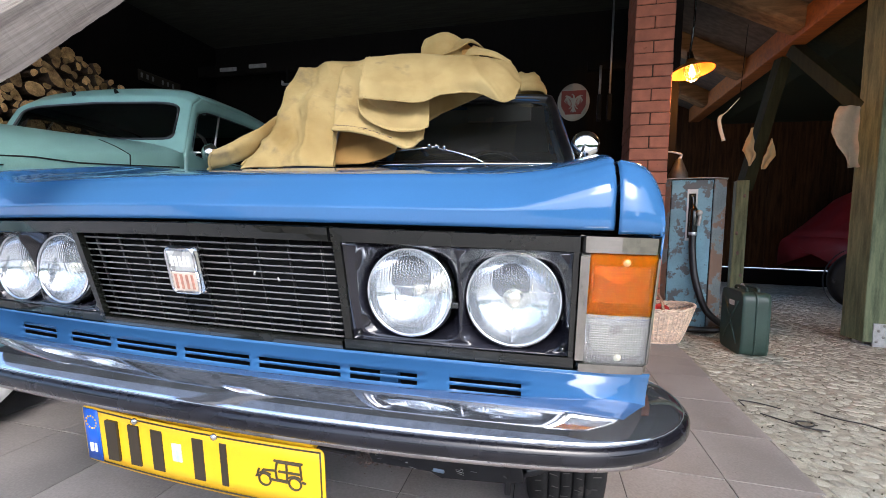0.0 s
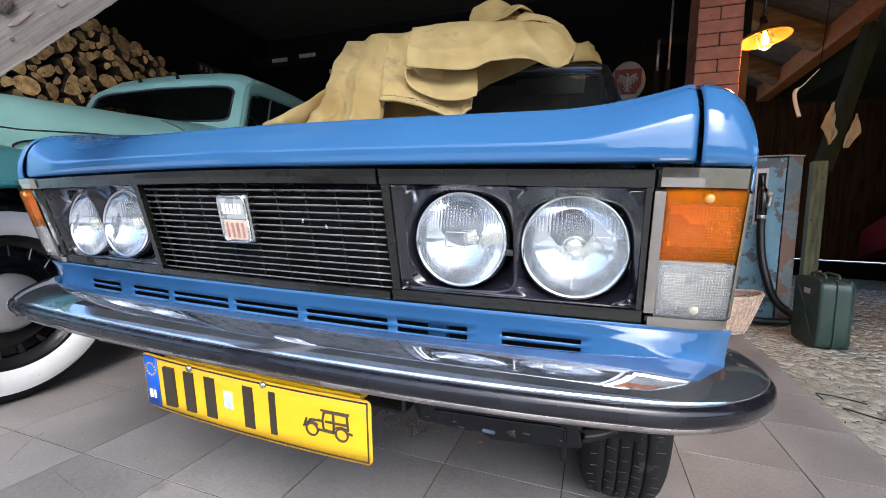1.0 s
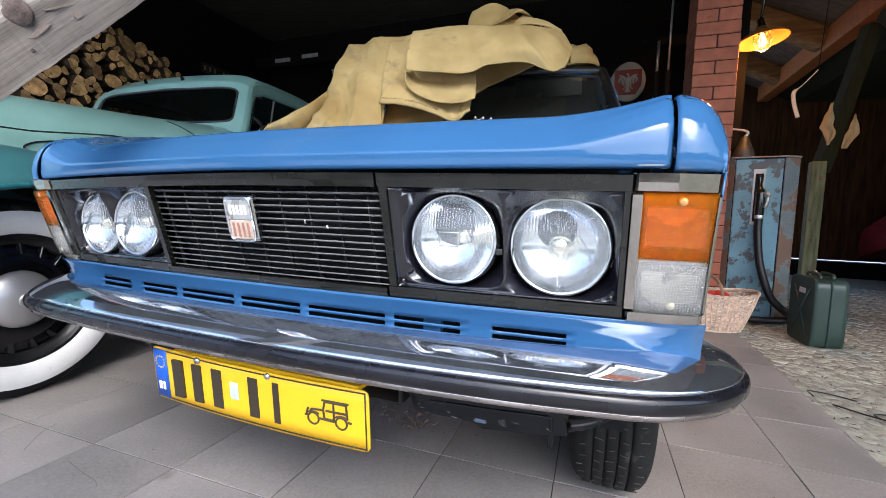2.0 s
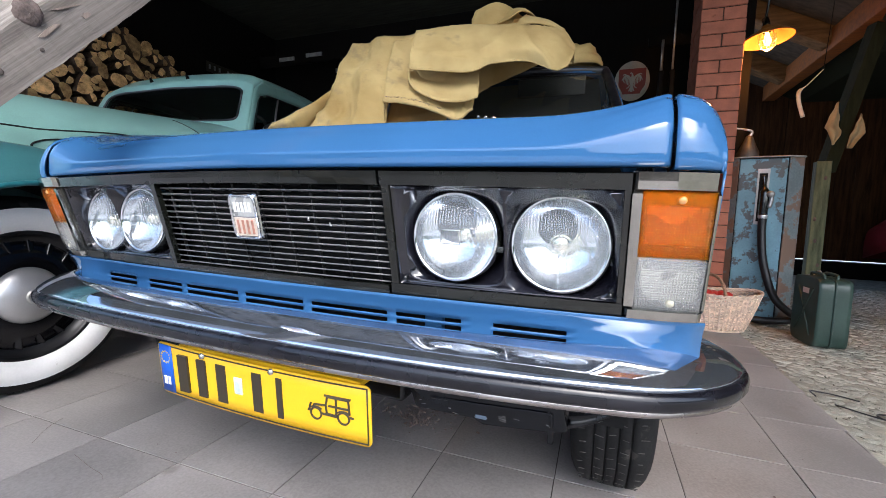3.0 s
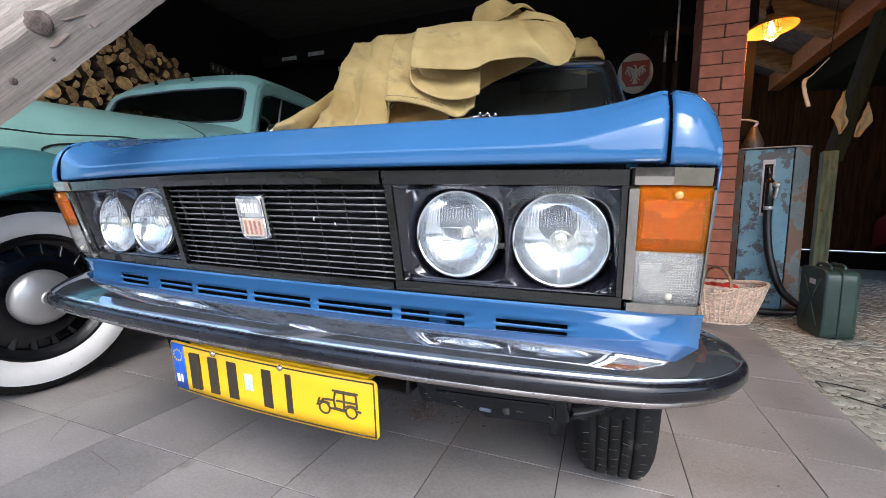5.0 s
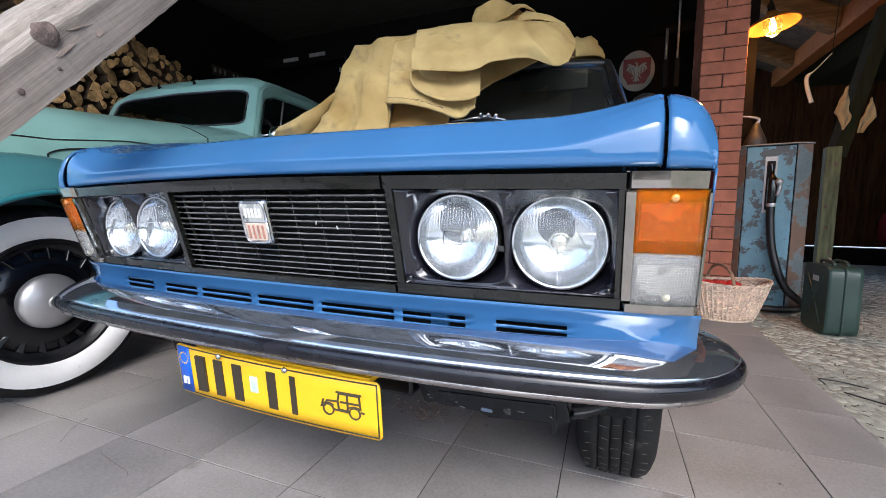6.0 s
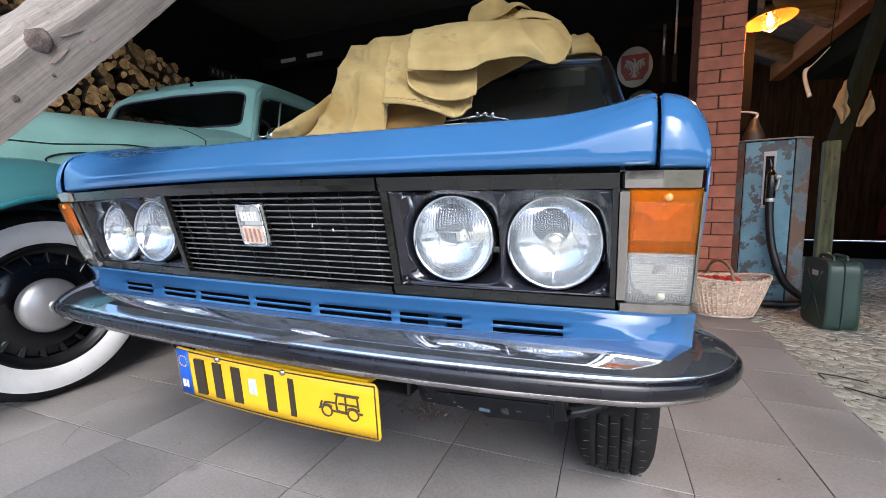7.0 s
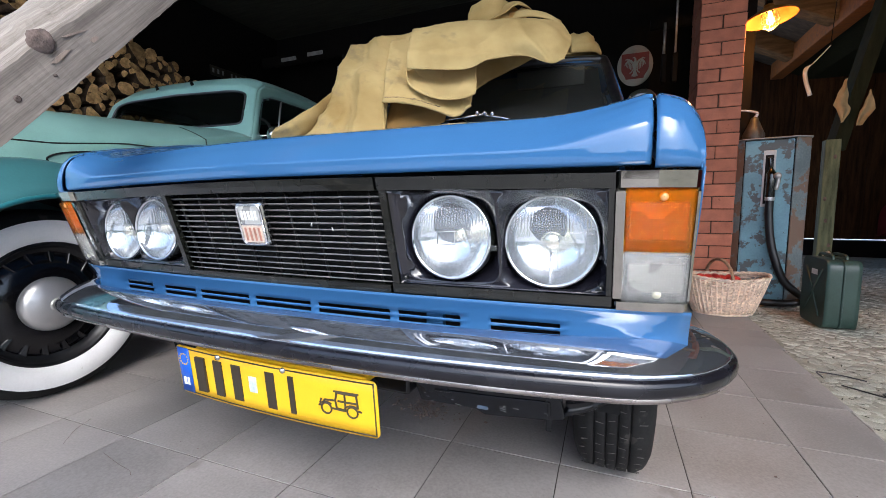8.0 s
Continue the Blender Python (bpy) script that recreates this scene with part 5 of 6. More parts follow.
for x in (-0.35, 0.15):
    part("wiper_pivot", lathe([(0.012, 0), (0.008, 0.02), (0.004, 0.03)], 8, m=Matrix.Translation(cab_front(x, 0.92) + Vector((0, -0.01, 0))) @ pose(0, 0, 0, 60, 0, 30)), DARK, cab)
mr = part("mirror", lathe([(0.0005, -0.03), (0.03, -0.022), (0.05, 0.0), (0.048, 0.012), (0.0005, 0.014)], 20), CHROME, cab, "round chrome mirror", at=Matrix.Translation((-1.205, 2.22, 1.095)) @ pose(0, 0, 0, -90))
part("mirror_arm", tube([(-0.17, 0, 0.0), (-0.03, 0, 0.0)], 0.006), CHROME, mr)
part("mirror_hinge", box(-0.19, -0.165, -0.012, 0.012, -0.035, 0.035), CHROME, mr, smooth=False, bevel=0.003)
part("truck_bed", box(TX - 0.66, TX + 0.66, 3.6, 4.9, 0.5, 0.95), TEAL, truck, smooth=False, bevel=0.03)
part("chassis", box(TX - 0.4, TX + 0.4, 0.6, 4.9, 0.35, 0.5), UNDER, truck, smooth=False)


def truck_wheel(x, y, s, turn=0.0):
    w = part("wheel", lathe([(0.205, 0.03), (0.20, 0.0), (0.19, -0.05)], 40), BLACK_MATT, truck, "black disc wheel with a whitewall tyre", at=Matrix.Translation((x, y, 0.335)) @ pose(0, 0, 0, 0, 0, turn) @ pose(0, 0, 0, 0, 90 * s, 0))
    part("tyre", lathe([(0.215, -0.09), (0.25, -0.11), (0.30, -0.105), (0.328, -0.075), (0.335, -0.03), (0.335, 0.02), (0.328, 0.06), (0.312, 0.078), (0.297, 0.086)], 72), TYRE, w, "black tyre tread")
    part("whitewall", lathe([(0.297, 0.087), (0.28, 0.092), (0.255, 0.091), (0.235, 0.085), (0.221, 0.074)], 72), WHITEWALL, w, "broad white sidewall ring")
    part("rim", lathe([(0.222, 0.072), (0.214, 0.076), (0.208, 0.066), (0.2, 0.05), (0.185, 0.043)], 60), RUBBER, w)
    part("disc", lathe([(0.187, 0.036), (0.17, 0.033), (0.15, 0.047), (0.12, 0.055), (0.09, 0.058), (0.0005, 0.06)], 60), FIN, w)
    for i in range(18):
        part("fin", prism([(0.104, -0.005), (0.186, -0.012), (0.186, 0.012), (0.104, 0.005)], 0.03, 0.064), FIN, w, smooth=False, bevel=0.004, at=Matrix.Rotation(2 * math.pi * i / 18, 4, "Z") @ pose(0, 0, 0.002, 22, 6, 0))
    cap = part("hubcap", lathe([(0.096, 0.056), (0.0955, 0.066), (0.091, 0.076), (0.075, 0.088), (0.045, 0.1), (0.024, 0.104)], 48), mat("brushed_aluminium", (0.46, 0.46, 0.46), 0.4, 0.75, spread=0.08, scale=10, fine=300, bump=0.02), w, "domed brushed metal hubcap")
    part("hubcap_button", lathe([(0.026, 0.1), (0.025, 0.108), (0.02, 0.1105), (0.018, 0.108), (0.0005, 0.109)], 24), STEEL, cap)
    return w


truck_wheel(-1.30, 1.085, 1, -2)
truck_wheel(TX * 2 + 1.30, 1.085, -1)
truck_wheel(-1.36, 3.9, 1)
truck_wheel(TX * 2 + 1.36, 3.9, -1)


# ---- slanting timber ----
brace = thing("timber_brace", "weathered grey slanting timber with knots and split edges", "timber")
up = Vector((0, 0.663, 0.749))
over = Vector((0, -0.749, 0.663))
foot = Vector((-0.31, 0.629, 0.775)) - up * 1.034


def brace_skin(t, k):
    """A squared timber with a waney upper edge."""
    ring = [(0.05, 0.0), (0.05, 0.071), (0.047, 0.075), (0.022, 0.083), (0.012, 0.098), (-0.012, 0.112), (-0.05, 0.112), (-0.05, 0.0)]
    x, w = ring[k % len(ring)]
    p = Vector((x, -w, t))
    wob = 0.004 if k % len(ring) in (3, 4, 5) else 0.0015
    return p + ruffle(p, wob * 2.2, 9, 1) + ruffle(p, wob, 40, 2)


bm = bmesh.new()
ts = span(0.0, 2.9, 240)
rows = [[bm.verts.new(brace_skin(t, k)) for k in range(8)] for t in ts]
for a, b in zip(rows, rows[1:]):
    for k in range(8):
        bm.faces.new((a[k], a[(k + 1) % 8], b[(k + 1) % 8], b[k]))
bm.faces.new(rows[0])
bm.faces.new(rows[-1])
ALONG = Matrix.Translation(foot) @ Matrix(((1, 0, 0, 0), (0, 0.749, 0.663, 0), (0, -0.663, 0.749, 0), (0, 0, 0, 1)))
tim = part("beam", bm, WOOD_GREY, brace, smooth=False, at=ALONG)
BACK = ALONG.inverted()


def knot(y, z, r, squash, tilt):
    m = Matrix.Translation((-0.2605, y, z)) @ pose(0, 0, 0, tilt) @ Matrix.Diagonal((1, squash, 1, 1)) @ pose(0, 0, 0, 0, 90, 0)
    bm = lathe([(0.0005, 0.004), (r * 0.5, 0.0048), (r * 0.85, 0.0035), (r, -0.002)], 18, m=m)
    for v in bm.verts:
        v.co += ruffle(v.co, r * 0.3, 60, 5)
    part("knot", bm, KNOT_GREY, tim, at=BACK)


knot(0.69, 0.955, 0.018, 1.3, 48)
knot(0.652, 0.853, 0.006, 0.9, 0)
knot(0.705, 0.903, 0.003, 1.0, 0)
for i, (y, z, l, w) in enumerate(((0.716, 0.938, 0.045, 0.0035), (0.77, 0.985, 0.018, 0.004), (0.74, 0.985, 0.05, 0.0015))):
    chip = prism([(-w * 0.3, -l / 2), (w, -l * 0.32), (w * 0.7, l * 0.2), (w * 0.2, l / 2), (-w * 0.8, l * 0.3), (-w, -l * 0.15)], -0.003, 0.002)
    bmesh.ops.transform(chip, matrix=Matrix.Translation((-0.26, y, z)) @ pose(0, 0, 0, -40 - 8 * (i % 3)) @ pose(0, 0, 0, 90, 0, 90), verts=chip.verts)
    part("split_patch", chip, WOOD_RAW, tim, smooth=False, at=BACK)


# ---- firewood ----
stack = thing("firewood_stack", "tall stack of split logs with pale cut ends", "firewood")
rng = random.Random(4)


def log_mesh(r, n, flat):
    bm = bmesh.new()
    cut = rng.uniform(0, 6.28)
    ring = []
    for i in range(n):
        a = 2 * math.pi * i / n
        q = r * (1 + 0.08 * math.sin(2 * a + cut) + rng.uniform(-0.04, 0.04))
        if flat and math.cos(a - cut) > 0.25:
            q = r * 0.3 / max(0.3, math.cos(a - cut))
        ring.append((q * math.cos(a), q * math.sin(a)))
    f = [bm.verts.new((0.0, a, b)) for a, b in ring]
    e = [bm.verts.new((-0.4, a * 0.95, b * 0.95)) for a, b in ring]
    face = bm.faces.new(f)
    face.material_index = 1
    for i in range(n):
        bm.faces.new((f[i], f[(i + 1) % n], e[(i + 1) % n], e[i]))
    me = bpy.data.meshes.new("log")
    bmesh.ops.recalc_face_normals(bm, faces=bm.faces)
    bm.to_mesh(me)
    bm.free()
    me.materials.append(BARK)
    me.materials.append(CUT)
    return me


KINDS = [(r, [log_mesh(r, 14, k > 0) for k in range(6)]) for r in (0.035, 0.05, 0.065, 0.08, 0.095)]
placed = []
for _ in range(24000):
    r, meshes = KINDS[rng.choice((0, 0, 1, 1, 2, 2, 3, 3, 4))]
    y, z = rng.uniform(2.0, 3.72), rng.uniform(0.04, 2.36)
    if z + r > lerp([(0.9, 2.36), (2.4, 2.34), (3.0, 2.3), (3.4, 2.2), (3.8, 2.0)], y) or z < r * 0.95:
        continue
    if any((y - a) ** 2 + (z - b) ** 2 < ((r + c) * 0.77) ** 2 for a, b, c in placed):
        continue
    placed.append((y, z, r))
    ob = new("log", rng.choice(meshes))
    ob.parent = stack
    ob.matrix_basis = Matrix.Translation((-3.72 + rng.uniform(-0.02, 0.02), y, z)) @ pose(0, 0, 0, rng.uniform(0, 360), rng.uniform(-4, 4), rng.uniform(-4, 4))

# ---- things on the walls ----
sign = thing("enamel_sign", "oval cream enamel sign with a red field and pale emblem", "sign", (0.745, 5.29, 2.13))
part("sign_plate", lathe([(0.0005, 0.008), (0.195, 0.008), (0.2, 0.004), (0.2, -0.004)], 40, m=Matrix.Diagonal((0.86, 1, 1.03, 1)) @ pose(0, 0, 0, 90)), SIGN_WHITE, sign)
part("red_field", grid(lambda u, v: Vector((0.132 * u * (1 - 0.35 * smooth(0.6, 1.0, v)), -0.011, 0.125 - 0.26 * v)), span(-1, 1, 8), span(0, 1, 12)), SIGN_RED, sign, smooth=False, thick=0.005)
bm = bmesh.new()
for s in (-1, 1):
    for k in range(6):
        x0, z0 = 0.022 + 0.0125 * k, 0.028 + 0.036 * math.sin(k * 0.45)
        tube([(s * x0 * 0.8, -0.0165, z0), (s * (x0 + 0.006), -0.0165, z0 - 0.03), (s * (x0 + 0.004 + 0.002 * k), -0.0165, -0.052 + 0.011 * k)], lambda q: 0.0075 - 0.004 * q, 5, bm)
    tube([(s * 0.012, -0.0165, 0.02), (s * 0.04, -0.0165, 0.052), (s * 0.075, -0.0165, 0.07), (s * 0.094, -0.0165, 0.062)], lambda q: 0.011 - 0.006 * q, 6, bm)
    tube([(s * 0.014, -0.0165, -0.04), (s * 0.036, -0.0165, -0.07), (s * 0.05, -0.0165, -0.076)], 0.005, 5, bm)
    tube([(0, -0.0165, -0.045), (s * 0.014, -0.0165, -0.085), (s * 0.026, -0.0165, -0.108)], lambda q: 0.009 - 0.003 * q, 5, bm)
tube([(0, -0.0165, 0.045), (0, -0.0165, 0.01), (0, -0.0165, -0.055), (0, -0.0165, -0.112)], lambda q: 0.012 + 0.011 * math.sin(math.pi * min(1, q * 1.5)), 8, bm)
tube([(0.004, -0.0165, 0.04), (0.0, -0.0165, 0.07), (-0.01, -0.0165, 0.082), (-0.024, -0.0165, 0.076)], lambda q: 0.012 - 0.008 * q, 6, bm)
for v in bm.verts:
    v.co.y = -0.0165 + (v.co.y + 0.0165) * 0.3
part("pale_emblem", bm, SIGN_WHITE, sign, smooth=False)
wp = thing("old_plate", "black plate with worn white bars on the boarded wall", "plate", (-4.09, 4.42, 2.36), 90)
part("plate_board", box(-0.28, 0.28, -0.012, 0, -0.06, 0.06), PLATE_BLACK, wp, smooth=False, bevel=0.004)
WORN_WHITE = mat("worn_white_paint", (0.28, 0.28, 0.26), 0.7, spread=0.25, scale=30)
for x in (-0.24, -0.17, -0.10, 0.03, 0.10, 0.17):
    part("pale_bar", box(x - 0.013, x + 0.013, -0.0145, -0.01, -0.027, 0.027), WORN_WHITE, wp, smooth=False)
for x, z in ((-3.55, 2.57), (-3.12, 2.585)):
    tagged(part("wall_strip", box(x, x + 0.24, 4.78, 4.8, z, z + 0.045), WORN_WHITE, None, "", False, 0.004), "small white strip fixed high at the back", "strip", "white strips at the back")
tagged(part("strip_rail", box(-3.9, -1.5, 4.8, 4.86, 2.53, 2.66), WOOD_DARK, None, "", False), "dark rail across the back of the garage", "rail", "", "structure")
hook = thing("wall_bracket", "small pale metal bracket fixed below the dark rail", "bracket", (-2.58, 4.79, 2.36))
part("bracket_stem", box(-0.012, 0.012, -0.005, 0.005, 0.0, 0.18), DARK, hook, smooth=False)
part("bracket_arm", box(-0.065, 0.065, -0.03, 0.0, -0.012, 0.008), WORN_WHITE, hook, smooth=False, bevel=0.003)
part("bracket_tip", box(-0.065, -0.048, -0.03, 0.0, 0.008, 0.04), WORN_WHITE, hook, smooth=False, bevel=0.003)
tagged(part("tool_rail", box(0.85, 1.3, 4.74, 4.8, 2.28, 2.36), WOOD_DARK, None, "", False), "dark rail that holds hanging tools", "rail", "", "structure")
for x, y, z, l, r in ((1.06, 4.7, 2.5, 0.95, 0.009), (0.97, 4.72, 2.17, 0.28, 0.012)):
    tool = thing("hanging_tool", "long pale-handled tool hanging on the dark partition", "tool", (x, y, z), 0, "hanging tools")
    part("handle", tube([(0, 0, -l / 2), (0, 0, l / 2)], r), STEEL, tool)
    part("tool_head", box(-0.02, 0.02, -0.04, 0.04, -l / 2 - 0.25, -l / 2), DARK, tool, smooth=False, bevel=0.008)

# ---- brick pillar ----
pillar = setting("pillar", box(1.091, 1.331, 3.537, 3.897, 0, 2.95), MORTAR, "red brick pillar with recessed dark joints", "pillar")


def brick_mesh(w, d, h):
    bm = box(-w / 2, w / 2, -d / 2, d / 2, -h / 2, h / 2)
    bmesh.ops.bevel(bm, geom=bm.edges[:], offset=0.003, segments=1, affect="EDGES")
    me = bpy.data.meshes.new("brick")
    bm.to_mesh(me)
    bm.free()
    me.materials.append(BRICK)
    return me


LONG, SHORT, DEEP = brick_mesh(0.25, 0.12, 0.0758), brick_mesh(0.1225, 0.25, 0.0758), brick_mesh(0.25, 0.118, 0.0758)
for i in range(35):
    z = 0.036 + i * 0.0815
    if i % 2:
        rows = ((LONG, 1.211, 3.59), (LONG, 1.211, 3.717), (LONG, 1.211, 3.844))
    else:
        rows = ((SHORT, 1.146, 3.655), (SHORT, 1.276, 3.655), (DEEP, 1.211, 3.844))
    for me, x, y in rows:
        ob = new("brick", me)
        ob.parent = pillar
        ob.matrix_basis = Matrix.Translation((x + rng.uniform(-0.002, 0.002), y + rng.uniform(-0.003, 0.002), z)) @ pose(0, 0, 0, 0, 0, rng.uniform(-0.6, 0.6))

# ---- side bay: fuel pump ----
pump = thing("fuel_pump", "old fuel pump with flaking pale blue paint and a black hose", "fuel pump", (1.547, 3.70, 0), -12.5)


part("door_panel", box(-0.13, 0.128, 0.0, 0.03, 0.03, 1.098), PUMP_BLUE, pump, "blue door with flaking paint", smooth=False, bevel=0.005)
for s in (-1, 1):
    part("corner_panel", prism([(s * 0.134, 0.002), (s * 0.215, 0.055), (s * 0.215, 0.30), (s * 0.134, 0.30)], 0.0, 1.105), PUMP_SIDE, pump, "faded grey and rusty side", smooth=False, bevel=0.006)
part("case", box(-0.134, 0.134, 0.03, 0.30, 0.0, 1.105), UNDER, pump, smooth=False)
part("top_cap", prism([(-0.14, -0.006), (0.14, -0.006), (0.222, 0.052), (0.222, 0.305), (-0.222, 0.305), (-0.222, 0.052)], 1.105, 1.114), mat("grey_cap_paint", (0.2, 0.21, 0.2), 0.6, spread=0.3, scale=20), pump, smooth=False, bevel=0.003)
part("nozzle_plate", box(-0.028, 0.038, -0.005, 0.0, 0.66, 1.03), mat("grey_plate", (0.5, 0.5, 0.48), 0.5, spread=0.2), pump, "pale grey nozzle holder plate", smooth=False, bevel=0.002)
part("nozzle_slot", box(-0.017, 0.027, -0.0065, -0.004, 0.68, 1.0), DARK, pump, smooth=False)
part("nozzle", tube(curve([(0.005, -0.012, 0.985), (0.012, -0.02, 0.93), (0.018, -0.035, 0.87), (0.018, -0.04, 0.80), (0.018, -0.04, 0.72)], 6), lambda k: 0.011 + 0.016 * smooth(0.3, 0.5, k)), BLACK_MATT, pump, "dark hose nozzle with a grey lever")
part("nozzle_lever", tube(curve([(0.03, -0.05, 0.87), (0.055, -0.055, 0.84), (0.045, -0.055, 0.77)], 5), 0.012), STEEL, pump)
part("nozzle_wheel", lathe([(0.0005, 0.014), (0.018, 0.014), (0.021, 0.008), (0.021, -0.01)], 20, m=Matrix.Translation((0.05, -0.055, 0.86)) @ pose(0, 0, 0, 90)), STEEL, pump)
part("nozzle_collar", lathe([(0.024, 0), (0.027, 0.008), (0.027, 0.022), (0.022, 0.03)], 14, m=Matrix.Translation((0.018, -0.04, 0.70))), ZINC, pump, "bright metal collar")
part("hose", tube(curve([(0.018, -0.04, 0.715), (0.02, -0.045, 0.6), (0.045, -0.06, 0.4), (0.11, -0.075, 0.2), (0.19, -0.07, 0.11), (0.24, -0.02, 0.07), (0.2, 0.0, 0.035), (0.1, -0.05, 0.028), (0.0, -0.06, 0.028), (-0.1, -0.03, 0.04)], 7), 0.024, 10), RUBBER, pump, "thick black rubber hose")
can = thing("oil_can", "small metal oil can with a bent spout on the pump", "oil can", (1.49, 3.86, 1.118))
part("can_body", lathe([(0.065, 0.0), (0.065, 0.04), (0.05, 0.075), (0.028, 0.13), (0.02, 0.155), (0.0005, 0.16)], 22), mat("dull_tin", (0.06, 0.062, 0.06), 0.5, 0.6, spread=0.3, scale=25), can)
part("spout", tube(curve([(0, 0, 0.15), (0.01, -0.01, 0.185), (-0.05, -0.03, 0.20), (-0.12, -0.05, 0.205)], 5), lambda k: 0.012 - 0.008 * k), ZINC, can)

# jerrycan
jerry = thing("jerrycan", "dark green metal jerrycan with a seam and handles on cobbles", "jerrycan", (1.765, 3.285, -0.004), 92)
JL, JT, JH = 0.145, 0.074, 0.38


def can_half(s):
    def fn(a, v):
        rr = (abs(math.cos(a)) ** 9 + abs(math.sin(a)) ** 9) ** (-1 / 9)
        edge = 1.0 if v < 0.75 else 1 - 0.05 * ((v - 0.75) / 0.25) ** 2
        if v > 0.9999:
            edge = 0.0
        x = JL * rr * math.cos(a) * edge
        z = JH / 2 + JH / 2 * rr * math.sin(a) * edge
        y = s * min(1.0, v / 0.75) * JT
        return Vector((x, y, z))
    return fn


for s in (-1, 1):
    part("can_half", grid(can_half(s), span(0, 2 * math.pi, 64)[:-1], [0, 0.1, 0.3, 0.55, 0.75, 0.85, 0.93, 0.999, 1.0], wrap=True), CAN_GREEN, jerry)
    for d in (-1, 1):
        part("pressed_rib", tube([(-0.09, s * (JT + 0.0005), JH / 2 - d * 0.13), (-0.02, s * (JT + 0.0005), JH / 2 - d * 0.03), (0.02, s * (JT + 0.0005), JH / 2 + d * 0.03), (0.09, s * (JT + 0.0005), JH / 2 + d * 0.13)], 0.006, 6), CAN_GREEN, jerry)
    part("carry_handle", tube(curve([(-0.085, s * 0.03, JH - 0.01), (-0.075, s * 0.03, JH + 0.017), (0.0, s * 0.03, JH + 0.021), (0.055, s * 0.03, JH + 0.017), (0.065, s * 0.03, JH - 0.01)], 5), 0.009), CAN_GREEN, jerry)
part("seam", tube([(JL * 1.015 * math.copysign(abs(math.cos(a)) ** 0.24, math.cos(a)), 0, JH / 2 + JH / 2 * 1.008 * math.copysign(abs(math.sin(a)) ** 0.24, math.sin(a))) for a in span(0, 2 * math.pi, 60)], 0.005, 6), CAN_GREEN, jerry)
part("cap_lever", tube(curve([(0.075, -0.02, JH + 0.012), (0.10, -0.02, JH + 0.024), (0.135, -0.02, JH + 0.004), (0.14, -0.02, JH - 0.03)], 5), 0.006), ZINC, jerry, "bright cap lever")
part("spout_cap", lathe([(0.03, 0), (0.032, 0.02), (0.026, 0.032), (0.0005, 0.034)], 18, m=Matrix.Translation((0.1, 0, JH - 0.03)) @ pose(0, 0, 0, 0, 25, 0)), STEEL, jerry, "dull metal spout cap")
part("paper_label", box(-0.04, 0.03, JT - 0.001, JT + 0.0015, 0.285, 0.315), PLATE_WHITE, jerry, smooth=False)

# wicker basket
basket = thing("wicker_basket", "oval wicker basket of pale willow holding red fruit", "basket", (1.27, 3.35, 0.0), 14)


def wall_at(a, h):
    rx, ry = 0.168 + 0.076 * h + 0.004 * math.sin(math.pi * h), 0.11 + 0.052 * h + 0.003 * math.sin(math.pi * h)
    return Vector((rx * math.cos(a), ry * math.sin(a), 0.012 + 0.205 * h + 0.02 * h * math.cos(a) ** 2))


for i in range(24):
    h = (i + 0.5) / 24
    pts = []
    for k in range(97):
        a = 2 * math.pi * k / 96
        p = wall_at(a, h)
        n = Vector((p.x, p.y * 1.6, 0)).normalized()
        pts.append(p + n * 0.0035 * math.cos(24 * a + math.pi * (i % 2)) + Vector((0, 0, 0.001 * math.sin(9 * a + i))))
    part("weave_strand", tube(pts, 0.0042, 5), WICKER, basket)
for k in range(48):
    a = 2 * math.pi * (k + 0.5) / 48
    part("stake", tube([wall_at(a, h) + Vector((math.cos(a), math.sin(a), 0)) * 0.0035 for h in span(0, 1, 6)], 0.005, 5), WICKER, basket)
bm = bmesh.new()
for j in range(3):
    tube([wall_at(a, 1.0) + Vector((math.cos(12 * a + j * 2.1) * 0.007 * math.cos(a), math.cos(12 * a + j * 2.1) * 0.007 * math.sin(a), 0.006 + math.sin(12 * a + j * 2.1) * 0.007)) for a in span(0, 2 * math.pi, 120)], 0.006, 5, bm)
part("braided_rim", bm, WICKER, basket, "braided willow rim")
part("base", lathe([(0.0005, 0.01), (0.165, 0.01), (0.17, 0.0), (0.0005, 0.0)], 32, m=Matrix.Diagonal((1, 0.7, 1, 1))), WICKER, basket)
bm = bmesh.new()
for j in range(3):
    tube([Vector((0.005 * math.cos(14 * a + j * 2.1) - 0.03, -0.165 * math.cos(a), 0.22 + 0.115 * math.sin(a) + 0.005 * math.sin(14 * a + j * 2.1))) for a in span(0, math.pi, 60)], 0.006, 5, bm)
part("twisted_handle", bm, mat("brown_willow", (0.33, 0.2, 0.12), 0.6, spread=0.3, scale=30), basket, "twisted brown willow handle")
for i in range(9):
    x, y = rng.uniform(-0.15, 0.1), rng.uniform(-0.09, 0.09)
    tagged(part("fruit", lathe([(0.0005, 0.028), (0.012, 0.033), (0.028, 0.022), (0.035, 0.0), (0.028, -0.022), (0.0005, -0.03)], 16, m=Matrix.Translation((1.27 + x, 3.35 + y, 0.195 + 0.01 * rng.random()))), APPLE), "small red fruit lying in a basket", "fruit", "fruit in the basket")

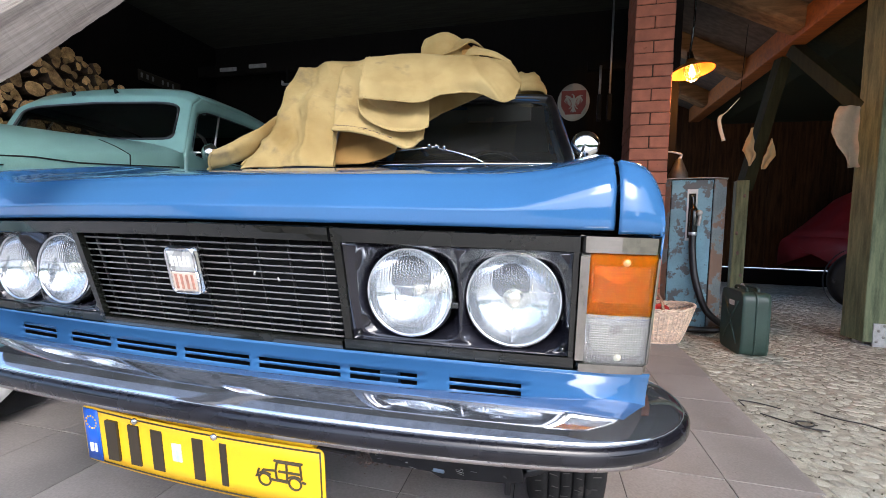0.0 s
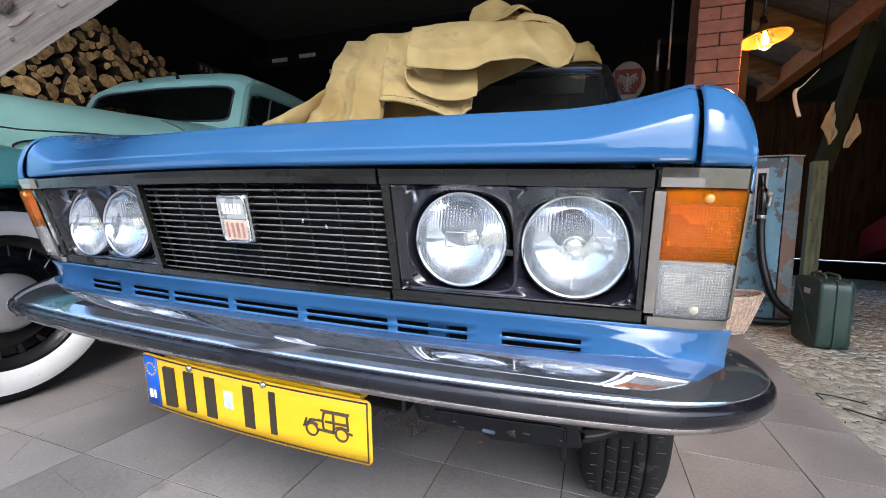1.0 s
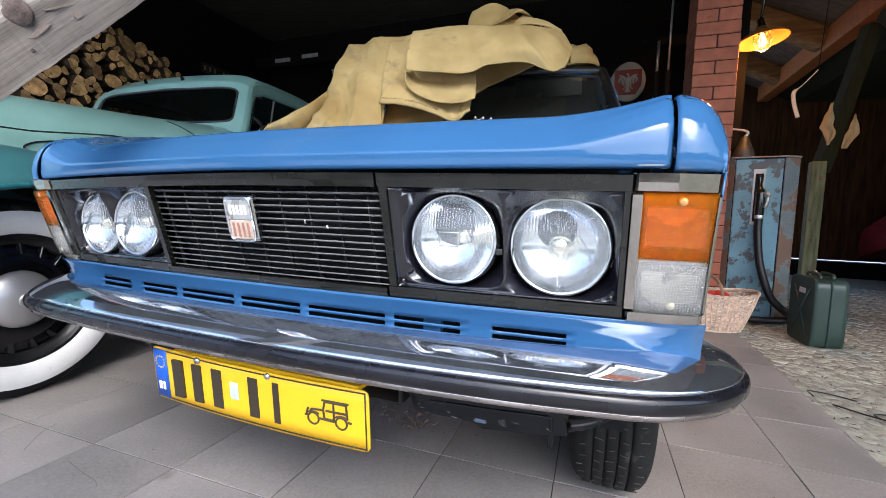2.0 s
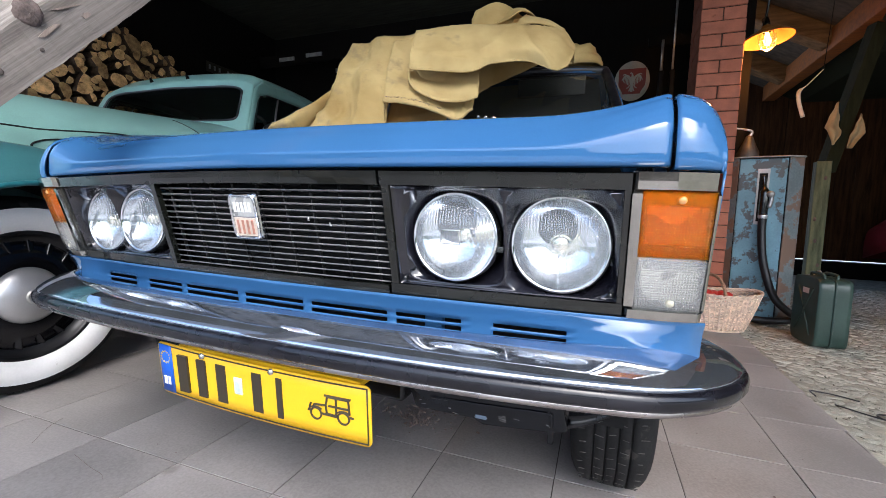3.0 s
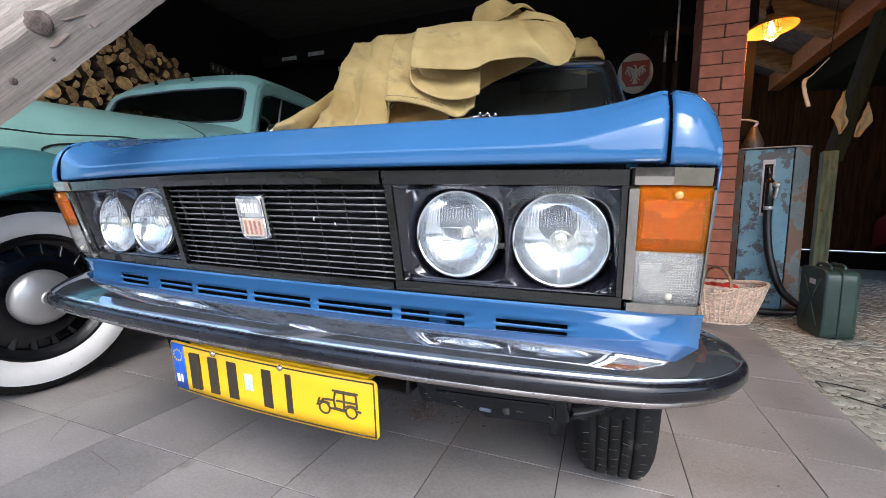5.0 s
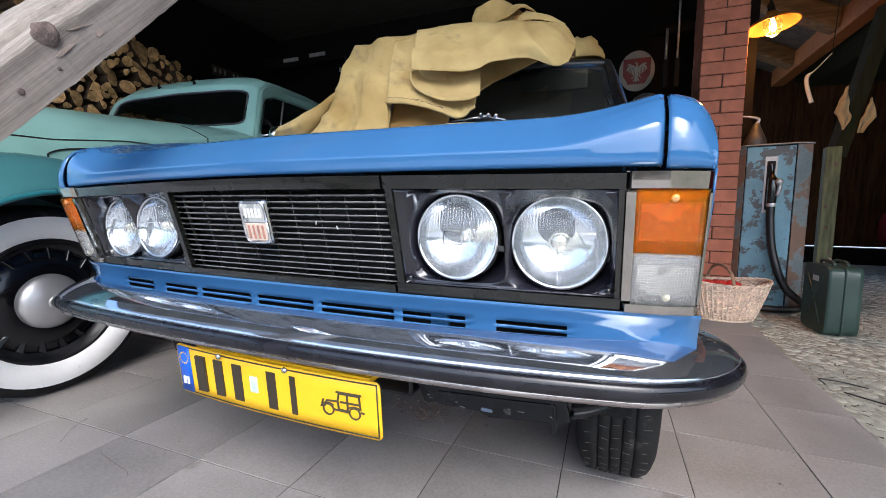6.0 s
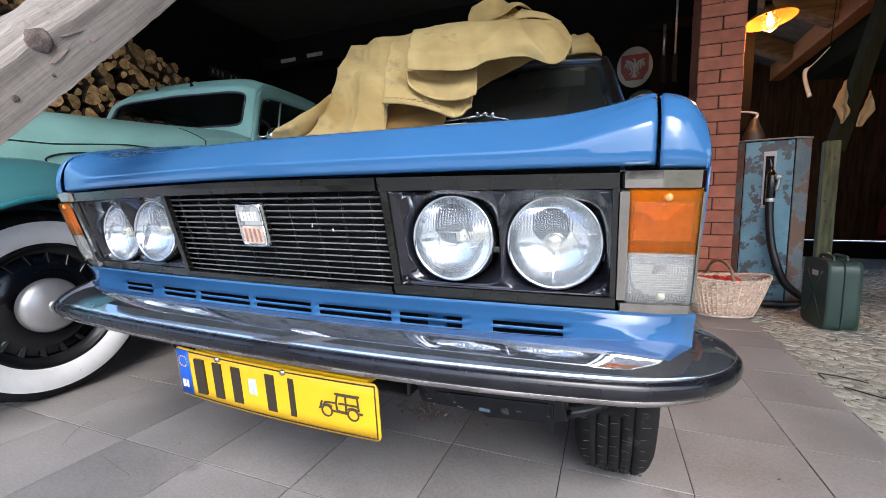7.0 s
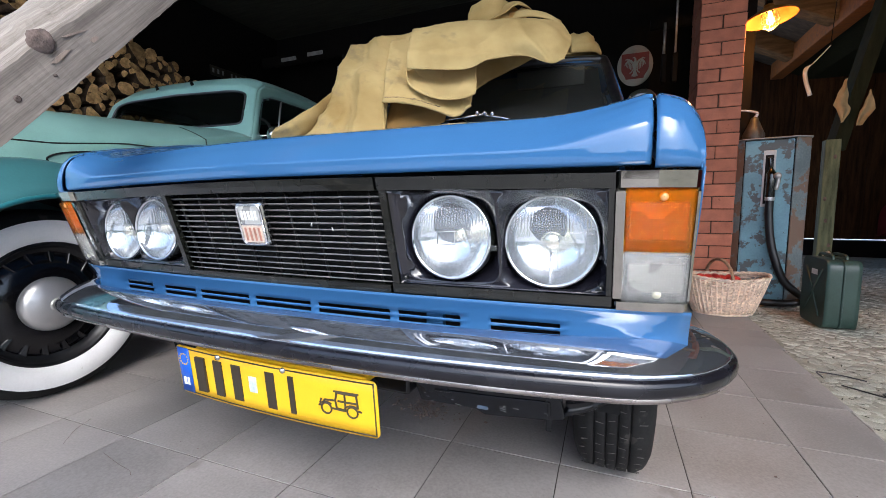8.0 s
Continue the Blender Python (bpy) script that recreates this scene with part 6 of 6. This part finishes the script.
# timber of the side bay
def post(x, y, w, z1, label, rz=0.0):
    p = thing("timber_post", label, "post", (x, y, 0), rz, "posts of the side bay")
    part("post_shaft", box(-w / 2, w / 2, -w / 2, w / 2, 0.02, z1), WOOD_GREEN, p, smooth=False, bevel=0.006)
    b = part("post_bracket", box(-0.04, 0.04, -w / 2 - 0.006, -w / 2 - 0.001, -0.01, 0.15), ZINC, p, "zinc-plated post bracket", smooth=False)
    for dx, z in ((-0.02, 0.03), (0.02, 0.06), (-0.01, 0.10), (0.022, 0.135)):
        part("bolt", lathe([(0.009, -0.002), (0.008, 0.006), (0.0005, 0.007)], 8, m=Matrix.Translation((dx, -w / 2 - 0.006, z)) @ pose(0, 0, 0, 90)), STEEL, b)
    for dx, z in ((0.02, z1 - 0.14), (-0.03, z1 * 0.6), (0.03, z1 * 0.28), (-0.01, z1 * 0.45)):
        part("knot", lathe([(0.0005, 0.002), (0.009, 0.0015), (0.014, -0.002)], 12, m=Matrix.Translation((dx * w / 0.12, -w / 2 - 0.0005, z)) @ pose(0, 0, 0, 90) @ Matrix.Diagonal((1, 1.5, 1, 1))), KNOT, p)
    part("post_foot", box(-0.05, 0.05, -0.05, 0.05, -0.04, 0.02), ZINC, p, smooth=False)
    return p


post(2.70, 3.80, 0.19, 2.4, "thick pale green treated timber post with bolted foot plate", 7)
post(2.24, 4.75, 0.1, 1.2, "green treated timber post beside a fuel pump", -6)
beam = thing("roof_beam", "roof beam coloured orange-brown for a lamp's glow", "beam", kind="structure")
part("beam_side", box(2.44, 2.58, 2.6, 7.3, 2.32, 2.52), WOOD_ORANGE, beam, smooth=False, bevel=0.008)
for y in (3.3, 4.4, 5.5, 6.6):
    d = Vector((1.08, 0, -0.56))
    m = Matrix.Translation((1.40, y, 2.99)) @ d.to_track_quat("X", "Z").to_matrix().to_4x4()
    tagged(part("rafter", box(0, d.length, -0.1, 0.1, -0.09, 0.09, m=m), WOOD_RAFTER, None, "", False, 0.03), "broad brown rafter under the side bay's roof", "rafter", "rafters of the side bay")
for a, b in (((2.27, 4.78, 1.12), (2.54, 4.85, 2.30)), ((2.64, 3.88, 1.6), (2.52, 4.62, 2.30))):
    d = Vector(b) - Vector(a)
    m = Matrix.Translation(a) @ d.to_track_quat("Z", "X").to_matrix().to_4x4()
    tagged(part("knee_brace", box(-0.05, 0.05, -0.05, 0.05, 0, d.length, m=m), WOOD_SHADE, None, "", False, 0.005), "slanting knee brace under the beam, timber darkened as unlit", "brace", "knee braces")
wall = setting("wall_side_bay", box(1.4, 8.0, 7.3, 7.5, -0.05, 0.201), UNDER, "low dark plinth at the back of the side bay", "wall")
PL = box(-0.0977, 0.0977, 0, 0.025, 0, 2.6)
me = bpy.data.meshes.new("plank")
PL.to_mesh(me)
PL.free()
me.materials.append(WOOD_BROWN)
# Hidden backing board added so no daylight passes the plank gaps.
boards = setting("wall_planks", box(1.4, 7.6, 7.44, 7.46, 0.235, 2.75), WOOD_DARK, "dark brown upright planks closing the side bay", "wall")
for i in range(32):
    ob = new("plank", me)
    ob.parent = boards
    ob.matrix_basis = Matrix.Translation((1.5 + i * 0.196 + rng.uniform(-0.002, 0.002), 7.4 + rng.uniform(-0.008, 0.008), 0.218)) @ pose(0, 0, 0, 0, rng.uniform(-0.15, 0.15), 0)
# Unseen wall added at the right to block sky light from the bay.
setting("wall_side_far", box(6.4, 6.5, 0.6, 7.5, 0, 2.8), WOOD_BROWN, "unseen plank wall added to keep sky light off the bay", "wall")

# hanging lamp
lamp = thing("hanging_lamp", "warm glowing caged bulb under a round enamel shade", "lamp", (1.47, 3.60, 1.845))
tilt = pose(0, 0, 0, -4, -7, 0) @ Matrix.Diagonal((0.84, 0.84, 0.9, 1))
part("shade", lathe([(0.03, 0.075), (0.04, 0.05), (0.09, 0.03), (0.14, 0.005), (0.163, -0.018), (0.166, -0.022)], 40, m=tilt), SHADE, lamp, "shallow enamel shade coloured orange for the bulb's glow", thick=0.003)
part("lamp_socket", lathe([(0.0005, 0.14), (0.02, 0.135), (0.026, 0.09), (0.032, 0.06), (0.025, 0.03)], 18, m=tilt), BLACK_MATT, lamp)
part("bulb", lathe([(0.012, 0.03), (0.018, 0.0), (0.024, -0.025), (0.022, -0.045), (0.012, -0.06), (0.0005, -0.064)], 18, m=tilt), BULB, lamp, "glowing amber bulb")
cage = bmesh.new()
for k in range(6):
    a = math.pi * k / 3
    tube([tilt @ Vector((r * math.cos(a), r * math.sin(a), h)) for r, h in ((0.05, 0.02), (0.056, -0.03), (0.046, -0.07), (0.02, -0.092), (0.0, -0.096))], 0.0025, 5, cage)
for r, h in ((0.056, -0.03), (0.046, -0.07)):
    tube([tilt @ Vector((r * math.cos(a), r * math.sin(a), h)) for a in span(0, 2 * math.pi, 24)], 0.0025, 5, cage)
part("wire_cage", cage, STEEL, lamp)
part("hanger_rod", tube([tilt @ Vector((0, 0, 0.13)), (0.0, 0.0, 0.3), (0, 0, 1.15)], 0.008), BLACK_MATT, lamp)
bulb_light = new("lamp_light", bpy.data.lights.new("lamp_light", "POINT"))
bulb_light.data.energy, bulb_light.data.color, bulb_light.data.shadow_soft_size = 6.0, (1.0, 0.40, 0.08), 0.03
bulb_light.location = (1.47, 3.60, 1.735)


# rags and loose cloths
def rag(name, at, w, h, material, label, category, seed, outline, group=""):
    """A hanging cloth; outline: (share of the height, left edge, right edge) from the top down."""
    def fn(u, v):
        a, b = lerp([(k, l) for k, l, r in outline], v), lerp([(k, r) for k, l, r in outline], v)
        fold = 0.16 * w * math.sin(u * 6 + seed + 2.5 * v) * (0.3 + 0.7 * v)
        return Vector(((a + (b - a) * u) * w, fold, -h * v)) + ruffle((u * w, v * h, seed), 0.012, 14, seed)
    ob = part(name, grid(fn, span(0, 1, 16), span(0, 1, 24)), material, None, "", True, 0.0, 0.004)
    ob.matrix_basis = Matrix.Translation(at)
    return tagged(ob, label, category, group)


rag("rag", (2.275, 4.70, 1.67), 0.13, 0.34, RAG, "pointed yellow rag hanging from a brace", "rag", 1.0, [(0, 0.0, 0.08), (0.3, -0.25, 0.18), (0.58, -0.5, 0.26), (0.68, -0.32, 0.34), (0.8, -0.2, 0.3), (1, -0.1, 0.1)], "hanging rags")
rag("rag", (2.42, 4.72, 1.57), 0.11, 0.27, RAG, "small yellow rag hanging from a brace", "rag", 2.0, [(0, 0.15, 0.25), (0.3, -0.05, 0.4), (0.55, -0.25, 0.5), (0.75, -0.42, 0.15), (1, -0.45, -0.2)], "hanging rags")
rag("sack", (2.53, 3.86, 1.62), 0.2, 0.42, RAG_PALE, "pale sacking hung on a timber post", "sack", 3.0, [(0, -0.3, 0.4), (0.12, -0.42, 0.48), (0.4, -0.5, 0.5), (0.62, -0.38, 0.5), (0.85, -0.05, 0.46), (1, 0.1, 0.36)])
pipe = thing("bent_pipe", "short bent white pipe hung on a dark cord", "pipe")
part("pipe_body", tube(curve([(2.09, 4.5, 1.88), (2.0, 4.5, 1.77), (1.95, 4.5, 1.72), (1.955, 4.5, 1.64), (1.99, 4.5, 1.52)], 6), lambda k: 0.004 + 0.011 * smooth(0.3, 0.5, k)), WHITE_CLOTH, pipe)
part("cord", tube([(2.1, 4.45, 2.47), (2.09, 4.5, 1.88)], 0.003, 5), DARK, pipe)

# red car behind
red = thing("red_car", "dark red car parked in the shade of the side bay", "car", (4.07, 6.05, 0), 0)


def red_body(u, v):
    x = -0.58 + 2.78 * u
    top = lerp([(0, 0.70), (0.06, 0.86), (0.17, 1.2), (0.26, 1.34), (0.75, 1.35), (1, 1.0)], u)
    a = math.pi * v
    return Vector((x, -0.8 * math.copysign(abs(math.cos(a)) ** 0.4, math.cos(a)), 0.3 + (top - 0.3) * abs(math.sin(a)) ** 0.35))


part("body", grid(red_body, span(0, 1, 30), span(0, 1, 24)), RED_PAINT, red, thick=0.01)
part("nose", grid(lambda v, w: red_body(0, v) * (1 - w) + Vector((-0.6, 0, 0.5)) * w, span(0, 1, 24), [0, 0.5, 1]), RED_PAINT, red, thick=0.01)
part("side_glass", box(0.25, 1.5, -0.81, -0.79, 0.95, 1.22), BLACK_GLOSS, red, smooth=False, bevel=0.01)
for x in (-0.55, 1.7):
    w = part("wheel", lathe([(0.19, -0.08), (0.27, -0.085), (0.29, -0.05), (0.29, 0.05), (0.27, 0.085), (0.2, 0.08)], 40), TYRE, red, at=Matrix.Translation((x, -0.8, 0.29)) @ pose(0, 0, 0, 90))
    part("rim", lathe([(0.2, 0.075), (0.19, 0.06), (0.12, 0.05), (0.06, 0.075), (0.0005, 0.08)], 32), mat("dark_steel_rim", (0.12, 0.12, 0.115), 0.5, 0.6), w)
    part("arch", lathe([(0.33, -0.02), (0.34, 0.03)], 32, m=Matrix.Translation((0, 0, -0.02))), DARK, w)


# ---- soil and leaf bits fallen under the car ----
bits_v, bits_f = [], []
for k in range(560):
    if k < 420:
        x, y = rng.gauss(0.06, 0.06), rng.gauss(1.49, 0.04)
    else:
        x, y = rng.uniform(-0.7, 1.2), rng.uniform(0.95, 2.2)
    r = rng.uniform(0.001, 0.0022) if k % 4 or k > 420 else rng.uniform(0.004, 0.009)
    base = len(bits_v)
    a0 = rng.uniform(0, 6.28)
    for q in range(5):
        a = a0 + q * 1.2566
        bits_v.append((x + r * math.cos(a) * rng.uniform(0.5, 1.2), y + r * math.sin(a) * rng.uniform(0.4, 1), 0.0015))
    bits_v.append((x, y, 0.002 + r * 0.6))
    for q in range(5):
        bits_f.append((base + q, base + (q + 1) % 5, base + 5))
me = bpy.data.meshes.new("soil_bits")
me.from_pydata(bits_v, [], bits_f)
me.materials.append(KNOT)
tagged(new("soil_bits", me), "dark soil and leaf bits scattered on tiles", "soil", "", "stuff")

# ---- woods across the yard ----
woods_v, woods_f = [], []
for k in range(2200):
    a = radians(rng.uniform(178, 362))
    d = rng.uniform(34, 44)
    r = rng.uniform(0.5, 1.3)
    c = Vector((d * math.cos(a), d * math.sin(a), rng.uniform(0.0, 1.0) ** 0.8 * (5.0 + 0.9 * math.sin(a * 9) + 0.6 * math.sin(a * 23))))
    base = len(woods_v)
    for i in range(5):
        for j in range(7):
            p, q = math.pi * i / 4, 2 * math.pi * j / 7
            woods_v.append((c + Vector((math.sin(p) * math.cos(q), math.sin(p) * math.sin(q), math.cos(p))) * r * rng.uniform(0.7, 1.2))[:])
    for i in range(4):
        for j in range(7):
            woods_f.append((base + i * 7 + j, base + i * 7 + (j + 1) % 7, base + (i + 1) * 7 + (j + 1) % 7, base + (i + 1) * 7 + j))
me = bpy.data.meshes.new("far_woods")
me.from_pydata(woods_v, [], woods_f)
me.materials.append(mat("foliage", (0.06, 0.1, 0.03), 0.8, spread=0.4, scale=0.6, fine=6, bump=0.5))
tagged(new("far_woods", me), "far green woods across the yard", "trees", "", "stuff")


# ---- floor pieces ----
def slab(name, w, d, h, material, bev=0.0005):
    bm = box(-w / 2, w / 2, -d / 2, d / 2, -h, 0)
    bmesh.ops.bevel(bm, geom=[e for e in bm.edges if all(v.co.z > -0.001 for v in e.verts)], offset=bev, segments=1, affect="EDGES")
    me = bpy.data.meshes.new(name)
    bm.to_mesh(me)
    bm.free()
    me.materials.append(material)
    return me


TILE_ME = slab("tile", 0.3003, 0.3158, 0.012, TILE)
floor = bpy.data.objects["floor"]


def tile_edge(y):
    """Where the tiles stop and the cobbles begin."""
    return 1.372 + 0.013 * (y - 1.9) + 0.003 * math.sin(y * 7.0)


for i in range(-13, 4):
    for j in range(-6, 10):
        x, y = 0.222 + 0.303 * (i + 0.5), 1.338 + 0.3185 * (j + 0.5)
        cx, cy = x - 0.022 * (y - 1.34), y + 0.026 * (x - 0.2)
        if cx < -3.6:
            continue
        me, wide = TILE_ME, 0.3003
        if i == 3:
            wide = tile_edge(cy) - (cx - 0.1502)
            cx += wide / 2 - 0.1502
            me = slab("tile", wide, 0.3158, 0.012, TILE)
        ob = new("tile", me)
        ob.parent = floor
        ob.matrix_basis = Matrix.Translation((cx, cy, rng.uniform(-0.0004, 0.0004))) @ pose(0, 0, 0, 0, 0, 1.4)

def stone(n, seed):
    r = random.Random(seed)
    bm = bmesh.new()
    ring = [(r.uniform(0.42, 0.56) * math.cos(2 * math.pi * i / n), r.uniform(0.42, 0.56) * math.sin(2 * math.pi * i / n)) for i in range(n)]
    rows = [[bm.verts.new((x * k, y * k, z + r.uniform(-0.03, 0.03) * (k < 0.95))) for x, y in ring] for k, z in ((1.0, -0.3), (0.99, 0.1), (0.93, 0.16))]
    for a, b in zip(rows, rows[1:]):
        for i in range(n):
            bm.faces.new((a[i], a[(i + 1) % n], b[(i + 1) % n], b[i]))
    c = bm.verts.new((0, 0, 0.18))
    for i in range(n):
        bm.faces.new((rows[2][i], rows[2][(i + 1) % n], c))
    return bm


STONES = []
for k in range(10):
    bm = stone(8, k)
    me = bpy.data.meshes.new("cobble")
    bm.to_mesh(me)
    bm.free()
    me.materials.append(COBBLE)
    me.shade_smooth()
    STONES.append(me)
bed = bpy.data.objects["cobble_bed"]
count = 0
rest_v, rest_f = [], []
for j in range(122):
    for i in range(78):
        x = 1.402 + i * 0.046 + (j % 2) * 0.023 + rng.uniform(-0.012, 0.012)
        y = 1.2 + j * 0.041 + rng.uniform(-0.01, 0.01)
        s = rng.uniform(0.04, 0.068)
        if x < tile_edge(y) + 0.022 or (x - 1.4) > 0.45 * (y - 0.6) + 0.4:
            continue
        m = Matrix.Translation((x, y, -0.0105 + rng.uniform(-0.003, 0.002))) @ pose(0, 0, 0, rng.uniform(-3, 3), rng.uniform(-3, 3), rng.uniform(0, 360)) @ Matrix.Diagonal((s, s * rng.uniform(0.6, 1.0), 0.018, 1))
        if x < 1.8 and 1.65 < y < 2.6 and count < 300:
            ob = new("cobble", rng.choice(STONES))
            ob.parent = bed
            ob.matrix_basis = m
            count += 1
        else:
            me = STONES[rng.randrange(10)]
            base = len(rest_v)
            rest_v += [(m @ v.co)[:] for v in me.vertices]
            rest_f += [[base + q for q in f.vertices] for f in me.polygons]
me = bpy.data.meshes.new("far_cobbles")
me.from_pydata(rest_v, [], rest_f)
me.materials.append(COBBLE)
me.shade_smooth()
tagged(new("far_cobbles", me), "worn pale cobblestones set in sand", "cobblestones", "", "stuff")

# dark chips laid over the cobbles to stand for shade in their gaps
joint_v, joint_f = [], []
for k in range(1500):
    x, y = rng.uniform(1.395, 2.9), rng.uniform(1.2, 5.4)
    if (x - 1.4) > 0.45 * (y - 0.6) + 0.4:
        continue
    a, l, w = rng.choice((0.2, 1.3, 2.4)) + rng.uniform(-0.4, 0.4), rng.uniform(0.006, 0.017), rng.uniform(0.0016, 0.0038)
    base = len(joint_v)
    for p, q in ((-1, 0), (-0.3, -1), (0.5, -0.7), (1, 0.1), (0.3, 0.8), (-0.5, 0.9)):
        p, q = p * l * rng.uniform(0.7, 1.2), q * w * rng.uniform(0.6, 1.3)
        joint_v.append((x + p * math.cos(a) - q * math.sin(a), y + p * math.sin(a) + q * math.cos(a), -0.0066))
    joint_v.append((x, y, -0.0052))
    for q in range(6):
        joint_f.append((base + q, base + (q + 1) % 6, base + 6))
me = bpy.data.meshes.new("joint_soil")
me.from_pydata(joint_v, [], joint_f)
me.materials.append(mat("gap_shade", (0.035, 0.035, 0.022), 0.95, spread=0.5, scale=40, spec=0.1))
tagged(new("joint_soil", me), "dark flat chips standing for shaded gaps between cobblestones", "soil", "", "stuff")

# cord dropped on the cobbles, dry stalks on the tiles, a mortar edge between the two floors
cord = thing("black_cord", "thin black cord lying looped on cobblestones", "cord")
part("cord_end", tube(curve([(1.404, 2.30, 0.004), (1.404, 2.355, 0.004), (1.42, 2.356, 0.005), (1.48, 2.344, 0.005), (1.542, 2.312, 0.004)], 6), 0.0028, 6), RUBBER, cord)
part("cord_loop", tube(curve([(1.437, 2.234, 0.004), (1.506, 2.175, 0.005), (1.549, 2.151, 0.005), (1.584, 2.167, 0.005), (1.597, 2.199, 0.005), (1.555, 2.2, 0.005), (1.531, 2.178, 0.006), (1.552, 2.138, 0.006), (1.619, 2.137, 0.004)], 6), 0.0028, 6), RUBBER, cord)
part("cord_tail", tube(curve([(1.66, 2.32, 0.004), (1.72, 2.27, 0.005), (1.80, 2.24, 0.005), (1.86, 2.17, 0.004)], 6), 0.0028, 6), RUBBER, cord)
for pts in (((-0.645, 0.918), (-0.551, 0.902), (-0.497, 0.896), (-0.473, 0.886)), ((-0.803, 0.902), (-0.863, 0.963), (-0.891, 1.015))):
    tagged(part("dry_stalk", tube(curve([(x, y, 0.002) for x, y in pts], 6), 0.0005, 5), KNOT), "thin dry stalk lying on the floor tiles", "stalk", "stalks on the tiles")
setting("trim_mortar", tube([Vector((tile_edge(y) + 0.004 + 0.003 * math.sin(y * 17) + 0.002 * math.sin(y * 41), y, -0.009)) for y in span(-0.6, 4.4, 160)], 0.0065, 6), mat("pale_mortar", (0.3, 0.28, 0.25), 0.9, spread=0.3, scale=30, bump=0.6), "pale mortar bead along the edge of the tiles", "trim")
